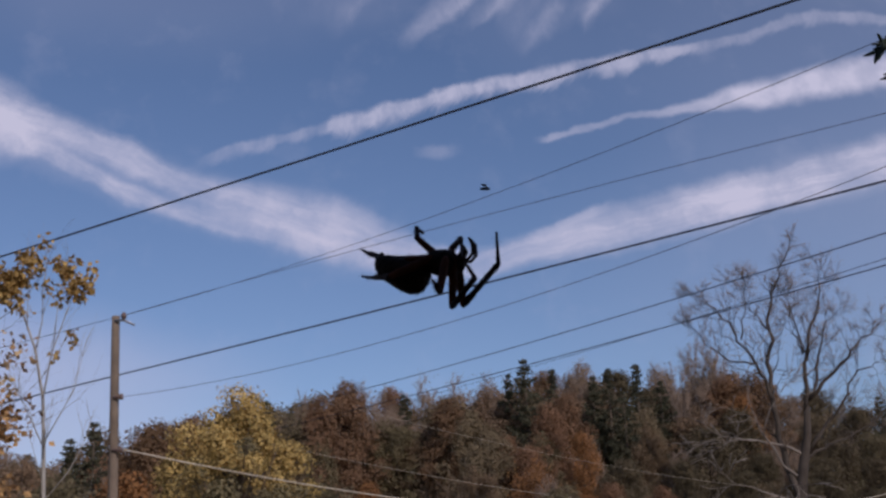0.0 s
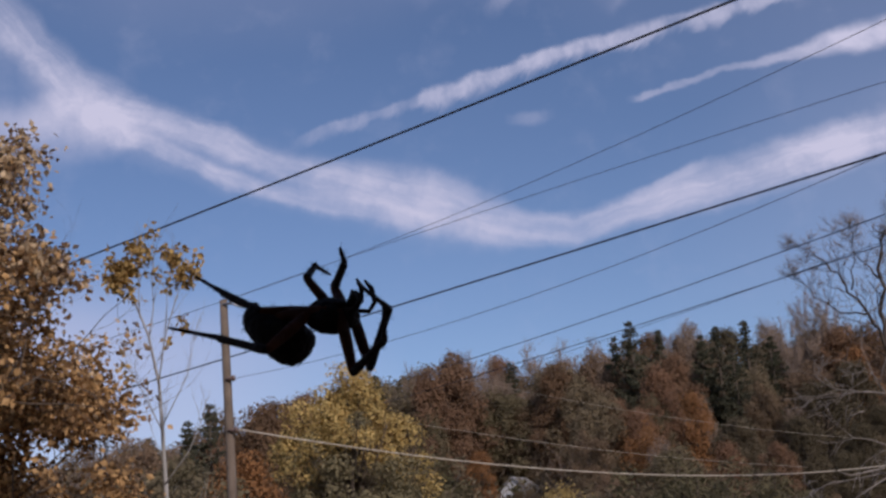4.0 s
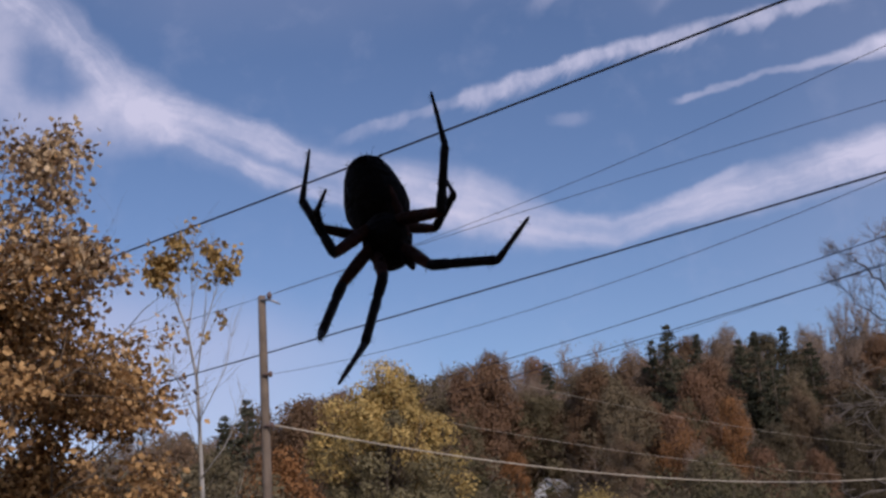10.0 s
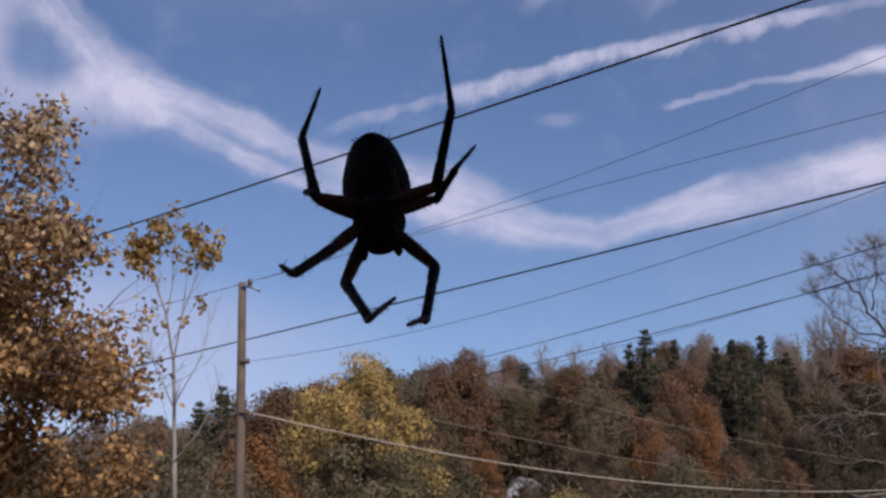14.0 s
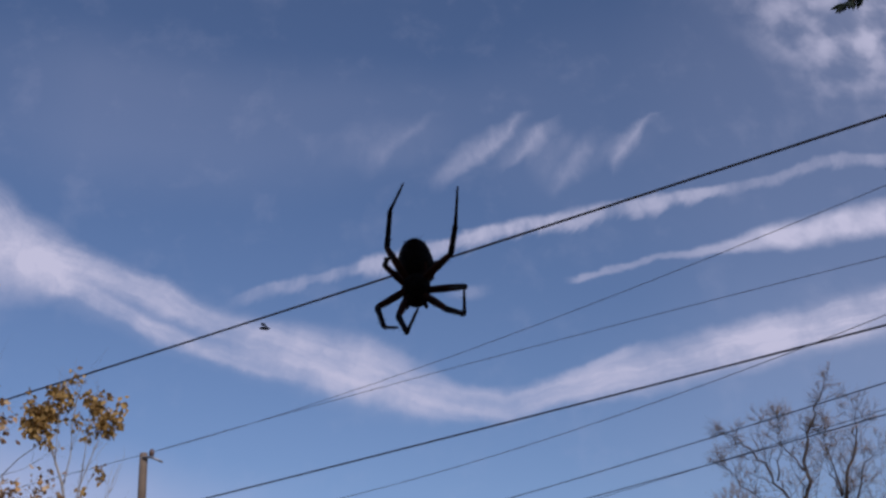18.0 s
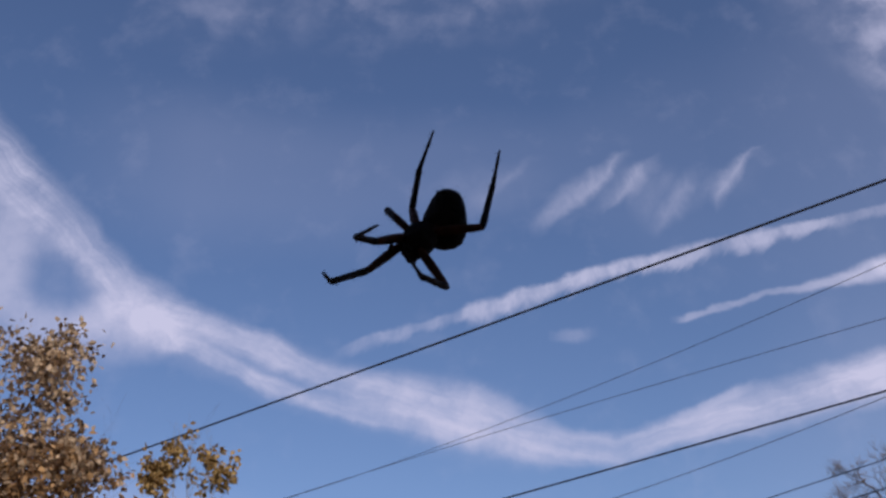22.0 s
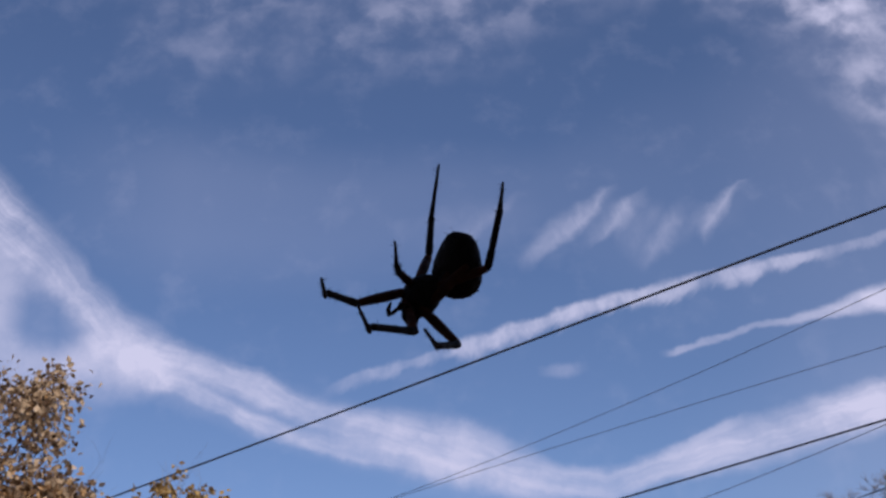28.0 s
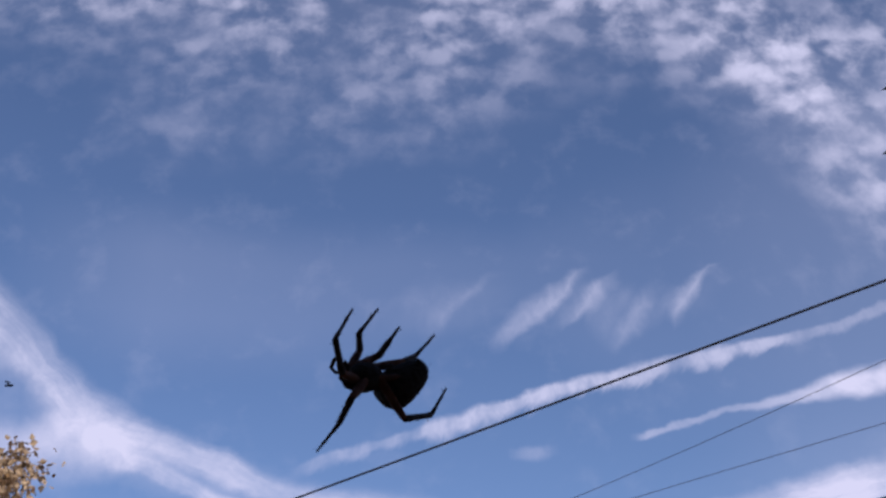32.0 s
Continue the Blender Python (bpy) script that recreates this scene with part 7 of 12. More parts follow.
    walk(leg_parts["A2", "tarsus"], [(0, pose(.00577, .02096, .00636, 0, 9, -105)), (.25, pose(.00978, .01957, .00917, 0, 3, -107)), (0.5, pose(0.01378, 0.01756, 0.011, 0, -4.2, -109.5)),
        (.75, pose(.00949, .01187, .0084, 3, -6, -143)), (1, pose(0.00653, 0.00136, -0.00241, 7, -6.1, -177.3)), (1.5, pose(0.00658, 0.00063, -0.00241, 7.1, -6.1, -177.6)), (2, pose(0.00668, -0.0002, -0.00265, 7.1, -6.2, -178.2)), (2.5, pose(0.00658, 0.00087, -0.00222, 7, -6.1, -177.3)), (2.83, pose(.00654, .00176, -.00154, 7, -6, -177)),
        (4.5, pose(.00654, .00176, -.00154, 7, -6, -177)), (5, pose(.00654, .00176, -.00154, 7, -6, -177)), (5.25, pose(.00827, .01247, .00506, 11, -2, 126)),
        (5.5, pose(0.01076, 0.0184, 0.00704, 11, 4, 69.9)), (6, pose(0.00787, 0.02077, 0.00675, 11, 1.4, 78.3)), (6.25, pose(.01097, .02033, .00597, 11, 2, 70)),
        (6.5, pose(.01467, .0194, .00475, 10, 3, 62)), (6.75, pose(.01292, .01962, .00576, 10, 2, 65)), (7, pose(.01109, .01967, .00662, 11, 1, 68)),
        (7.5, pose(.01175, .0199, .00607, 10, 2, 65)), (8, pose(.01069, .01922, .00673, 11, 3, 66)), (8.25, pose(.01504, .01755, .00073, 3, 42, 48)),
        (8.5, pose(.01693, .01321, -.00449, -51, 70, -14)), (9, pose(.0171, .01055, -.00461, -75, 63, -40)), (9.25, pose(.01807, .01546, -.0069, -31, 64, 9)),
        (9.5, pose(.01713, .01866, -.0083, -3, 51, 42)), (9.75, pose(.01932, .01547, -.01012, -20, 57, 21)), (10, pose(.02093, .01178, -.01159, -43, 59, -6)),
        (10.25, pose(.0197, .01063, -.01131, -65, 64, -31)), (10.5, pose(.01711, .0088, -.0101, -91, 63, -60)), (11, pose(.01422, .00861, -.01116, -64, 62, -30)),
        (11.5, pose(.01569, .00841, -.01225, -58, 60, -23)), (12, pose(.01598, .00758, -.0132, -61, 61, -26)), (12.5, pose(.0158, .00744, -.01325, -63, 60, -29)),
        (13, pose(.01603, .00752, -.01303, -62, 59, -27)), (13.25, pose(.0185, .009, -.01497, -51, 63, -15)), (13.5, pose(.01921, .00967, -.01517, -37, 65, 0)),
        (14.5, pose(.01925, .01127, -.01405, -44, 62, -8)), (15.5, pose(.01861, .01246, -.01244, -50, 59, -14)), (15.75, pose(.01947, .01098, -.01189, -46, 62, -9)),
        (16, pose(.01972, .00932, -.0108, -41, 65, -4)), (16.5, pose(.01945, .00851, -.01182, -45, 57, -8)), (17, pose(.0209, .00795, -.01098, -60, 55, -27)),
        (17.5, pose(.02148, .00892, -.00811, -54, 55, -20)), (18, pose(.02069, .00762, -.01035, -64, 52, -31)), (18.25, pose(.0233, .00438, -.00891, -50, 75, -16)),
        (18.5, pose(.01965, .00064, -.00672, 78, 78, 113)), (18.75, pose(.01885, -.00013, -.01391, -76, 84, -41)), (19, pose(.01452, .00026, -.01912, -88, 66, -54)),
        (19.25, pose(.01726, -.00125, -.01765, -98, 51, -66)), (19.5, pose(.01957, -.00259, -.01549, -102, 35, -71)), (19.75, pose(.01847, -.00198, -.01636, -104, 42, -75)),
        (20, pose(.01708, -.00128, -.01684, -107, 49, -79)), (20.25, pose(.0157, -.00067, -.01845, -110, 45, -82)), (20.5, pose(0.01456, 0.00071, -0.01882, -112.2, 40.9, -85.2)),
        (21, pose(0.01231, 0.00064, -0.0197, -114, 37.7, -89)), (21.25, pose(.01368, -.0004, -.01835, -103, 40, -72)), (21.5, pose(0.01577, 0, -0.01497, -92, 40.2, -54)),
        (21.75, pose(.0167, -.0007, -.01728, -101, 43, -68)), (22, pose(0.01806, 0.00069, -0.01723, -112.1, 44, -84.1)), (22.5, pose(0.01882, 0.00076, -0.01665, -104.7, 46, -73.5)),
        (23, pose(0.01613, 0.00141, -0.01859, -121.3, 41, -98.5)), (23.25, pose(.01553, .00017, -.01846, -108, 40, -76)), (23.5, pose(0.0136, 0.00155, -0.01404, -94.9, 35.9, -56.8)),
        (23.75, pose(.0151, .00045, -.01639, -100, 46, -63)), (24, pose(0.01607, 0.00225, -0.01592, -107.3, 54.7, -73.3)), (24.25, pose(.01657, .00059, -.01776, -112, 53, -79)),
        (24.5, pose(0.01705, 0.00111, -0.01761, -117.1, 51.2, -86.2)), (24.75, pose(.01657, .00238, -.01739, -117, 46, -85)), (25, pose(0.01383, 0.00664, -0.01304, -116.2, 40.6, -84.3)),
        (25.25, pose(.01386, .00438, -.01432, -112, 41, -78)), (25.5, pose(0.01313, 0.00505, -0.01285, -108.1, 42, -72.2)), (25.75, pose(.01243, .00509, -.0148, -109, 51, -74)),
        (26, pose(0.01198, 0.00758, -0.0149, -111.3, 61.2, -75.3)), (26.25, pose(.01116, .00735, -.01667, -124, 73, -90)), (26.5, pose(0.01061, 0.00975, -0.01653, 6.8, 99.1, 40.8)),
        (27.17, pose(.01319, .00805, -.01688, -133, 77, -99)), (27.83, pose(.01609, .00687, -.01665, -117, 70, -82)), (28.5, pose(.01856, .0055, -.01593, -110, 62, -74)),
        (28.75, pose(.01865, .00804, -.01625, -45, 75, -6)), (29, pose(.01721, .00993, -.01485, 9, 59, 51)), (29.25, pose(.01263, .01459, -.01683, 23, 75, 66)),
        (29.5, pose(.00678, .0166, -.015, 110, 83, 154)), (29.75, pose(.00147, .01464, -.01079, 157, 69, -158)), (30, pose(-.00182, .00898, -.00646, 165, 53, -149)),
        (30.25, pose(-.00876, .0066, -.01285, 144, 63, -173)), (30.5, pose(-.00917, .00249, -.01769, 108, 67, 147)), (30.75, pose(-.00999, .00233, -.01679, 117, 64, 157)),
        (31, pose(-.01062, .0022, -.01574, 123, 60, 165)), (31.25, pose(-0.00582, 0.00225, -0.01222, -112.7, 54.4, -70.6)), (31.5, pose(0.00048, 0.00029, -0.01241, -89.9, 32.1, -57.1)),
        (31.75, pose(.00158, .00167, -.00724, -88, 52, -50)), (32, pose(-.001, -.00058, -.00834, -102, 42, -70))])
    walk(leg_parts["A3", "femur"], [(0, pose(.0026, .0026, -.0008, 0, -3, -178)), (0.5, pose(0.0026, 0.0026, -0.0008, -0, 0.9, -177.8)), (.75, pose(.0026, .0026, -.0008, 4, 18, -146)),
        (1, pose(0.0026, 0.0026, -0.0008, 21.7, 39, -105.9)), (1.25, pose(.0026, .0026, -.0008, 4, 18, -146)), (1.5, pose(0.0026, 0.0026, -0.0008, 0, 3.6, -171)),
        (2, pose(0.0026, 0.0026, -0.0008, 0.2, 5.2, -165.9)), (2.5, pose(0.0026, 0.0026, -0.0008, -0, 2.2, -171.7)), (3.17, pose(.0026, .0026, -.0008, 0, -3, -178)), (5, pose(.0026, .0026, -.0008, 0, -3, -178)), (5.25, pose(.0026, .0026, -.0008, 1, 1, 126)),
        (5.5, pose(0.0026, 0.0026, -0.0008, -2.2, 4.7, 66.4)), (6, pose(0.0026, 0.0026, -0.0008, -0.9, 9, 83.1)), (6.25, pose(.0026, .0026, -.0008, -2, 8, 75)),
        (6.5, pose(.0026, .0026, -.0008, -3, 7, 61)), (6.75, pose(.0026, .0026, -.0008, -2, 6, 76)), (7, pose(.0026, .0026, -.0008, -1, 4, 91)),
        (8, pose(.0026, .0026, -.0008, 0, 3, 91)), (8.25, pose(.0026, .0026, -.0008, 1, 0, 137)), (8.5, pose(.0026, .0026, -.0008, 0, -3, -178)),
        (9.5, pose(.0026, .0026, -.0008, 0, -3, -178)), (9.75, pose(.0026, .0026, -.0008, -2, 9, 149)), (10, pose(.0026, .0026, -.0008, -11, 18, 114)),
        (10.25, pose(.0026, .0026, -.0008, -16, 34, 101)), (10.5, pose(.0026, .0026, -.0008, -29, 49, 82)), (11, pose(.0026, .0026, -.0008, -23, 32, 91)),
        (11.5, pose(.0026, .0026, -.0008, -24, 29, 90)), (12, pose(.0026, .0026, -.0008, -28, 36, 83)), (12.5, pose(.0026, .0026, -.0008, -23, 31, 91)),
        (13, pose(.0026, .0026, -.0008, -18, 16, 104)), (13.25, pose(.0026, .0026, -.0008, -21, 36, 97)), (13.5, pose(.0026, .0026, -.0008, -30, 55, 84)),
        (14.17, pose(.0026, .0026, -.0008, -24, 41, 93)), (14.83, pose(.0026, .0026, -.0008, -20, 27, 98)), (15.5, pose(.0026, .0026, -.0008, -19, 13, 102)),
        (15.75, pose(.0026, .0026, -.0008, -16, 25, 112)), (16, pose(.0026, .0026, -.0008, -10, 37, 123)), (16.25, pose(.0026, .0026, -.0008, -18, 51, 112)),
        (16.5, pose(.0026, .0026, -.0008, -35, 65, 92)), (17, pose(.0026, .0026, -.0008, -27, 52, 101)), (17.25, pose(.0026, .0026, -.0008, -22, 40, 108)),
        (17.5, pose(.0026, .0026, -.0008, -19, 28, 113)), (18, pose(.0026, .0026, -.0008, -11, 27, 130)), (18.25, pose(.0026, .0026, -.0008, -12, 59, 129)),
        (18.5, pose(.0026, .0026, -.0008, -119, 89, 22)), (18.75, pose(.0026, .0026, -.0008, -55, 55, 86)), (19, pose(.0026, .0026, -.0008, -54, 19, 87)),
        (19.25, pose(.0026, .0026, -.0008, -47, 8, 115)), (19.5, pose(.0026, .0026, -.0008, -47, -5, 142)), (19.75, pose(.0026, .0026, -.0008, -45, -8, 130)),
        (20, pose(.0026, .0026, -.0008, -43, -11, 118)), (20.25, pose(.0026, .0026, -.0008, -44, 0, 122)), (20.5, pose(0.0026, 0.0026, -0.0008, -44.1, 6.1, 119.5)),
        (20.75, pose(.0026, .0026, -.0008, -44, 25, 123)), (21, pose(0.0026, 0.0026, -0.0008, -48.8, 15.8, 114.2)), (21.5, pose(0.0026, 0.0026, -0.0008, -45.5, 36.9, 120.7)),
        (21.75, pose(.0026, .0026, -.0008, -44, 30, 122)), (22, pose(0.0026, 0.0026, -0.0008, -48.3, 13.3, 107.3)), (22.5, pose(0.0026, 0.0026, -0.0008, -45.9, 14.8, 118.7)),
        (22.75, pose(.0026, .0026, -.0008, -45, 28, 121)), (23, pose(0.0026, 0.0026, -0.0008, -54.7, 39.4, 106.2)), (23.5, pose(0.0026, 0.0026, -0.0008, -53.6, 44.9, 108.8)),
        (24, pose(0.0026, 0.0026, -0.0008, -59.4, 34, 98.4)), (24.5, pose(0.0026, 0.0026, -0.0008, -64.3, 36.9, 90)), (25, pose(0.0026, 0.0026, -0.0008, -59.7, 36.5, 96.8)), (25.5, pose(0.0026, 0.0026, -0.0008, -58.4, 40.5, 99.9)),
        (26, pose(0.0026, 0.0026, -0.0008, -60.1, 38.4, 97)), (26.25, pose(.0026, .0026, -.0008, -71, 50, 84)), (26.5, pose(0.0026, 0.0026, -0.0008, -88.9, 36.5, 61.7)),
        (27.17, pose(.0026, .0026, -.0008, -105, 68, 42)), (27.83, pose(.0026, .0026, -.0008, -143, 78, 2)), (28.5, pose(.0026, .0026, -.0008, 155, 74, -61)),
        (29, pose(.0026, .0026, -.0008, 91, 87, -125)), (29.25, pose(.0026, .0026, -.0008, -8, 46, 134)), (29.5, pose(.0026, .0026, -.0008, -10, 1, 131)),
        (30, pose(.0026, .0026, -.0008, -9, -10, 120)), (30.25, pose(.0026, .0026, -.0008, -10, 2, 137)), (30.5, pose(.0026, .0026, -.0008, -8, 14, 153)),
        (30.75, pose(.0026, .0026, -.0008, -4, 17, 169)), (31, pose(.0026, .0026, -.0008, 1, 19, -175)), (31.25, pose(.0026, .0026, -.0008, -4, 32, 173)),
        (31.5, pose(.0026, .0026, -.0008, -14, 45, 157)), (31.75, pose(.0026, .0026, -.0008, -6, 21, 172)), (32, pose(.0026, .0026, -.0008, -4, -3, -178))])
    walk(leg_parts["A3", "tibia"], [(0, pose(-.00458, .0023, -.00042, 0, 6, -3)), (0.5, pose(-0.00459, 0.00232, -0.00091, -0.1, 6, -3.6)), (.75, pose(-.00308, -.00126, -.00297, 4, 6, 34)),
        (1, pose(0.00107, -0.00278, -0.00534, 7, 3, 71.3)), (1.25, pose(-.00308, -.00126, -.00297, 4, 6, 34)), (1.5, pose(-0.0045, 0.00147, -0.00126, -0.1, 6.1, -4.4)),
        (2, pose(-0.00436, 0.00086, -0.00146, -0.2, 6.3, -5.1)), (2.5, pose(-0.00452, 0.00156, -0.00108, -0.1, 6.1, -3.8)), (3.17, pose(-.00458, .0023, -.00042, 0, 6, -3)), (5, pose(-.00458, .0023, -.00042, 0, 6, -3)), (5.25, pose(-.00162, .00843, -.00094, -13, 21, -56)),
        (5.5, pose(0.00547, 0.00918, -0.00139, -34.1, 19.2, -113.4)), (6, pose(0.00346, 0.00966, -0.00193, -30.9, 20, -101.7)), (6.25, pose(.00445, .00949, -.00179, -34, 18, -113)),
        (6.5, pose(.00604, .00886, -.00173, -37, 16, -123)), (6.75, pose(.00432, .00955, -.00153, -36, 16, -119)), (7, pose(.00248, .00978, -.00128, -35, 16, -116)),
        (7.5, pose(.00278, .00979, -.00113, -36, 15, -119)), (8, pose(.00243, .00979, -.00121, -35, 16, -116)), (8.25, pose(-.00266, .00752, -.00083, -16, 19, -58)),
        (8.5, pose(-.00458, .0023, -.00042, -3, 6, -3)), (9.5, pose(-.00458, .0023, -.00042, -3, 6, -3)), (9.75, pose(-.00349, .00626, -.00194, -5, 40, -6)),
        (10, pose(-.00014, .00887, -.00304, -15, 75, -19)), (10.25, pose(.0015, .00844, -.00486, -8, 75, -11)), (10.5, pose(.00327, .00732, -.00619, -1, 75, -3)),
        (10.75, pose(.00291, .00806, -.00548, -13, 65, -17)), (11, pose(.00254, .00868, -.00466, -18, 54, -22)), (11.5, pose(.00263, .00887, -.00434, -15, 51, -19)),
        (11.75, pose(.00299, .00863, -.00471, -1, 62, -2)), (12, pose(.00334, .00836, -.00506, 27, 69, 29)), (12.5, pose(.00254, .00876, -.00452, 17, 70, 17)),
        (13, pose(.00094, .00932, -.00277, 4, 66, 4)), (13.25, pose(.00193, .00841, -.005, 0, 64, -1)), (13.5, pose(.00301, .00674, -.00667, -4, 62, -5)),
        (14.5, pose(.00201, .00852, -.00486, 33, 62, 36)), (15.5, pose(.00109, .00944, -.00245, 58, 52, 66)), (15.75, pose(.00021, .00866, -.00387, 28, 61, 31)),
        (16, pose(-.00052, .00747, -.00509, -8, 58, -11)), (16.25, pose(.00091, .00676, -.00643, -5, 56, -7)), (16.5, pose(.00249, .0057, -.0073, -2, 53, -4)),
        (17, pose(.00176, .00695, -.00648, -10, 67, -12)), (17.25, pose(.00091, .00782, -.00546, -9, 64, -11)), (17.5, pose(.00014, .00844, -.00422, -8, 61, -10)),
        (18, pose(-.00154, .00752, -.00404, -14, 64, -17)), (18.25, pose(.00023, .00552, -.00694, 61, 68, 63)), (18.5, pose(.00271, .00264, -.008, 92, 44, 99)),
        (18.75, pose(.00286, .00677, -.00666, 103, 74, 112)), (19, pose(.00292, .00938, -.00319, -114, 75, -104)), (19.25, pose(-.00046, .00904, -.00181, -67, 57, -54)),
        (19.5, pose(-.00305, .00702, -.00017, -56, 34, -39)), (19.75, pose(-.00197, .00807, .00022, -59, 38, -44)), (20, pose(-.00068, .00886, .00056, -62, 41, -49)),
        (20.25, pose(-.00124, .00869, -.00081, -62, 41, -49)), (20.5, pose(-0.00093, 0.00883, -0.00156, -61.8, 40.9, -48.7)), (20.75, pose(-.00094, .0081, -.00382, -64, 44, -52)),
        (21, pose(-0.00024, 0.00892, -0.00276, -65.9, 48, -54.8)), (21.5, pose(-0.00034, 0.00755, -0.00513, -58.9, 33.9, -43.8)), (21.75, pose(-.00065, .00788, -.00445, -61, 36, -48)),
        (22, pose(0.00052, 0.00929, -0.00245, -63.8, 37.1, -51.6)), (22.5, pose(-0.00074, 0.0087, -0.00264, -60.8, 37.2, -46.7)), (22.75, pose(-.00068, .00803, -.00421, -63, 40, -51)),
        (23, pose(0.00104, 0.00795, -0.00537, -64.8, 43, -53.7)), (23.5, pose(0.00096, 0.00742, -0.00589, -61.6, 35.3, -47.3)), (24, pose(0.00173, 0.00851, -0.00483, -62.2, 45.6, -48.8)),
        (24.5, pose(0.0026, 0.00836, -0.00512, -60.5, 36, -46.4)), (25, pose(0.00192, 0.00835, -0.00508, -58, 44.2, -42.6)), (25.5, pose(0.00166, 0.00799, -0.00548, -56, 45.2, -39.5)),
        (26, pose(0.00191, 0.0082, -0.00527, -62, 43.6, -48.5)), (26.25, pose(.00309, .00716, -.00635, -67, 49, -55)), (26.5, pose(0.00534, 0.0077, -0.00508, -74.2, 56.9, -63.2)),
        (27.17, pose(.00462, .00442, -.00747, -74, 60, -64)), (27.83, pose(.00414, .00266, -.00783, -75, 64, -65)), (28.5, pose(.00356, .00089, -.00773, -75, 67, -66)),
        (28.75, pose(.00296, .00157, -.00792, 66, 79, 77)), (29, pose(.00236, .00226, -.00799, 85, 49, 98)), (29.25, pose(-.00089, .00621, -.00596, 81, 63, 92)),
        (29.5, pose(-.0021, .00806, -.0009, 66, 77, 77)), (29.75, pose(-.00157, .00844, -.00019, 129, 65, 142)), (30, pose(-.00098, .00871, .0005, 143, 44, 159)),
        (30.25, pose(-.00262, .00755, -.00102, 138, 34, 151)), (30.5, pose(-.00362, .00579, -.00252, 134, 24, 144)), (30.75, pose(-.00416, .00393, -.00289, 143, 50, 158)),
        (31, pose(-.00419, .00198, -.0031, -179, 70, -159)), (31.25, pose(-.00344, .00332, -.00466, -122, 62, -97)), (31.5, pose(-.00212, .0046, -.00585, -103, 41, -74)),
        (31.75, pose(-.00404, .00355, -.00341, -79, 28, -33)), (32, pose(-.00458, .0023, -.00042, -70, 6, -3))])
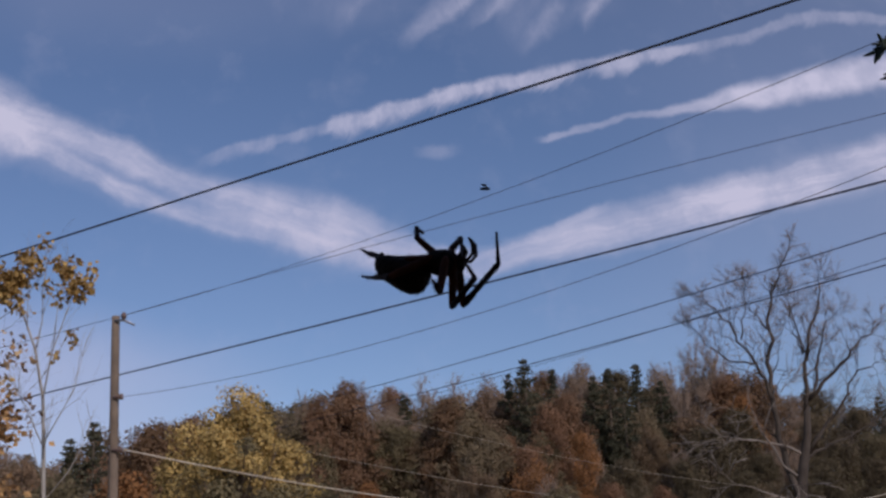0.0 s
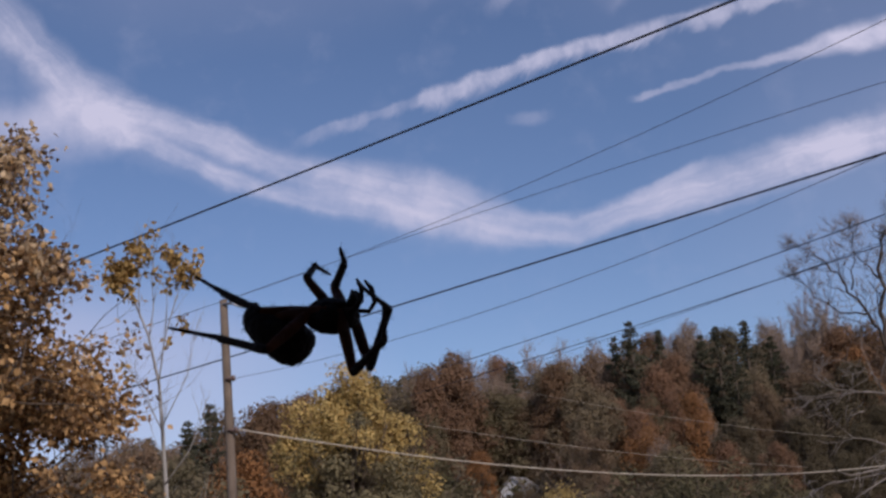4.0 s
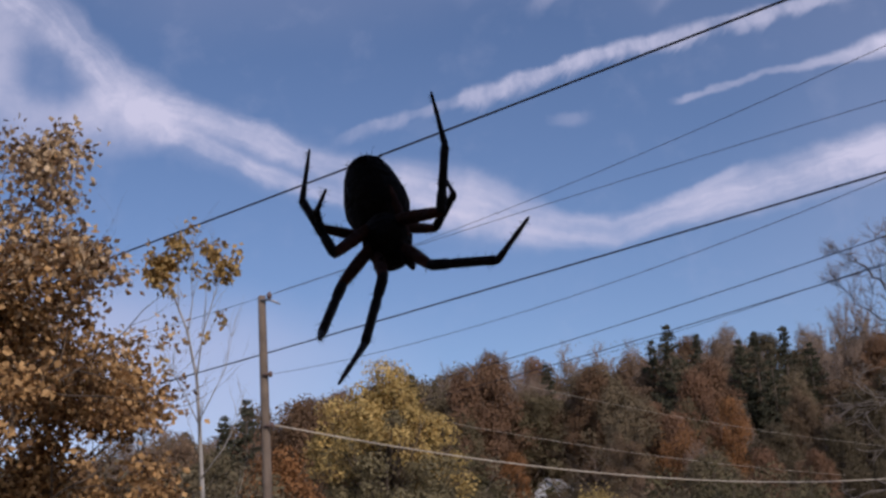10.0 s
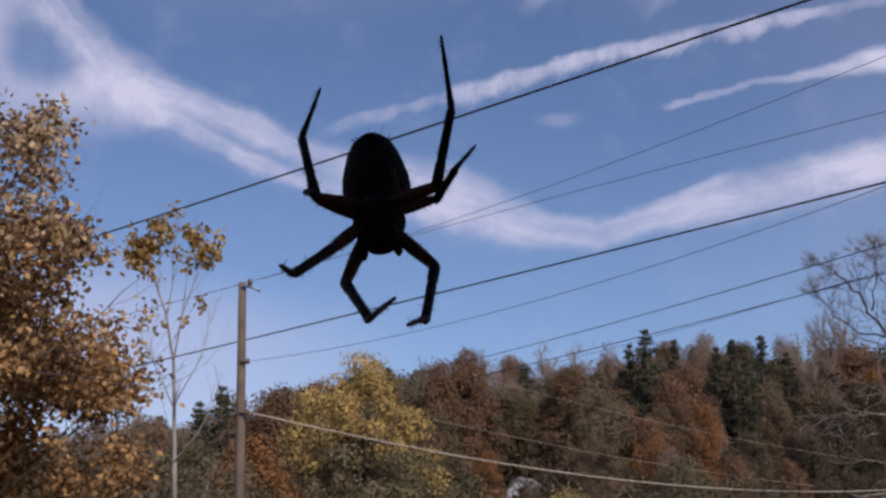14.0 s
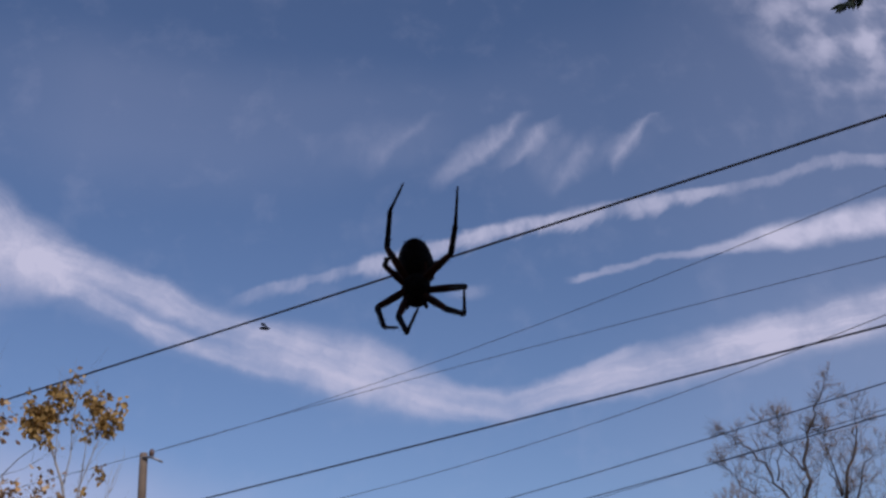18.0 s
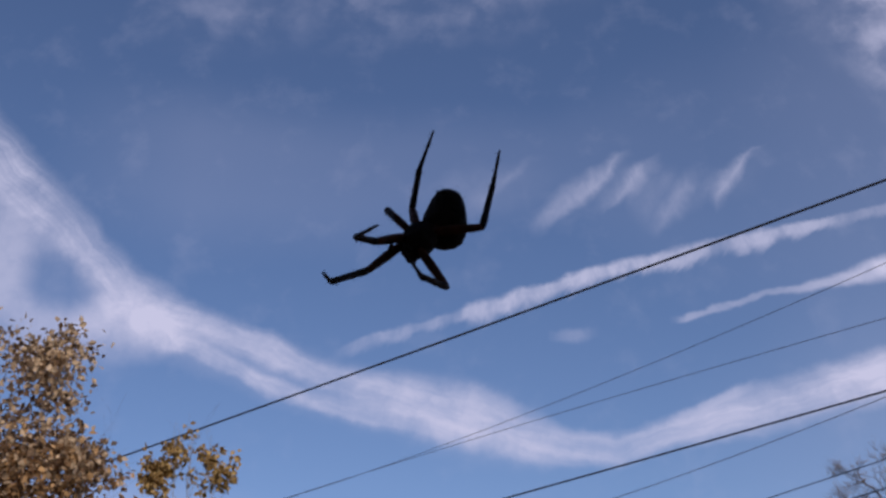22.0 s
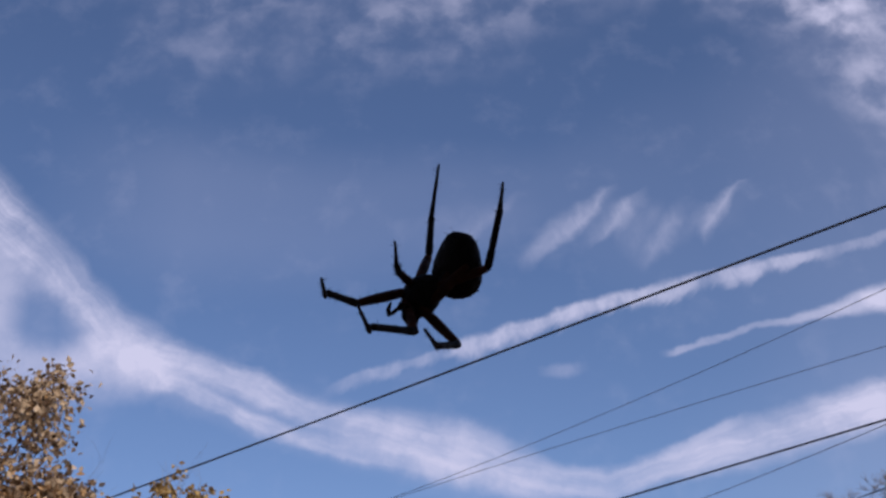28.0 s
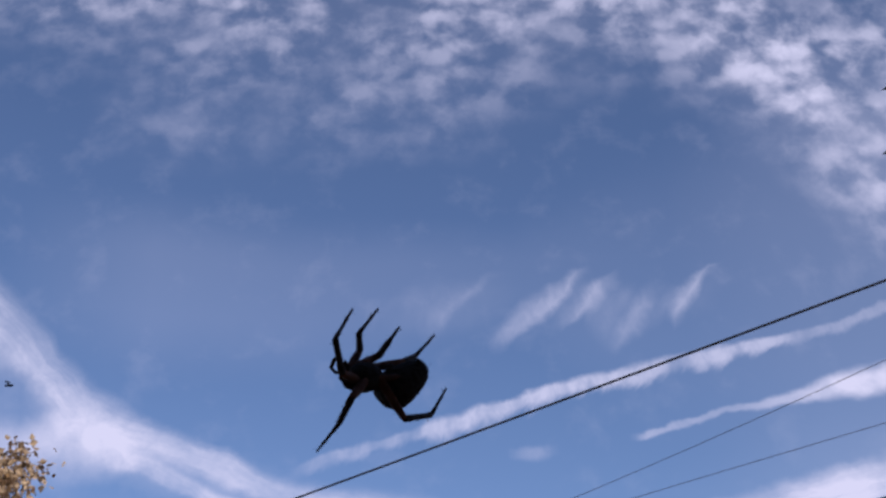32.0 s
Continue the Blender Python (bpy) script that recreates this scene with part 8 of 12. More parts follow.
    walk(leg_parts["A3", "tarsus"], [(0, pose(.00336, .00188, -.00126, 0, -6, -177)), (0.5, pose(0.00335, 0.00183, -0.00175, 0, -6, -177.1)), (.75, pose(.00352, .00319, -.00374, 0, 7, -143)),
        (1, pose(0.00363, 0.00479, -0.00576, 8.1, 17.9, -105.8)), (1.25, pose(.00352, .00319, -.00374, 0, 7, -143)), (1.5, pose(0.00343, 0.00086, -0.00211, 0.1, -6.1, -177.7)),
        (2, pose(0.00357, 0.00015, -0.00233, 0.1, -6.2, -178.2)), (2.5, pose(0.00342, 0.00103, -0.00192, 0, -6, -177.3)), (3.17, pose(.00336, .00188, -.00126, 0, -6, -177)), (5, pose(.00336, .00188, -.00126, 0, -6, -177)), (5.25, pose(.00255, .00223, -.0038, 0, 5, -145)),
        (5.5, pose(0.00248, 0.00224, -0.00402, 6, 14.8, -112.1)), (6, pose(0.00193, 0.0023, -0.00466, 8.9, 18.2, -102.4)), (6.25, pose(.0015, .00249, -.0043, 5, 20, -113)),
        (6.5, pose(.00184, .00241, -.00391, 1, 21, -123)), (6.75, pose(.00054, .00286, -.00376, 3, 18, -119)), (7, pose(-.00085, .00287, -.00355, 4, 16, -115)),
        (7.5, pose(-.00094, .00303, -.00324, 3, 18, -119)), (8, pose(-.00098, .00289, -.0034, 4, 13, -116)), (8.25, pose(.00132, .0011, -.00348, -1, 4, -147)),
        (8.5, pose(.00336, .00188, -.00126, -1, -6, -177)), (9.5, pose(.00336, .00188, -.00126, -1, -6, -177)), (9.75, pose(.00256, .0056, -.00713, 8, 44, -154)),
        (10, pose(.00188, .00819, -.01075, 98, 67, -54)), (10.25, pose(.00352, .00805, -.01259, 110, 69, -41)), (10.5, pose(.00528, .00721, -.01393, 124, 70, -26)),
        (10.75, pose(.00618, .00709, -.01271, 125, 62, -24)), (11, pose(.00695, .00689, -.01109, 126, 53, -23)), (11.5, pose(.00735, .00724, -.01058, 129, 51, -20)),
        (11.75, pose(.00669, .00849, -.0118, 129, 54, -20)), (12, pose(.0058, .00971, -.01256, 130, 58, -19)), (12.5, pose(.0051, .00957, -.01206, 137, 59, -11)),
        (13, pose(.00413, .00957, -.01011, 131, 57, -17)), (13.25, pose(.00539, .00837, -.01221, 126, 54, -24)), (13.5, pose(.00673, .00641, -.01375, 121, 50, -30)),
        (14.17, pose(.00564, .00938, -.0127, 127, 54, -22)), (14.83, pose(.0044, .01193, -.011, 135, 57, -13)), (15.5, pose(.00309, .01393, -.00876, 144, 60, -2)),
        (15.75, pose(.00353, .01063, -.01088, 139, 58, -8)), (16, pose(.00368, .00666, -.01185, 135, 57, -12)), (16.25, pose(.0054, .00619, -.01303, 139, 55, -8)),
        (16.5, pose(.00725, .00537, -.01372, 141, 53, -5)), (17, pose(.00487, .00627, -.01382, 127, 58, -22)), (17.25, pose(.00439, .00713, -.01263, 127, 55, -23)),
        (17.5, pose(.00397, .00774, -.01121, 126, 53, -23)), (18, pose(.00177, .00649, -.01125, 118, 57, -33)), (18.25, pose(.00161, .0082, -.01435, 110, 73, -42)),
        (18.5, pose(.00179, .0083, -.01358, 26, 85, -127)), (18.75, pose(.00203, .00885, -.01434, 84, 56, -67)), (19, pose(.00241, .00731, -.0109, 87, 25, -63)),
        (19.25, pose(.00208, .00557, -.00856, 93, 30, -51)), (19.5, pose(.00207, .00281, -.00466, 99, 33, -39)), (19.75, pose(.00261, .00368, -.00466, 96, 37, -44)),
        (20, pose(.00332, .00432, -.00467, 93, 40, -49)), (20.25, pose(.00275, .00412, -.00603, 93, 40, -49)), (20.5, pose(0.00306, 0.00429, -0.0068, 92.9, 38.7, -49.1)),
        (20.75, pose(.00259, .00361, -.00943, 91, 39, -53)), (21, pose(0.00284, 0.00454, -0.0087, 89.1, 38, -55.8)), (21.5, pose(0.00445, 0.00295, -0.00959, 94.9, 31.9, -45.3)),
        (21.75, pose(.00369, .00306, -.00912, 93, 34, -48)), (22, pose(0.00448, 0.00429, -0.00727, 91.1, 36.4, -51.8)), (22.5, pose(0.00362, 0.00406, -0.00748, 86.7, 33.2, -59.5)),
        (22.75, pose(.00323, .00325, -.0093, 88, 35, -57)), (23, pose(0.00451, 0.00323, -0.01082, 88.8, 35.7, -55.3)), (23.5, pose(0.00539, 0.00263, -0.01051, 92.9, 30.1, -49.1)),
        (24, pose(0.00542, 0.00429, -0.01054, 90.9, 38.7, -52.2)), (24.5, pose(0.00706, 0.00367, -0.00982, 92.1, 32.3, -48.8)), (25, pose(0.00614, 0.00447, -0.01066, 92.9, 32.6, -48.1)),
        (25.5, pose(0.00601, 0.0044, -0.01115, 94.1, 28.5, -47.8)), (26, pose(0.00575, 0.00387, -0.01079, 91.2, 32.9, -52.5)), (26.25, pose(.00607, .00284, -.0124, 82, 33, -68)),
        (26.5, pose(0.00731, 0.00379, -0.01178, 73.8, 30.4, -84.4)), (26.83, pose(.00665, .00152, -.01394, 73, 41, -86)), (27.17, pose(.00635, .00086, -.01442, 70, 51, -90)),
        (27.5, pose(.00601, .00017, -.01478, 66, 60, -95)), (27.83, pose(.00564, -.00052, -.01502, 57, 70, -105)), (28.17, pose(.00524, -.00122, -.01513, 34, 78, -128)),
        (28.5, pose(.00482, -.0019, -.01512, -19, 80, 178)), (28.75, pose(.00329, .003, -.01578, -70, 70, 125)), (29, pose(.00165, .00749, -.014, -83, 55, 111)),
        (29.25, pose(-.00104, .00985, -.01308, -119, 70, 71)), (29.5, pose(-.00167, .00986, -.00869, -178, 66, 8)), (29.75, pose(-.00428, .01051, -.00743, -125, 72, 64)),
        (30, pose(-.00638, .01073, -.00504, -85, 61, 108)), (30.25, pose(-.0084, .01081, -.0055, -76, 61, 118)), (30.5, pose(-.00952, .01013, -.00574, -66, 61, 129)),
        (30.75, pose(-.00897, .00584, -.00899, -40, 70, 157)), (31, pose(-.00675, .00099, -.01062, 2, 71, -158)), (31.25, pose(-.00392, -.00043, -.01171, 83, 63, -72)),
        (31.5, pose(-.00045, -.0012, -.0111, 102, 36, -49)), (31.75, pose(.00189, -.00029, -.00716, 55, 31, -125)), (32, pose(.00336, .00188, -.00126, 43, -6, -177))])
    walk(leg_parts["A4", "femur"], [(0, pose(.001, .002, -.0008, 0, -25, 147)), (.25, pose(.001, .002, -.0008, 3, -37, 142)), (0.5, pose(0.001, 0.002, -0.0008, 14.2, -45.8, 126.6)),
        (.75, pose(.001, .002, -.0008, 8, -35, 134)), (1, pose(0.001, 0.002, -0.0008, 10.2, -16.9, 129.2)), (1.25, pose(.001, .002, -.0008, 13, -27, 122)),
        (1.5, pose(0.001, 0.002, -0.0008, 21.5, -26.7, 103.8)), (1.75, pose(.001, .002, -.0008, 16, -41, 115)), (2, pose(0.001, 0.002, -0.0008, 22.4, -44.3, 106.6)),
        (2.25, pose(.001, .002, -.0008, 27, -46, 101)), (2.5, pose(0.001, 0.002, -0.0008, 41.3, -35.2, 78.6)), (3.5, pose(.001, .002, -.0008, 25, -37, 105)),
        (4.5, pose(.001, .002, -.0008, 14, -32, 124)), (4.75, pose(.001, .002, -.0008, 19, -24, 114)), (5, pose(.001, .002, -.0008, 22, -16, 105)),
        (5.5, pose(0.001, 0.002, -0.0008, 23.9, -21.6, 100.5)), (6, pose(0.001, 0.002, -0.0008, 18.6, -15.7, 115.3)), (6.25, pose(.001, .002, -.0008, 18, -29, 117)),
        (6.5, pose(.001, .002, -.0008, 22, -41, 112)), (7, pose(.001, .002, -.0008, 12, -44, 126)), (7.5, pose(.001, .002, -.0008, 15, -46, 121)),
        (8, pose(.001, .002, -.0008, 12, -49, 126)), (8.25, pose(.001, .002, -.0008, 19, -33, 115)), (8.5, pose(.001, .002, -.0008, 22, -18, 108)),
        (8.75, pose(.001, .002, -.0008, 25, -3, 94)), (9, pose(.001, .002, -.0008, 24, 12, 80)), (9.5, pose(.001, .002, -.0008, 20, 18, 65)),
        (9.75, pose(.001, .002, -.0008, 16, 28, 54)), (10, pose(.001, .002, -.0008, 9, 37, 42)), (10.5, pose(.001, .002, -.0008, 7, 39, 38)),
        (11, pose(.001, .002, -.0008, 10, 35, 44)), (12.75, pose(.001, .002, -.0008, 5, 33, 35)), (13.5, pose(.001, .002, -.0008, 4, 41, 34)),
        (13.83, pose(.001, .002, -.0008, 16, 49, 50)), (14.17, pose(.001, .002, -.0008, 34, 54, 72)), (14.5, pose(.001, .002, -.0008, 54, 55, 98)),
        (14.83, pose(.001, .002, -.0008, 72, 50, 120)), (15.17, pose(.001, .002, -.0008, 85, 42, 138)), (15.5, pose(.001, .002, -.0008, 93, 32, 151)),
        (16, pose(.001, .002, -.0008, 97, 25, 158)), (16.5, pose(.001, .002, -.0008, 96, 31, 158)), (16.75, pose(.001, .002, -.0008, 95, 21, 156)),
        (17, pose(.001, .002, -.0008, 95, 10, 154)), (17.5, pose(.001, .002, -.0008, 94, 2, 148)), (18, pose(.001, .002, -.0008, 95, 10, 151)),
        (18.25, pose(.001, .002, -.0008, 93, -23, 162)), (18.5, pose(.001, .002, -.0008, 80, -55, -178)), (18.75, pose(.001, .002, -.0008, 91, -43, 168)),
        (19, pose(.001, .002, -.0008, 97, -30, 158)), (19.5, pose(.001, .002, -.0008, 94, -36, 164)), (20, pose(.001, .002, -.0008, 99, -49, 155)),
        (20.5, pose(0.001, 0.002, -0.0008, -72.3, -140.6, -38)), (21, pose(0.001, 0.002, -0.0008, -65.7, -142.1, -48.9)), (21.5, pose(0.001, 0.002, -0.0008, -71.6, -153.1, -37.6)),
        (22, pose(0.001, 0.002, -0.0008, -69.2, -154.4, -44.7)), (22.5, pose(0.001, 0.002, -0.0008, -71.2, -158.6, -39)), (23, pose(0.001, 0.002, -0.0008, -68.3, -150, -46.6)),
        (23.5, pose(0.001, 0.002, -0.0008, 108.2, -14.8, 141)), (24, pose(0.001, 0.002, -0.0008, -70.2, -151.1, -38.8)), (24.5, pose(0.001, 0.002, -0.0008, -73.1, -159.4, -35.3)),
        (25, pose(0.001, 0.002, -0.0008, 108.7, -18.2, 139.6)), (25.5, pose(0.001, 0.002, -0.0008, 107.9, -10.6, 138.7)), (26, pose(0.001, 0.002, -0.0008, 107.7, -17.8, 142.5)),
        (26.25, pose(.001, .002, -.0008, 107, -31, 146)), (26.5, pose(0.001, 0.002, -0.0008, -65.7, -134.6, -44.5)), (28.17, pose(.001, .002, -.0008, 106, -32, 148)),
        (28.5, pose(.001, .002, -.0008, 105, -29, 149)), (28.75, pose(.001, .002, -.0008, 94, -41, 168)), (29, pose(.001, .002, -.0008, 76, -48, -166)),
        (29.25, pose(.001, .002, -.0008, 88, -39, 177)), (29.5, pose(.001, .002, -.0008, 95, -28, 164)), (29.75, pose(.001, .002, -.0008, 102, -36, 152)),
        (30, pose(.001, .002, -.0008, 111, -43, 137)), (30.5, pose(.001, .002, -.0008, 108, -36, 141)), (30.75, pose(.001, .002, -.0008, 101, -8, 158)),
        (31, pose(.001, .002, -.0008, 103, 21, 173)), (31.25, pose(0.001, 0.002, -0.0008, -76.3, 158.5, -4.7)), (31.5, pose(.001, .002, -.0008, 103, 14, 173)), (31.75, pose(.001, .002, -.0008, 103, 4, 169)),
        (32, pose(.001, .002, -.0008, 103, -5, 164))])
    walk(leg_parts["A4", "tibia"], [(0, pose(-.0069, .0071, .00364, 0, 3, -118)), (.25, pose(-.00551, .00709, .00551, -1, 6, -131)), (0.5, pose(-0.00332, 0.00782, 0.00666, -3, 9.9, -143.8)),
        (.75, pose(-.00489, .00814, .00519, -2, 12, -138)), (1, pose(-0.00529, 0.00971, 0.00222, 0, 13.8, -131.9)), (1.25, pose(-.00388, .00989, .00389, -3, 13, -144)),
        (1.5, pose(-0.00122, 0.01102, 0.00388, -5, 10.6, -154.8)), (1.75, pose(-.0023, .00915, .00599, -9, 16, -169)), (2, pose(-0.00112, 0.00913, 0.00647, -12.8, 20.1, 178.6)),
        (2.25, pose(-.00039, .00909, .00668, -11, 20, -176)), (2.5, pose(0.00268, 0.01033, 0.0052, -7.9, 19.9, -168.7)), (3.5, pose(-.00116, .01001, .00546, -6, 15, -163)),
        (4.5, pose(-.004, .00931, .00464, -5, 9, -157)), (4.75, pose(-.0029, .01065, .00346, -5, 7, -153)), (5, pose(-.00164, .01163, .0021, -4, 6, -149)),
        (5.5, pose(-0.00077, 0.01151, 0.00303, -4, 4.4, -144.1)), (5.75, pose(-.00274, .01109, .0026, -3, 10, -138)), (6, pose(-0.00327, 0.01105, 0.00201, -1, 15.8, -131.1)),
        (6.25, pose(-.00315, .01011, .00422, -4, 22, -140)), (6.5, pose(-.00186, .00926, .00608, -8, 27, -150)), (7, pose(-.00339, .00801, .00646, -7, 28, -147)),
        (7.5, pose(-.00272, .00817, .0067, -9, 29, -151)), (8, pose(-.00304, .00758, .00699, -8, 20, -147)), (8.25, pose(-.00268, .00987, .00492, -12, 11, -165)),
        (8.5, pose(-.00199, .01146, .00233, -14, 0, 178)), (8.75, pose(.00033, .01237, -.00029, -14, -2, 177)), (9, pose(.00273, .01202, -.00297, -14, -3, 177)),
        (9.5, pose(.00524, .01096, -.00393, -14, 4, 177)), (9.75, pose(.00637, .00949, -.00562, -14, -2, 172)), (10, pose(.00719, .00758, -.00703, -14, -9, 167)),
        (10.5, pose(.00739, .007, -.00731, -13, -11, 163)), (11, pose(.00717, .00791, -.00673, -14, -11, 167)), (11.5, pose(.00784, .00746, -.00641, -14, -11, 167)),
        (12, pose(.00809, .00724, -.00631, -14, -11, 168)), (13, pose(.0081, .00692, -.0066, -14, -11, 167)), (13.5, pose(.00758, .00636, -.00757, -14, -11, 168)),
        (13.83, pose(.00535, .00725, -.00866, -14, -10, 171)), (14.17, pose(.00284, .00779, -.00924, -15, -8, 173)), (14.5, pose(.00021, .00797, -.00928, -15, -6, 175)),
        (14.83, pose(-.00237, .00776, -.00878, -15, -5, 178)), (15.17, pose(-.00473, .00718, -.00777, -15, -3, 180)), (15.5, pose(-.00672, .00627, -.0063, -15, -1, -178)),
        (16, pose(-.00775, .00545, -.00525, -15, 0, -179)), (16.5, pose(-.00725, .00538, -.00615, -16, -8, -176)), (16.75, pose(-.00788, .00598, -.00446, -16, -3, -175)),
        (17, pose(-.00822, .00645, -.00264, -16, 1, -175)), (17.5, pose(-.00784, .00747, -.0011, -16, 2, -174)), (18, pose(-.00798, .00693, -.0026, -16, -1, -175)),
        (18.25, pose(-.0081, .0049, .00332, -17, 11, 169)), (18.5, pose(-.00492, .00183, .00775, -22, 22, 151)), (18.75, pose(-.00638, .00363, .00635, -29, 41, 138)),
        (19, pose(-.00734, .00531, .00446, -48, 57, 114)), (19.25, pose(-.00724, .00485, .00487, -38, 70, 125)), (19.5, pose(-.00712, .00438, .00525, -3, 80, 161)),
        (20, pose(-.00526, .00486, .00699, -4, 80, 160)), (20.5, pose(-0.00534, 0.00695, 0.00579, -155.5, 104.8, 8.6)), (21, pose(-0.00439, 0.00818, 0.00559, 31.1, 71.3, -164.9)),
        (21.5, pose(-0.00636, 0.00765, 0.0039, 63.5, 72.2, -130.5)), (22, pose(-0.00567, 0.0086, 0.00369, 65.4, 69.2, -128.6)), (22.5, pose(-0.00652, 0.0081, 0.00299, 68, 68.4, -125.1)),
        (23, pose(-0.0052, 0.00854, 0.00439, 36.5, 57.8, -160.4)), (23.5, pose(-0.00682, 0.00833, 0.00185, 53.2, 56.4, -141)), (24, pose(-0.0061, 0.0077, 0.00422, 41.7, 59.6, -154.2)),
        (24.5, pose(-0.00694, 0.00763, 0.00286, 69.8, 63.8, -123.2)), (25, pose(-0.00652, 0.00841, 0.00245, 63, 62.4, -130.9)), (25.5, pose(-0.00668, 0.00874, 0.00112, 72.6, 61.7, -119.4)),
        (26, pose(-0.00685, 0.00803, 0.00239, 70.1, 63.8, -122)), (26.25, pose(-.00642, .007, .0045, 48, 60, -147)), (26.5, pose(-0.00421, 0.00711, 0.00661, 32.3, 51.6, -165.9)),
        (27.5, pose(-.00593, .00662, .00543, 45, 66, -152)), (28.5, pose(-.00678, .0067, .00425, 80, 76, -114)), (28.75, pose(-.00671, .00362, .00599, -65, 82, 100)),
        (29, pose(-.00575, .00035, .00694, -81, 62, 83)), (29.25, pose(-.00709, .00247, .00572, -45, 55, 125)), (29.5, pose(-.00784, .00455, .00404, -27, 40, 149)),
        (29.75, pose(-.0064, .00601, .0053, -37, 40, 134)), (30, pose(-.00456, .00727, .00624, -46, 38, 119)), (30.25, pose(-.0051, .00728, .00576, -33, 36, 141)),
        (30.5, pose(-.00562, .00727, .00525, -22, 31, 161)), (30.75, pose(-.00858, .00579, .00061, -22, 26, 160)), (31, pose(-.00867, .00316, -.00446, -23, 21, 159)),
        (31.25, pose(-0.00865, 0.00279, -0.00461, -19.2, -52.5, 141.8)), (31.5, pose(-.00903, .00315, -.00331, -21, -32, 142)), (31.75, pose(-.00917, .00403, -.00161, -19, -25, 138)),
        (32, pose(-.00896, .00484, .0001, -18, -18, 134))])
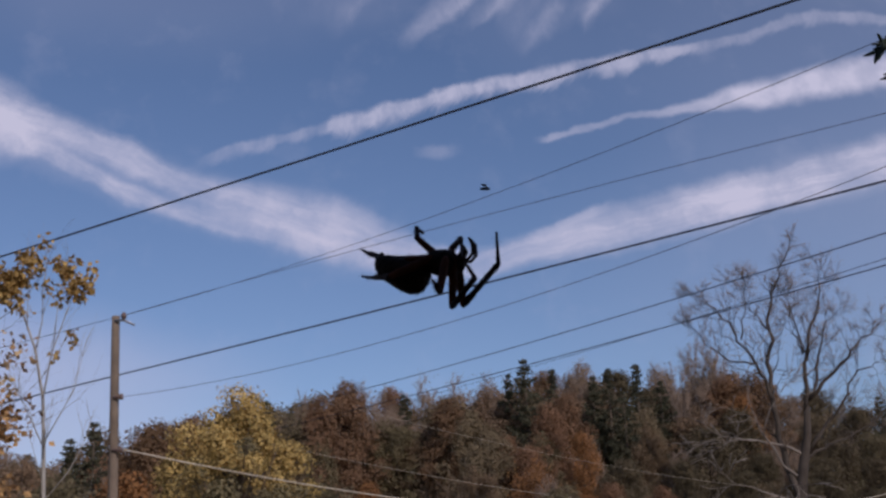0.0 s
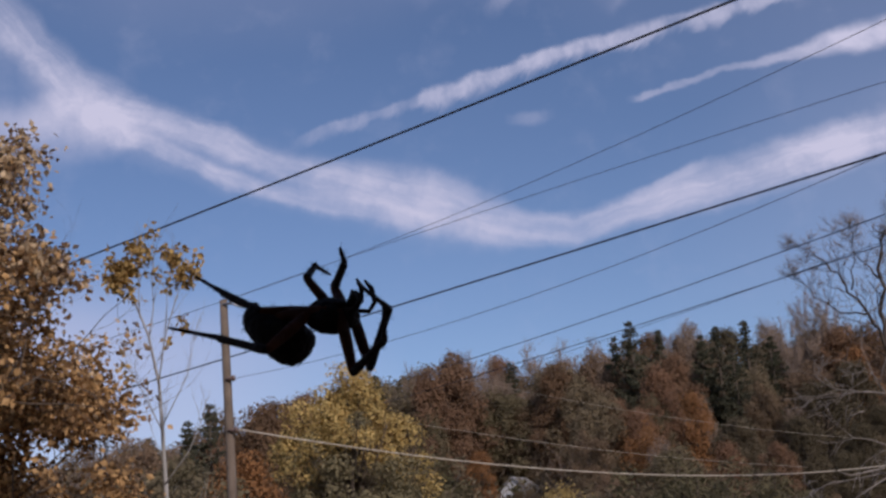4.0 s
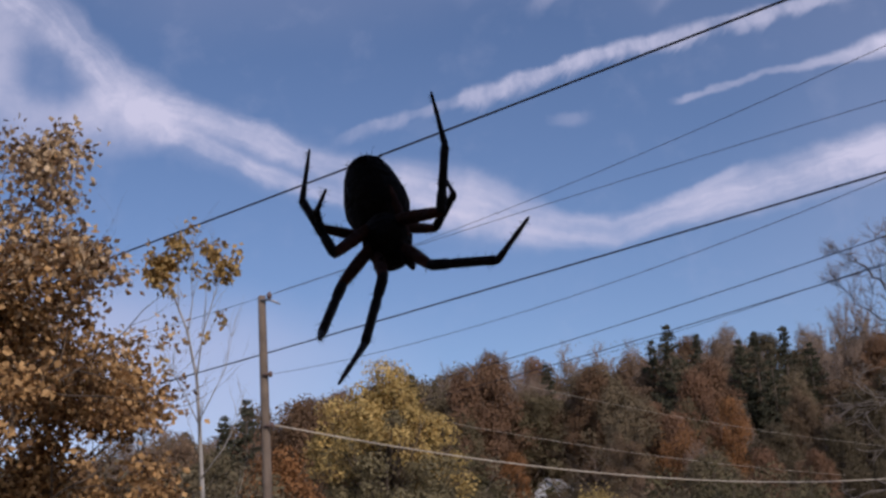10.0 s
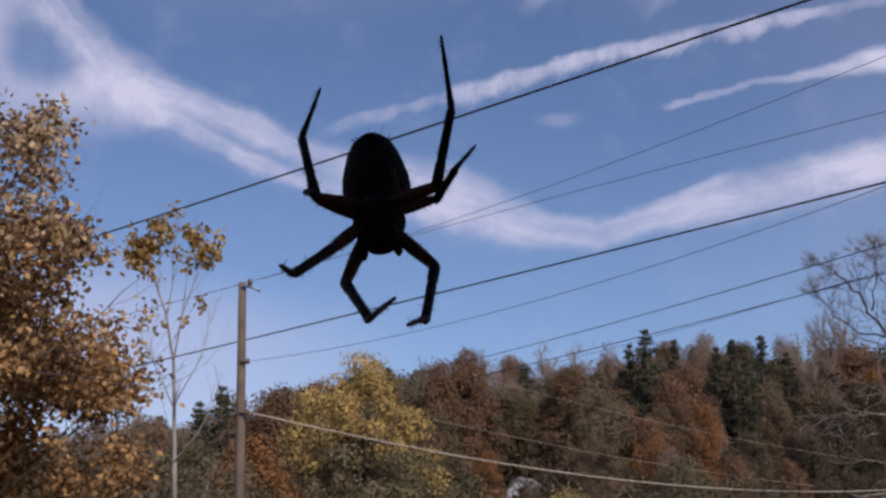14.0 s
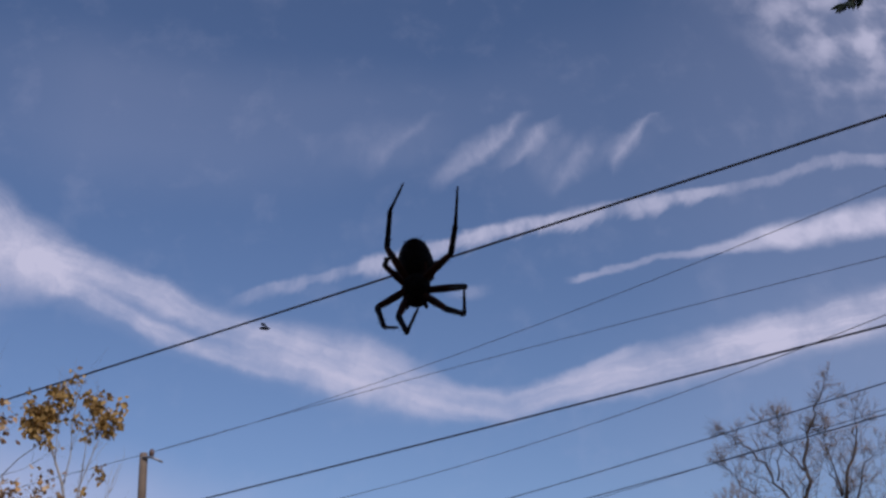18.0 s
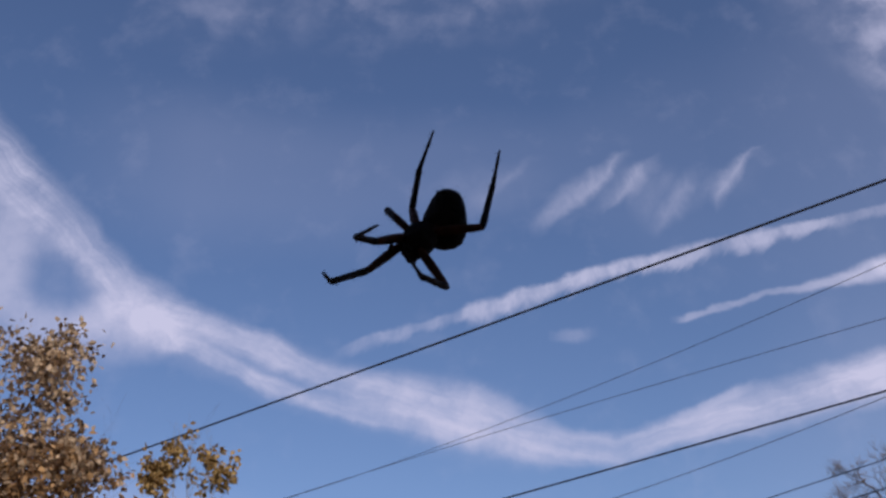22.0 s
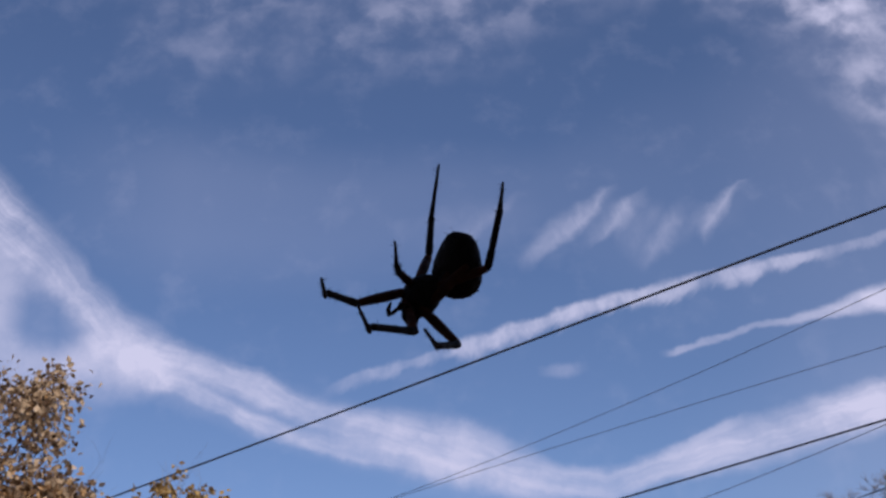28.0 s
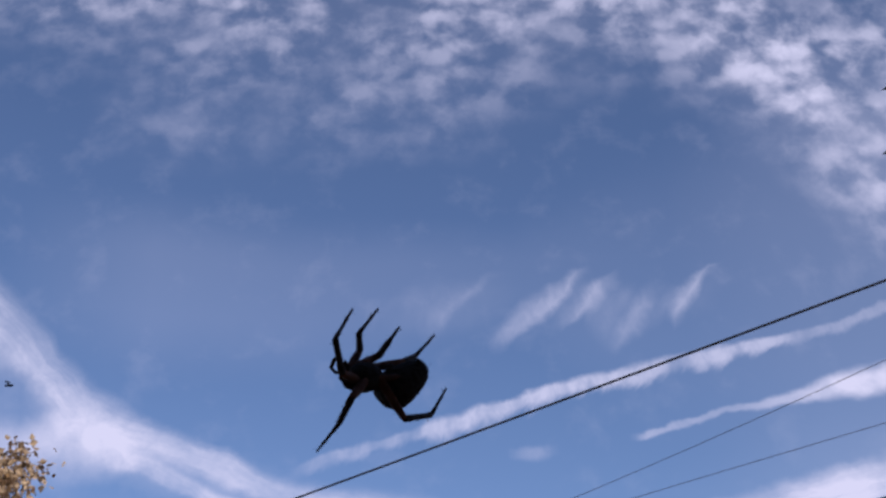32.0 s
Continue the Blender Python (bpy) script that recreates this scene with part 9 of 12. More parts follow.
    walk(leg_parts["A4", "tarsus"], [(0, pose(-.01252, -.00349, .00311, 0, 5, -120)), (.25, pose(-.0133, -.00195, .00422, -1, 3, -138)), (0.5, pose(-0.01286, 0.00083, 0.00459, -2, 0.5, -155.5)),
        (.75, pose(-.01359, .00026, .00269, -2, 7, -150)), (1, pose(-0.01308, 0.00104, -0.00065, 0, 13.3, -142.9)), (1.25, pose(-.01332, .00297, .00124, -2, 11, -152)),
        (1.5, pose(-0.0119, 0.006, 0.00167, -4, 8.6, -160.3)), (1.75, pose(-.0136, .00686, .00269, -3, 11, -158)), (2, pose(-0.01239, 0.0094, 0.00235, -2.9, 12.4, -155.7)),
        (2.25, pose(-.01162, .00827, .00252, -5, 14, -163)), (2.5, pose(-0.00838, 0.00812, 0.00111, -6.1, 14.9, -171.2)), (3.5, pose(-.01228, .00665, .00243, -7, 13, -174)),
        (4.5, pose(-.01493, .00474, .00273, -8, 11, -177)), (4.75, pose(-.0135, .00525, .0019, -6, 9, -169)), (5, pose(-.01185, .00543, .0009, -5, 8, -161)),
        (5.5, pose(-0.01046, 0.00449, 0.00212, -5.9, 16.2, -164.8)), (5.75, pose(-.01146, .00311, .00051, -1, 19, -147)), (6, pose(-0.01087, 0.00235, -0.00125, 6.1, 20.8, -128.9)),
        (6.25, pose(-.01166, .00293, -.00025, 0, 22, -143)), (6.5, pose(-.01104, .00385, .00055, -5, 23, -157)), (7, pose(-.01232, .00232, .00082, -4, 33, -155)),
        (7.5, pose(-.01186, .00304, .00087, -7, 33, -160)), (8, pose(-.01249, .00149, .00281, -10, 41, -165)), (8.25, pose(-.01409, .00689, .00271, -5, 22, -156)),
        (8.5, pose(-.01398, .01195, .00236, -3, 3, -148)), (8.75, pose(-.01165, .0129, .00007, -3, 1, -150)), (9, pose(-.00924, .0126, -.00229, -3, 0, -151)),
        (9.5, pose(-.00671, .01159, -.00482, -3, 0, -149)), (9.75, pose(-.00551, .01112, -.00513, -3, -8, -157)), (10, pose(-.00438, .01017, -.00517, -1, -15, -165)),
        (10.5, pose(-.00388, .01045, -.00503, -2, -19, -162)), (11, pose(-.00427, .01063, -.00437, -3, -16, -158)), (11.5, pose(-.00362, .0102, -.00414, -3, -12, -157)),
        (12, pose(-.00345, .00964, -.00406, -2, -16, -163)), (12.5, pose(-.00345, .00991, -.00442, -3, -14, -158)), (13, pose(-.00337, .00963, -.00432, -3, -13, -159)),
        (13.5, pose(-.00394, .00877, -.00524, -2, -18, -163)), (13.83, pose(-.00633, .00918, -.00666, -2, -14, -164)), (14.17, pose(-.00896, .00925, -.00758, -2, -11, -165)),
        (14.5, pose(-.01168, .00895, -.00797, -1, -7, -165)), (14.83, pose(-.01432, .00826, -.00782, -1, -3, -166)), (15.17, pose(-.01671, .0072, -.00715, -1, 1, -167)),
        (15.5, pose(-.01871, .00581, -.00604, -1, 4, -168)), (16, pose(-.01974, .00529, -.00525, -2, -10, -159)), (16.5, pose(-.01911, .0046, -.00448, -2, -8, -157)),
        (16.75, pose(-.01983, .00504, -.00375, -2, -10, -159)), (17, pose(-.02016, .00535, -.00289, -1, -12, -161)), (17.5, pose(-.01976, .00624, -.00162, -1, -2, -161)),
        (18, pose(-.01994, .00595, -.00239, -1, -8, -160)), (18.25, pose(-.01965, .00722, .00105, -1, 9, 179)), (18.5, pose(-.01469, .00715, .00326, -8, 24, 155)),
        (18.75, pose(-.01307, .00973, -.00152, -14, 9, 135)), (19, pose(-.00995, .01128, -.00561, -14, -8, 116)), (19.25, pose(-.00961, .00828, -.00639, -15, 3, 129)),
        (19.5, pose(-.00912, .00508, -.00656, -13, 13, 142)), (20, pose(-.00723, .00558, -.00482, -13, 16, 143)), (20.5, pose(-0.00838, 0.00649, -0.0058, -13, -2.1, 142)),
        (21, pose(-0.0081, 0.00718, -0.00577, -14, -4.1, 151.1)), (21.5, pose(-0.00874, 0.00486, -0.00753, -14, 0, 160.8)), (22, pose(-0.00832, 0.00527, -0.00753, -14, -0.9, 163.4)),
        (22.5, pose(-0.00906, 0.00449, -0.00817, -14, 4.2, 164)), (22.75, pose(-.01089, .00482, -.00728, -14, 1, 164)), (23, pose(-0.01123, 0.00639, -0.00576, -14, -1.7, 163.3)),
        (23.25, pose(-.01227, .00466, -.00715, -14, -2, 170)), (23.5, pose(-0.01197, 0.00415, -0.00814, -14, -1.2, 176.7)), (24, pose(-0.01157, 0.00506, -0.00613, -14, -2.3, 172.6)),
        (24.5, pose(-0.00984, 0.0032, -0.0079, -14, 4.9, 171.8)), (25, pose(-0.01016, 0.0042, -0.00818, -14, -0.1, 174.7)), (25.5, pose(-0.00948, 0.00379, -0.00944, -14, 1.2, 176.6)),
        (26, pose(-0.00965, 0.00354, -0.00838, -14, -1.1, 172.2)), (26.25, pose(-.01144, .00372, -.0059, -14, -3, 167)), (26.5, pose(-0.01144, 0.0053, -0.00279, -14, -4.8, 161.5)),
        (26.83, pose(-.01148, .00451, -.00392, -13, 8, 165)), (27.17, pose(-.01088, .0044, -.00476, -13, 22, 169)), (27.5, pose(-.01022, .00431, -.00553, -11, 35, 173)),
        (27.83, pose(-.00951, .00422, -.00623, -7, 48, 179)), (28.17, pose(-.00876, .00414, -.00685, 2, 61, -171)), (28.5, pose(-.00798, .00407, -.0074, 22, 72, -150)),
        (28.75, pose(-.00699, .00524, -.0059, -67, 76, 120)), (29, pose(-.00507, .00601, -.00362, -98, 56, 86)), (29.25, pose(-.01097, .00807, -.00415, -80, 65, 107)),
        (29.5, pose(-.01572, .00928, -.00368, -49, 69, 140)), (29.75, pose(-.01279, .01266, -.00238, -60, 71, 129)), (30, pose(-.00921, .01555, -.00109, -72, 72, 116)),
        (30.25, pose(-.01264, .01339, -.00131, -32, 63, 159)), (30.5, pose(-.01535, .01064, -.00092, -17, 47, 177)), (30.75, pose(-.01872, .00954, -.00461, -20, 48, 172)),
        (31, pose(-.01912, .00727, -.00869, -24, 48, 167)), (31.1, pose(-0.01762, 0.00727, -0.00438, -31.7, 19.8, 154.7)), (31.25, pose(-0.01438, 0.0073, 0.00492, -27.8, -43.1, 138.5)), (31.5, pose(-.01714, .00939, .00297, -31, -21, 142)),
        (31.75, pose(-.01725, .01133, .00342, -31, -7, 142)), (32, pose(-.01688, .01306, .0038, -31, 6, 142))])
    walk(leg_parts["B1", "femur"], [(0, pose(.006, -.002, -.0008, 0, -69, -74)), (.25, pose(.006, -.002, -.0008, -28, -61, -43)), (0.5, pose(0.006, -0.002, -0.0008, -56.6, -45.9, -5.7)),
        (1, pose(0.006, -0.002, -0.0008, -59.3, -37.8, 0.8)), (1.25, pose(.006, -.002, -.0008, -30, -43, -45)), (1.5, pose(0.006, -0.002, -0.0008, -14.2, -34.6, -67.6)),
        (1.75, pose(.006, -.002, -.0008, -11, -62, -72)), (2, pose(0.006, -0.002, -0.0008, 11.8, -62, -94.8)), (2.25, pose(.006, -.002, -.0008, 23, -72, -107)),
        (2.5, pose(0.006, -0.002, -0.0008, 24.4, -54.4, -107.9)), (4.17, pose(.006, -.002, -.0008, -4, -65, -76)), (4.5, pose(.006, -.002, -.0008, -11, -65, -69)),
        (4.75, pose(.006, -.002, -.0008, -12, -41, -67)), (5, pose(.006, -.002, -.0008, -12, -17, -67)), (5.25, pose(.006, -.002, -.0008, -19, -42, -54)),
        (5.5, pose(0.006, -0.002, -0.0008, -43.3, -62.2, -24.7)), (6, pose(0.006, -0.002, -0.0008, -39.9, -62.3, -27.9)), (6.5, pose(0.006, -0.002, -0.0008, -32.4, -55.6, -34.6)),
        (7, pose(0.006, -0.002, -0.0008, -9, -45, -63.5)), (7.5, pose(0.006, -0.002, -0.0008, -4.7, -44.7, -69.8)), (8, pose(0.006, -0.002, -0.0008, -19.3, -59, -52.8)),
        (8.25, pose(.006, -.002, -.0008, 7, -57, -83)), (8.5, pose(.006, -.002, -.0008, 23, -50, -103)), (9, pose(.006, -.002, -.0008, 41, -59, -125)),
        (9.25, pose(.006, -.002, -.0008, 17, -32, -92)), (9.5, pose(.006, -.002, -.0008, 12, 0, -76)), (9.75, pose(.006, -.002, -.0008, 17, 22, -51)),
        (10, pose(.006, -.002, -.0008, 33, 39, -20)), (10.5, pose(.006, -.002, -.0008, 27, 46, -29)), (11.5, pose(.006, -.002, -.0008, 28, 30, -27)),
        (12, pose(.006, -.002, -.0008, 25, 36, -33)), (12.5, pose(.006, -.002, -.0008, 24, 25, -35)), (13, pose(.006, -.002, -.0008, 24, 37, -34)),
        (13.5, pose(.006, -.002, -.0008, 26, 17, -30)), (15.17, pose(.006, -.002, -.0008, 23, 34, -38)), (15.5, pose(.006, -.002, -.0008, 21, 38, -40)),
        (16, pose(.006, -.002, -.0008, 19, 24, -45)), (16.5, pose(.006, -.002, -.0008, 22, 27, -39)), (17, pose(.006, -.002, -.0008, 17, 18, -50)),
        (17.5, pose(.006, -.002, -.0008, 24, 28, -31)), (18, pose(.006, -.002, -.0008, 23, 28, -35)), (18.25, pose(.006, -.002, -.0008, 14, 15, -59)),
        (18.5, pose(.006, -.002, -.0008, 11, 0, -80)), (18.75, pose(.006, -.002, -.0008, 13, 11, -65)), (19, pose(.006, -.002, -.0008, 17, 21, -48)),
        (19.25, pose(.006, -.002, -.0008, 17, -3, -52)), (19.5, pose(.006, -.002, -.0008, 18, -27, -57)), (20, pose(.006, -.002, -.0008, 27, -36, -74)),
        (20.25, pose(.006, -.002, -.0008, 23, -14, -65)), (20.5, pose(0.006, -0.002, -0.0008, 23.6, 5.4, -53.8)), (20.75, pose(.006, -.002, -.0008, 22, 16, -65)),
        (21, pose(0.006, -0.002, -0.0008, 20.6, 20.9, -67.8)), (21.25, pose(.006, -.002, -.0008, 21, 10, -66)), (21.5, pose(0.006, -0.002, -0.0008, 20.6, -4.5, -54.7)),
        (22, pose(0.006, -0.002, -0.0008, 21.5, -13.8, -62.3)), (22.5, pose(0.006, -0.002, -0.0008, 20.7, -14.3, -59.7)), (23, pose(0.006, -0.002, -0.0008, 22.3, -7.6, -63.8)),
        (23.25, pose(.006, -.002, -.0008, 23, -24, -70)), (23.5, pose(0.006, -0.002, -0.0008, 17.9, -28.7, -61.9)), (24, pose(0.006, -0.002, -0.0008, 16.9, -18.4, -56)),
        (24.5, pose(0.006, -0.002, -0.0008, 13.6, -22.8, -50.2)), (25, pose(0.006, -0.002, -0.0008, 12.9, -18.7, -46.3)), (25.5, pose(0.006, -0.002, -0.0008, 12.8, -13, -44.6)), (26, pose(0.006, -0.002, -0.0008, 14.6, -4.1, -50.7)),
        (26.25, pose(.006, -.002, -.0008, 15, 10, -66)), (26.5, pose(0.006, -0.002, -0.0008, 13.3, 27.6, -71.8)), (27.17, pose(.006, -.002, -.0008, 12, 12, -76)),
        (27.83, pose(.006, -.002, -.0008, 12, -2, -75)), (28.5, pose(.006, -.002, -.0008, 12, -15, -74)), (29, pose(.006, -.002, -.0008, 12, -7, -77)),
        (29.25, pose(.006, -.002, -.0008, 15, -9, -95)), (29.5, pose(.006, -.002, -.0008, 17, -9, -113)), (29.75, pose(.006, -.002, -.0008, 18, 6, -123)),
        (30, pose(.006, -.002, -.0008, 15, 21, -135)), (30.25, pose(.006, -.002, -.0008, 18, 5, -122)), (30.5, pose(.006, -.002, -.0008, 17, -12, -111)),
        (30.75, pose(.006, -.002, -.0008, 17, 14, -125)), (31, pose(.006, -.002, -.0008, 8, 40, -143)), (31.25, pose(0.006, -0.002, -0.0008, 29.1, 53.9, -116.8)),
        (31.5, pose(.006, -.002, -.0008, 122, 48, -12)), (31.75, pose(.006, -.002, -.0008, 111, 40, -27)), (32, pose(.006, -.002, -.0008, 104, 31, -39))])
    walk(leg_parts["B1", "tibia"], [(0, pose(.00701, -.00553, .00893, 0, 43, 28)), (.25, pose(.0097, -.00547, .00828, 0, 28, 28)), (0.5, pose(0.0132, -0.00272, 0.00667, 0.2, 13.5, 28.9)),
        (1, pose(0.01422, -0.00188, 0.00557, -0.7, 11.5, 23.4)), (1.25, pose(.0114, -.00732, .00632, -1, 13, 24)), (1.5, pose(0.00926, -0.00991, 0.00511, 0, 15, 26.1)),
        (1.75, pose(.00754, -.00671, .00835, 2, 16, 36)), (2, pose(0.00559, -0.00686, 0.00838, 4.9, 17.4, 45.6)), (2.25, pose(.00503, -.00513, .00907, 2, 24, 38)),
        (2.5, pose(0.00414, -0.00776, 0.00766, -1.2, 30.4, 29.7)), (4.17, pose(.00701, -.0062, .00866, 7, 46, 43)), (4.5, pose(.00758, -.00605, .00865, 9, 49, 47)),
        (4.75, pose(.00901, -.00925, .00602, 9, 56, 46)), (5, pose(.0099, -.01117, .00219, 9, 63, 46)), (5.25, pose(.01052, -.00824, .00619, 2, 49, 38)),
        (5.5, pose(0.01041, -0.00402, 0.0084, -0.8, 34.5, 34.4)), (6, pose(0.01028, -0.00426, 0.00841, 6.7, 29.3, 48.4)), (6.25, pose(.00899, -.00629, .00819, 4, 37, 43)),
        (6.5, pose(0.01084, -0.00534, 0.00778, -10.8, 55.1, 22.8)), (6.75, pose(.00899, -.00784, .00727, -9, 59, 25)), (7, pose(0.00928, -0.00859, 0.00655, -26.5, 68.8, 6.5)),
        (7.5, pose(0.00855, -0.00894, 0.00651, -28.3, 71.8, 4.6)), (8, pose(0.00924, -0.00627, 0.00811, -30.3, 68.8, 1.6)), (8.25, pose(.00666, -.0077, .00787, -87, 62, -59)),
        (8.5, pose(.00449, -.00851, .00717, -107, 42, -85)), (9, pose(.00295, -.0064, .00812, -97, 48, -70)), (9.25, pose(.0057, -.01086, .00464, -88, 51, -58)),
        (9.5, pose(.00855, -.01208, -.00084, -77, 53, -45)), (9.75, pose(.01202, -.00956, -.00465, -81, 44, -50)), (10, pose(.01366, -.00473, -.00728, -83, 34, -54)),
        (10.25, pose(.01299, -.00512, -.00784, -74, 32, -37)), (10.5, pose(.01227, -.00549, -.00833, -66, 27, -21)), (11, pose(.01332, -.00623, -.00686, -62, 20, -9)),
        (11.5, pose(.01406, -.00609, -.00595, -61, 30, -7)), (12, pose(.01305, -.00659, -.00691, -62, 28, -10)), (12.5, pose(.0137, -.00747, -.00515, -61, 34, -7)),
        (13, pose(.01289, -.0067, -.007, -62, 30, -9)), (13.25, pose(.01387, -.00692, -.0055, -57, 29, 0)), (13.5, pose(.0146, -.007, -.00385, -53, 28, 10)),
        (15.17, pose(.01274, -.0073, -.00668, -53, 26, 10)), (15.5, pose(.01227, -.0073, -.00718, -53, 26, 10)), (15.75, pose(.01252, -.00806, -.00618, -53, 45, 9)),
        (16, pose(.01266, -.00874, -.00509, -56, 65, 6)), (16.5, pose(.01323, -.00778, -.00555, -60, 58, 1)), (17, pose(.01238, -.00958, -.00396, -61, 58, 0)),
        (17.25, pose(.01323, -.00828, -.00486, -67, 53, -8)), (17.5, pose(.01385, -.0068, -.00564, -72, 47, -14)), (18, pose(.01358, -.00724, -.00561, -82, 47, -28)),
        (18.25, pose(.0112, -.0106, -.00348, -57, 51, 5)), (18.5, pose(.00778, -.01225, -.00081, -32, 46, 38)), (18.75, pose(.01037, -.01123, -.00278, -51, 62, 16)),
        (19, pose(.01249, -.00922, -.00454, -96, 70, -34)), (19.25, pose(.01235, -.01022, -.00022, -80, 65, -17)), (19.5, pose(.01105, -.00972, .00399, -70, 59, -5)),
        (20, pose(.00838, -.01012, .00525, -52, 63, 15)), (20.25, pose(.0102, -.01118, .00172, -65, 69, 1)), (20.5, pose(0.01212, -0.01035, -0.00177, -87.3, 73.8, -22.3)),
        (20.75, pose(.01018, -.01108, -.00368, -101, 56, -37)), (21, pose(0.00967, -0.01099, -0.00451, -104.2, 37.2, -42.3)), (21.25, pose(.01021, -.01133, -.00263, -97, 44, -30)),
        (21.5, pose(0.01198, -0.01047, 0.00001, -85.7, 49.9, -15.6)), (22, pose(0.01069, -0.01095, 0.00167, -79.3, 61, -7.3)), (22.5, pose(0.01108, -0.0107, 0.00176, -74.9, 56, -2.9)),
        (23, pose(0.01054, -0.01125, 0.00057, -77.6, 62.1, -5.7)), (23.25, pose(.00923, -.01091, .00347, -79, 61, -7)), (23.5, pose(0.0103, -0.01005, 0.00419, -80.3, 59.9, -9.4)),
        (23.75, pose(.00965, -.01014, .00454, -76, 65, -4)), (24, pose(0.01152, -0.01018, 0.00248, -69.8, 70.6, 3.2)), (24.5, pose(0.01214, -0.00936, 0.00323, -81.7, 65.1, -9.8)),
        (25, pose(0.0128, -0.00913, 0.00253, -84.1, 69.5, -12.3)), (25.5, pose(0.01321, -0.00912, 0.00153, -81.2, 69, -9.2)), (26, pose(0.01257, -0.01003, -0.00006, -74.6, 72.7, -1.6)),
        (26.25, pose(.01022, -.01132, -.00266, -100, 71, -29)), (26.5, pose(0.00888, -0.01075, -0.00562, -116.2, 65.1, -47.1)), (27.17, pose(.00852, -.01186, -.00294, -107, 64, -36)),
        (27.83, pose(.00873, -.01203, -.0005, -97, 62, -25)), (28.5, pose(.00878, -.01164, .00193, -90, 59, -16)), (28.75, pose(.00857, -.01187, .00123, -65, 49, 14)),
        (29, pose(.00835, -.01205, .00052, -52, 33, 33)), (29.25, pose(.00516, -.01225, .00077, -47, 51, 40)), (29.5, pose(.00205, -.01147, .00088, -32, 68, 58)),
        (29.75, pose(.00033, -.01065, -.00192, -8, 64, 84)), (30, pose(-.00078, -.0089, -.00461, 8, 56, 102)), (30.25, pose(.00046, -.01076, -.00167, 4, 59, 98)),
        (30.5, pose(.00241, -.01151, .00138, 0, 63, 93)), (30.75, pose(.00022, -.01026, -.00336, 5, 73, 99)), (31, pose(-.00042, -.0068, -.00742, 24, 82, 118)),
        (31.25, pose(0.00324, -0.00747, -0.0092, -112.6, 62, -23.3)), (31.5, pose(.01281, -.00349, -.00852, -93, 45, -2)), (31.75, pose(.01305, -.00562, -.00753, -107, 52, -20)),
        (32, pose(.01293, -.00757, -.0062, -125, 56, -43))])
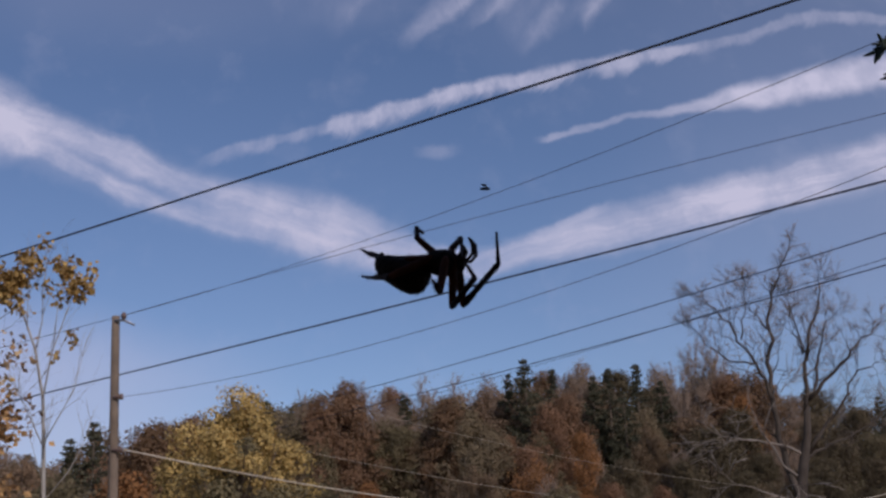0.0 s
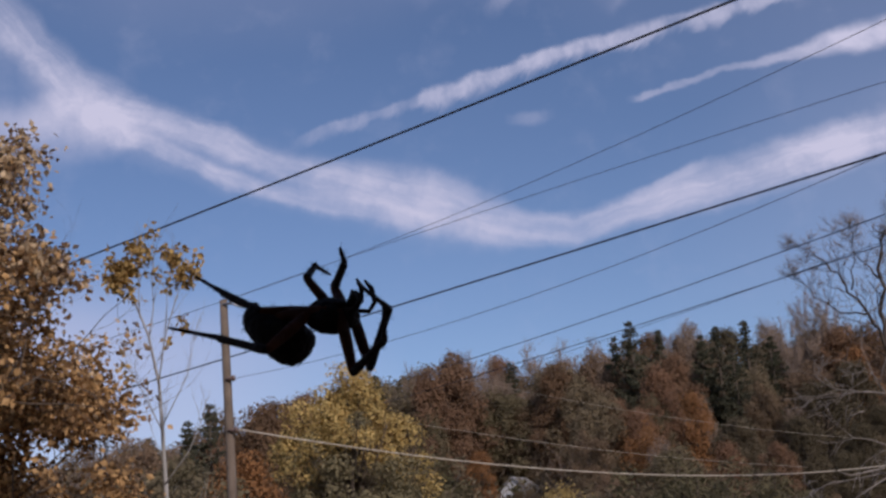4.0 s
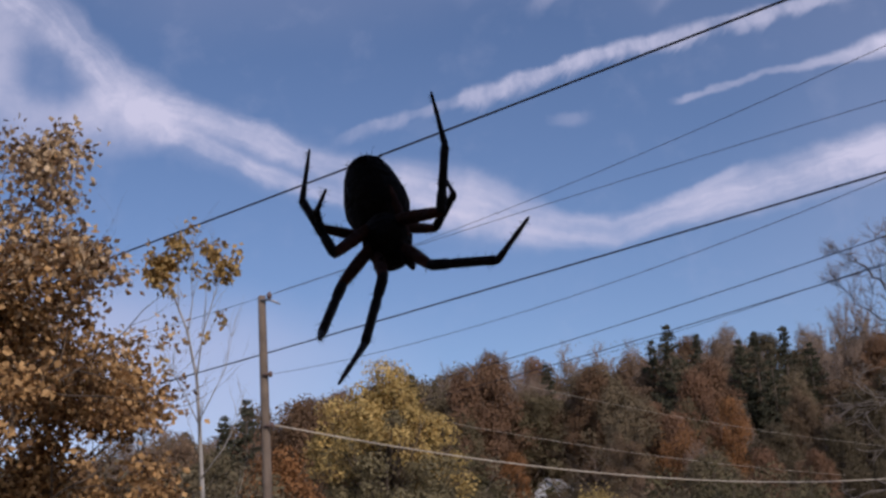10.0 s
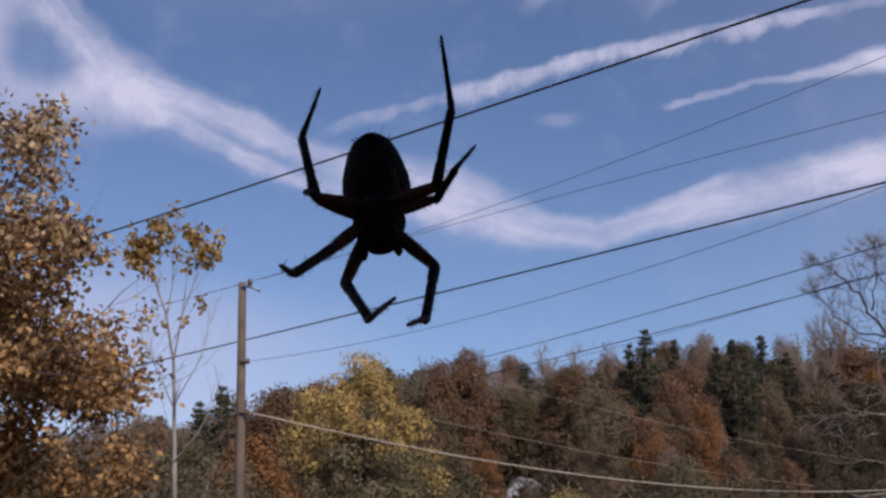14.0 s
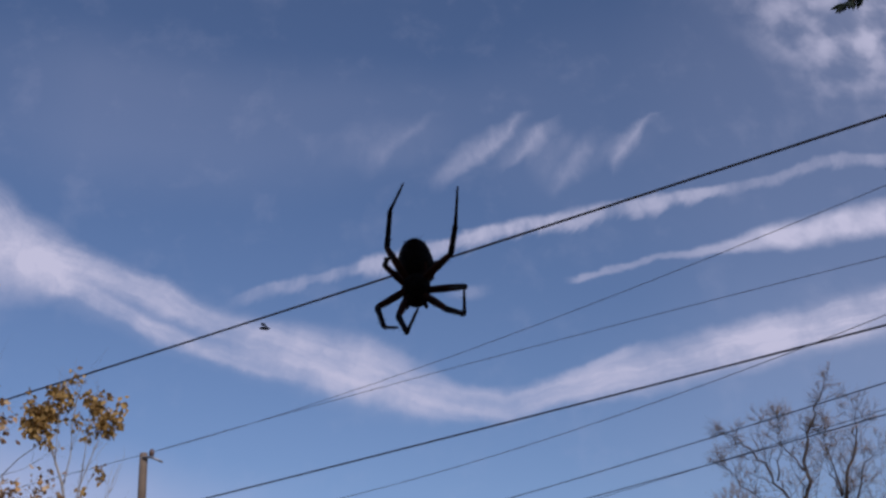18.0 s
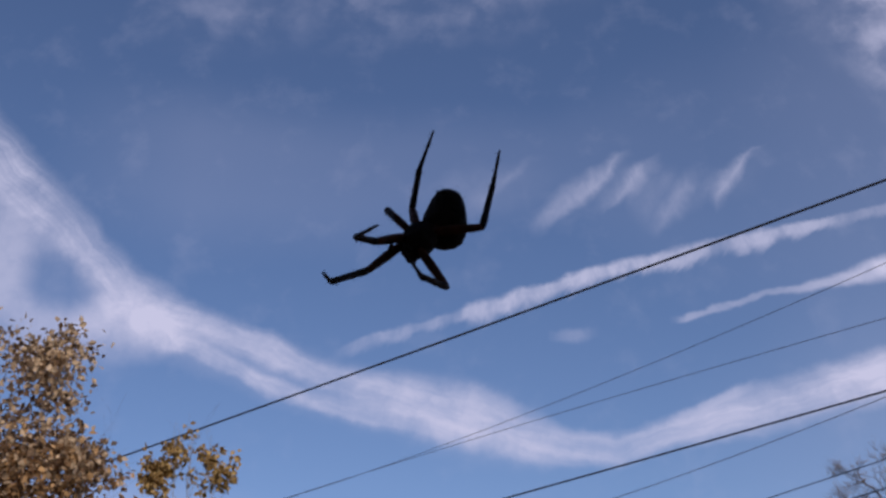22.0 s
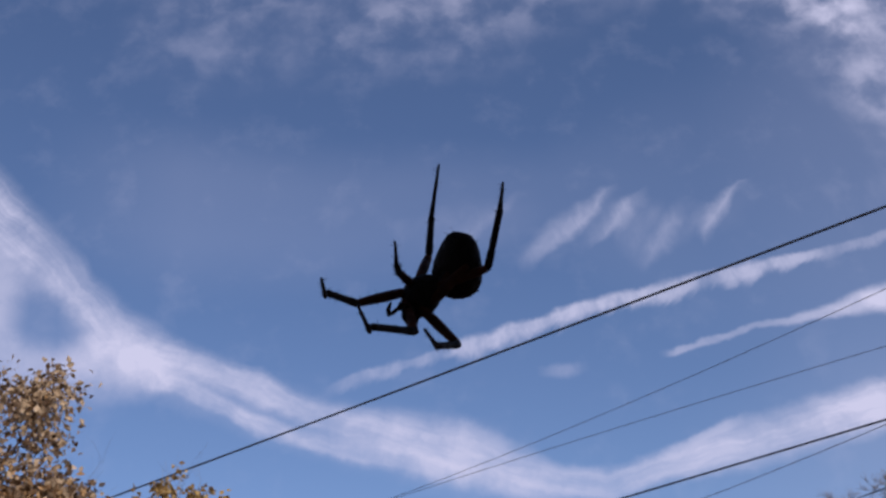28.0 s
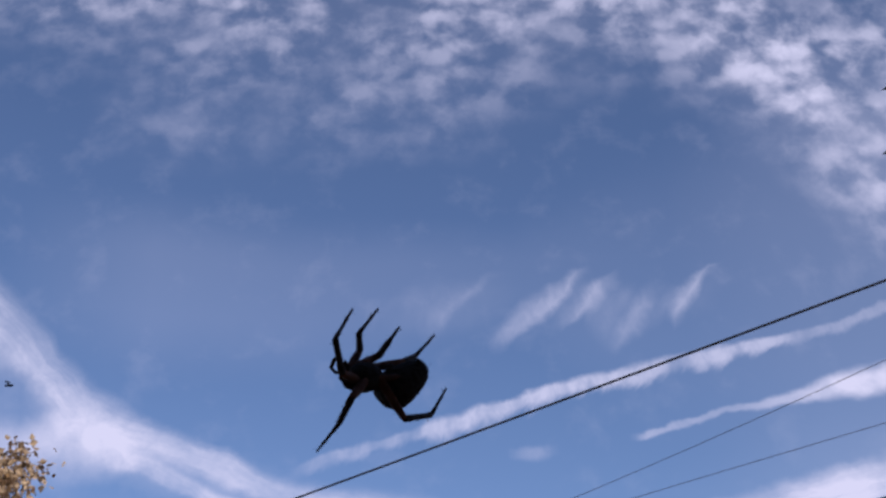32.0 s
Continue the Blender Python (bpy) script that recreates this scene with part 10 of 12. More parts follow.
    walk(leg_parts["B1", "tarsus"], [(0, pose(.01531, -.00106, .00028, 0, 27, 85)), (.25, pose(.01966, -.00015, .00224, -3, 29, 78)), (0.5, pose(0.0241, 0.0033, 0.00367, -7, 31.2, 71)),
        (1, pose(0.02573, 0.0031, 0.00302, -14.8, 22.1, 53.5)), (1.25, pose(.02277, -.00223, .00334, -14, 26, 56)), (1.5, pose(0.02036, -0.00447, 0.0018, -11.9, 28.4, 59.2)),
        (1.75, pose(.01748, .00052, .00478, -5, 28, 75)), (2, pose(0.01413, 0.00187, 0.00456, 2.1, 26.2, 91.2)), (2.25, pose(.01422, .00215, .00395, 0, 27, 87)),
        (2.5, pose(0.01374, -0.0023, 0.00119, -1.8, 29.4, 82.3)), (4.17, pose(.01352, -.00007, -.0005, 0, 11, 86)), (4.5, pose(.01338, .00012, -.00095, 0, 7, 87)),
        (4.75, pose(.01398, -.00403, -.00455, -1, 14, 85)), (5, pose(.01397, -.00698, -.0092, -1, 21, 83)), (5.25, pose(.01711, -.00306, -.00349, -2, 31, 82)),
        (5.5, pose(0.01911, 0.00193, 0.00115, -3, 41, 80)), (6, pose(0.01768, 0.00409, 0.00215, -0.9, 38.4, 82.2)), (6.25, pose(.0165, .00063, .00047, -7, 38, 73)),
        (6.5, pose(0.01759, -0.0025, -0.00272, -6.8, 25.1, 74.7)), (6.75, pose(.01507, -.00504, -.00365, -7, 28, 73)), (7, pose(0.01389, -0.00807, -0.00538, -4.9, 24.3, 78.6)),
        (7.5, pose(0.01255, -0.00862, -0.00564, -5.8, 21.8, 76.1)), (8, pose(0.01386, -0.00614, -0.00382, -6.2, 24.8, 76.8)), (8.25, pose(.00971, -.01281, -.00346, -4, 57, 78)),
        (8.5, pose(.00537, -.01801, -.00136, 63, 87, 147)), (9, pose(.00582, -.01441, -.00144, -114, 84, -31)), (9.25, pose(.00989, -.01766, -.00537, -118, 75, -34)),
        (9.5, pose(.01398, -.01751, -.01108, -118, 65, -35)), (9.75, pose(.01799, -.01666, -.01346, -132, 67, -49)), (10, pose(.01998, -.01328, -.01441, -147, 68, -66)),
        (10.25, pose(.02175, -.01163, -.01453, -126, 63, -43)), (10.5, pose(.0229, -.00955, -.01418, -113, 55, -28)), (10.75, pose(.02417, -.00885, -.01275, -103, 57, -16)),
        (11, pose(.02522, -.00807, -.01119, -93, 56, -4)), (11.5, pose(.02509, -.0074, -.01231, -89, 60, 1)), (12, pose(.02415, -.0085, -.01299, -92, 60, -3)),
        (12.5, pose(.02419, -.00872, -.01238, -92, 61, -2)), (13, pose(.02387, -.0084, -.01336, -93, 57, -4)), (13.25, pose(.02506, -.00683, -.0117, -84, 58, 7)),
        (13.5, pose(.02578, -.0051, -.00978, -75, 57, 18)), (15.17, pose(.02407, -.00531, -.0123, -85, 59, 6)), (15.5, pose(.02363, -.00528, -.01274, -87, 59, 4)),
        (15.75, pose(.02141, -.00668, -.01528, -73, 76, 18)), (16, pose(.01805, -.00815, -.01669, 26, 83, 118)), (16.5, pose(.02005, -.00763, -.01638, -88, 83, 4)),
        (17, pose(.0191, -.00952, -.01485, -60, 79, 33)), (17.25, pose(.02085, -.0093, -.01509, -54, 78, 38)), (17.5, pose(.02228, -.00888, -.01505, -50, 77, 43)),
        (18, pose(.02135, -.01137, -.01491, -94, 83, -2)), (18.25, pose(.01919, -.00989, -.01346, -56, 80, 36)), (18.5, pose(.01483, -.00682, -.01001, -39, 76, 53)),
        (18.75, pose(.01611, -.00963, -.01411, -89, 77, 3)), (19, pose(.01618, -.01166, -.01655, -123, 70, -33)), (19.25, pose(.01749, -.01176, -.01184, -123, 60, -32)),
        (19.5, pose(.01754, -.01033, -.00702, -122, 50, -32)), (20, pose(.01402, -.00856, -.00613, -124, 55, -34)), (20.25, pose(.01469, -.01107, -.01027, -126, 57, -36)),
        (20.5, pose(0.01543, -0.01171, -0.01406, -127.8, 60.1, -38.8)), (20.75, pose(.01596, -.01542, -.01424, -134, 57, -46)), (21, pose(0.01721, -0.01786, -0.01225, -139.7, 54.7, -52.6)),
        (21.25, pose(.01814, -.01596, -.01155, -132, 63, -44)), (21.5, pose(0.01993, -0.01268, -0.00977, -118.8, 70.2, -29.8)), (22, pose(0.01684, -0.01174, -0.00952, -127.9, 65, -38.9)),
        (22.5, pose(0.01822, -0.01106, -0.00885, -124.3, 60.6, -35.2)), (23, pose(0.01649, -0.01185, -0.01075, -140.8, 72.4, -53.8)), (23.25, pose(.01539, -.01165, -.00772, -135, 68, -47)),
        (23.5, pose(0.01665, -0.01109, -0.00688, -130.3, 63.5, -42.2)), (23.75, pose(.01501, -.01051, -.00708, -132, 65, -44)), (24, pose(0.01576, -0.00994, -0.0096, -132.3, 66.7, -44.2)),
        (24.5, pose(0.01745, -0.01028, -0.00838, -119.6, 55.6, -29.5)), (25, pose(0.01718, -0.01008, -0.00946, -121.9, 61, -32.8)), (25.5, pose(0.01775, -0.00985, -0.01041, -127.6, 55.7, -39.6)),
        (26, pose(0.01637, -0.01013, -0.01228, -133.1, 57, -46.2)), (26.25, pose(.01392, -.01338, -.01474, -143, 68, -57)), (26.5, pose(0.01255, -0.0147, -0.01723, 10.4, 102.6, 95.4)),
        (27.17, pose(.01307, -.01513, -.01445, -154, 77, -69)), (27.83, pose(.0142, -.01461, -.01178, -141, 75, -55)), (28.5, pose(.01513, -.0135, -.00903, -130, 73, -44)),
        (28.75, pose(.01676, -.00979, -.00839, -39, 69, 51)), (29, pose(.01734, -.00629, -.00654, -19, 44, 74)), (29.25, pose(.01127, -.00704, -.0092, -5, 49, 93)),
        (29.5, pose(.00465, -.00736, -.01096, 12, 52, 115)), (29.75, pose(.00089, -.00498, -.01339, 18, 42, 123)), (30, pose(-.00229, -.00192, -.01523, 22, 32, 129)),
        (30.25, pose(-.00045, -.00431, -.01268, 23, 32, 131)), (30.5, pose(.00209, -.00562, -.00998, 23, 32, 132)), (30.75, pose(-.00036, -.00646, -.01557, 19, 47, 126)),
        (31, pose(-.00125, -.00522, -.0201, 11, 61, 115)), (31.25, pose(0.00877, -0.00985, -0.0205, -85, 67.8, 13.9)), (31.5, pose(.02183, -.00387, -.01759, -100, 58, -3)),
        (31.75, pose(.02039, -.00831, -.01767, -136, 62, -45)), (32, pose(.01816, -.01241, -.01683, -167, 53, -80))])
    walk(leg_parts["B2", "femur"], [(0, pose(.0044, -.0028, -.0008, 0, 21, -98)), (.25, pose(.0044, -.0028, -.0008, -4, 33, -107)), (0.5, pose(0.0044, -0.0028, -0.0008, -12.2, 47.6, -120.3)),
        (.75, pose(.0044, -.0028, -.0008, 0, 46, -103)), (1, pose(0.0044, -0.0028, -0.0008, 14.6, 49.7, -81.4)), (1.25, pose(.0044, -.0028, -.0008, 11, 72, -87)),
        (1.5, pose(0.0044, -0.0028, -0.0008, 4, 98.7, -94.1)), (1.75, pose(.0044, -.0028, -.0008, -36, 58, -131)), (2, pose(0.0044, -0.0028, -0.0008, -28.3, 24.3, -118.4)),
        (2.25, pose(.0044, -.0028, -.0008, -37, 34, -137)), (2.5, pose(0.0044, -0.0028, -0.0008, -48.6, 51.9, -156.2)), (3.5, pose(.0044, -.0028, -.0008, -35, 38, -135)),
        (4.5, pose(.0044, -.0028, -.0008, -26, 25, -118)), (5, pose(.0044, -.0028, -.0008, -17, 29, -99)), (5.5, pose(0.0044, -0.0028, -0.0008, -21.8, 33.6, -109.7)),
        (6, pose(0.0044, -0.0028, -0.0008, -18.5, 40, -104.5)), (6.5, pose(.0044, -.0028, -.0008, -28, 29, -120)), (7, pose(.0044, -.0028, -.0008, -22, 30, -107)),
        (7.5, pose(.0044, -.0028, -.0008, -24, 30, -111)), (8, pose(.0044, -.0028, -.0008, -22, 27, -108)), (8.25, pose(.0044, -.0028, -.0008, -24, -4, -117)),
        (8.5, pose(.0044, -.0028, -.0008, -21, -35, -125)), (9, pose(.0044, -.0028, -.0008, -10, -41, -144)), (9.5, pose(.0044, -.0028, -.0008, -3, -28, -155)),
        (9.75, pose(.0044, -.0028, -.0008, 2, -16, -170)), (10, pose(.0044, -.0028, -.0008, 4, -3, 178)), (11.75, pose(.0044, -.0028, -.0008, 4, -3, 178)),
        (13.5, pose(.0044, -.0028, -.0008, 4, -3, 178)), (15.17, pose(.0044, -.0028, -.0008, 4, -3, 178)), (15.5, pose(.0044, -.0028, -.0008, 4, -3, 178)),
        (15.75, pose(.0044, -.0028, -.0008, -1, -15, -146)), (16, pose(.0044, -.0028, -.0008, -14, -21, -107)), (16.5, pose(.0044, -.0028, -.0008, -14, -25, -106)),
        (17, pose(.0044, -.0028, -.0008, -14, -19, -106)), (17.5, pose(.0044, -.0028, -.0008, -12, -21, -113)), (18, pose(.0044, -.0028, -.0008, -15, -11, -100)),
        (18.25, pose(.0044, -.0028, -.0008, -16, 0, -96)), (18.5, pose(.0044, -.0028, -.0008, -16, 10, -92)), (18.75, pose(.0044, -.0028, -.0008, -14, 21, -88)),
        (19, pose(.0044, -.0028, -.0008, -12, 31, -83)), (19.25, pose(.0044, -.0028, -.0008, -9, 9, -73)), (19.5, pose(.0044, -.0028, -.0008, -9, -14, -64)),
        (20, pose(.0044, -.0028, -.0008, -8, -8, -71)), (20.5, pose(0.0044, -0.0028, -0.0008, -6.9, 9.5, -63.1)), (21, pose(0.0044, -0.0028, -0.0008, -10.1, 10.4, -81.4)),
        (21.5, pose(0.0044, -0.0028, -0.0008, -5.5, 23.1, -70.4)), (21.75, pose(.0044, -.0028, -.0008, -28, 15, -132)), (22, pose(0.0044, -0.0028, -0.0008, -33.1, -10.8, 170.3)),
        (22.5, pose(0.0044, -0.0028, -0.0008, -33.5, -7.5, 172)), (22.75, pose(.0044, -.0028, -.0008, -29, 15, -141)), (23, pose(0.0044, -0.0028, -0.0008, -9.1, 28, -87.6)),
        (23.5, pose(0.0044, -0.0028, -0.0008, -10, 19.6, -86.3)), (24, pose(0.0044, -0.0028, -0.0008, -7.6, 14.2, -72.8)), (24.25, pose(.0044, -.0028, -.0008, -7, 20, -71)),
        (24.5, pose(0.0044, -0.0028, -0.0008, 0.1, 30.2, -55.8)), (25, pose(0.0044, -0.0028, -0.0008, -5, 28.4, -66.5)), (25.5, pose(0.0044, -0.0028, -0.0008, -1.9, 28.3, -61.4)),
        (26, pose(0.0044, -0.0028, -0.0008, -8.9, 20.2, -76.5)), (26.25, pose(.0044, -.0028, -.0008, -16, 17, -100)), (26.5, pose(0.0044, -0.0028, -0.0008, -19.2, 23.5, -112.8)),
        (26.83, pose(.0044, -.0028, -.0008, -24, 13, -129)), (27.17, pose(.0044, -.0028, -.0008, -27, 11, -140)), (27.5, pose(.0044, -.0028, -.0008, -28, 7, -151)),
        (27.83, pose(.0044, -.0028, -.0008, -29, 4, -161)), (28.17, pose(.0044, -.0028, -.0008, -30, 1, -172)), (28.5, pose(.0044, -.0028, -.0008, -30, -3, 178)),
        (28.75, pose(.0044, -.0028, -.0008, -35, -22, -156)), (29, pose(.0044, -.0028, -.0008, -52, -36, -123)), (29.25, pose(.0044, -.0028, -.0008, -46, -8, -139)),
        (29.5, pose(.0044, -.0028, -.0008, -47, 21, -153)), (29.75, pose(.0044, -.0028, -.0008, -51, 9, -168)), (30, pose(.0044, -.0028, -.0008, -52, -3, 178)),
        (30.5, pose(.0044, -.0028, -.0008, -52, -3, 178)), (30.75, pose(.0044, -.0028, -.0008, -50, 13, -161)), (31, pose(.0044, -.0028, -.0008, -42, 27, -137)),
        (31.25, pose(0.0044, -0.0028, -0.0008, -29, 14, -100)), (31.5, pose(.0044, -.0028, -.0008, -26, -4, -69)), (31.75, pose(.0044, -.0028, -.0008, -26, 0, -58)),
        (32, pose(.0044, -.0028, -.0008, -26, 3, -46))])
    walk(leg_parts["B2", "tibia"], [(0, pose(.00319, -.01188, -.00427, 0, 5, 71)), (.25, pose(.00196, -.01065, -.00614, -1, 5, 64)), (0.5, pose(0.00106, -0.0085, -0.00804, -1, 5.2, 57)),
        (.75, pose(.0029, -.00949, -.00781, -7, 15, 25)), (1, pose(0.00535, -0.00907, -0.00827, -16.3, 19.2, -3.8)), (1.25, pose(.00455, -.00576, -.01014, -9, 20, 14)),
        (1.5, pose(0.00451, -0.00132, -0.01049, -2.2, 22, 36.4)), (1.75, pose(.00095, -.00673, -.00909, 2, 12, 50)), (2, pose(0.00015, -0.01065, -0.00484, 3, 3.7, 61.8)),
        (2.25, pose(-.00156, -.00832, -.00628, 3, 7, 54)), (2.5, pose(-0.00113, -0.00524, -0.00851, 1, 9.8, 45.9)), (3.5, pose(-.00109, -.00827, -.00679, 2, 12, 51)),
        (4.5, pose(.0002, -.0106, -.005, 3, 15, 55)), (4.75, pose(.00161, -.01103, -.00534, 1, 30, 51)), (5, pose(.00309, -.01126, -.00557, -3, 46, 44)),
        (5.25, pose(.00222, -.0109, -.00587, 4, 27, 55)), (5.5, pose(0.00164, -0.01049, -0.00622, 7, 7.9, 62.7)), (6, pose(0.00252, -0.01007, -0.0071, 7, 4.2, 69.7)),
        (6.5, pose(.00013, -.01021, -.00557, 6, 5, 58)), (7, pose(.00197, -.01091, -.00574, 7, 2, 66)), (7.5, pose(.00139, -.01074, -.00569, 7, 3, 66)),
        (8, pose(.00165, -.01108, -.00526, 7, 3, 67)), (8.25, pose(.00004, -.01155, -.00013, 2, 40, 55)), (8.5, pose(-.00026, -.00936, .00479, -39, 73, 8)),
        (9, pose(-.00157, -.00718, .00562, -52, 66, -6)), (9.5, pose(-.00345, -.00641, .00382, -28, 62, 21)), (9.75, pose(-.00487, -.00448, .0019, -37, 34, 9)),
        (10, pose(-.00538, -.00239, -.00029, -39, 6, 3)), (11.75, pose(-.00538, -.00239, -.00029, -39, 6, 3)), (13.5, pose(-.00538, -.00239, -.00029, -39, 6, 3)),
        (15.17, pose(-.00538, -.00239, -.00029, -39, 6, 3)), (15.5, pose(-.00538, -.00239, -.00029, -39, 6, 3)), (15.75, pose(-.00349, -.00805, .0017, -36, 34, 11)),
        (16, pose(.00165, -.01155, .00266, -23, 62, 28)), (16.5, pose(.00194, -.01132, .00338, -27, 57, 23)), (17, pose(.00184, -.0117, .00242, -28, 56, 22)),
        (17.5, pose(.00077, -.01122, .00265, -31, 50, 18)), (18, pose(.00277, -.01228, .00109, -32, 54, 17)), (18.25, pose(.00339, -.01255, -.00073, -39, 58, 9)),
        (18.5, pose(.00404, -.01244, -.00255, -46, 61, 1)), (18.75, pose(.00471, -.01195, -.0043, -56, 63, -10)), (19, pose(.00536, -.0111, -.00592, -66, 65, -22)),
        (19.25, pose(.00724, -.01205, -.00233, -90, 54, -49)), (19.5, pose(.00861, -.01133, .00154, -101, 39, -64)), (20, pose(.00754, -.01198, .00059, -103, 43, -67)),
        (20.25, pose(.00777, -.012, -.00106, -104, 46, -68)), (20.5, pose(0.00877, -0.01142, -0.00241, -104.6, 49.1, -69.5)), (21, pose(0.00584, -0.01233, -0.00257, -98.1, 53.1, -61.2)),
        (21.5, pose(0.00743, -0.01129, -0.00464, -75.9, 49, -32.9)), (21.75, pose(-.00197, -.00977, -.00341, -62, 28, -11)), (22, pose(-0.00509, -0.00118, 0.00103, -57.9, 5.5, 3.7)),
        (22.5, pose(-0.00522, -0.00146, 0.00047, -57.9, 5.7, 3.6)), (22.75, pose(-.00292, -.0088, -.00335, -70, -36, 43)), (23, pose(0.00476, -0.01145, -0.0054, 52.2, -130.7, -58.3)),
        (23.5, pose(0.00499, -0.01201, -0.00409, 46.7, -136.8, -51.6)), (24, pose(0.00721, -0.01188, -0.00321, 46.1, -130.7, -50.2)), (24.25, pose(.00739, -.01151, -.00415, -136, -46, 133)),
        (24.5, pose(0.00917, -0.00981, -0.00572, 40.8, -137, -43.7)), (25, pose(0.00784, -0.01071, -0.00546, 42.2, -135, -44.3)), (25.5, pose(0.00853, -0.01037, -0.00545, 42.2, -136.8, -44.2)),
        (26, pose(0.00655, -0.01175, -0.00418, 47.1, -135.2, -52.2)), (26.25, pose(.00271, -.012, -.00371, -124, -52, 116)), (26.5, pose(0.00092, -0.01108, -0.00471, -111, -56.2, 100)),
        (26.83, pose(-.00161, -.0102, -.00307, -87, -54, 71)), (27.17, pose(-.00299, -.00898, -.00261, -70, -46, 49)), (27.5, pose(-.00408, -.00754, -.00208, -60, -34, 34)),
        (27.83, pose(-.00487, -.00592, -.0015, -55, -21, 22)), (28.17, pose(-.0053, -.00418, -.00089, -52, -8, 12)), (28.5, pose(-.00538, -.00239, -.00029, -52, 6, 3)),
        (28.75, pose(-.00391, -.00643, .00292, -50, 39, 9)), (29, pose(.00005, -.00939, .00501, -34, 70, 27)), (29.25, pose(-.00295, -.00914, .00056, 55, 81, 118)),
        (29.5, pose(-.00375, -.00698, -.00429, 102, 63, 166)), (29.75, pose(-.00507, -.00479, -.00237, -44, 60, 16)), (30, pose(-.00538, -.00239, -.00029, -52, 6, 3)),
        (30.5, pose(-.00538, -.00239, -.00029, -52, 6, 3)), (30.75, pose(-.00462, -.00593, -.00302, -50, -27, -10)), (31, pose(-.00193, -.00879, -.00527, -33, -57, -34)),
        (31.25, pose(0.00275, -0.01216, -0.00317, -110.4, -82.1, 43.5)), (31.5, pose(.00797, -.01191, -.00016, 156, -62, 138)), (31.75, pose(.00966, -.01107, -.00077, 172, -60, 120)),
        (32, pose(.01114, -.00989, -.00139, -175, -56, 104))])
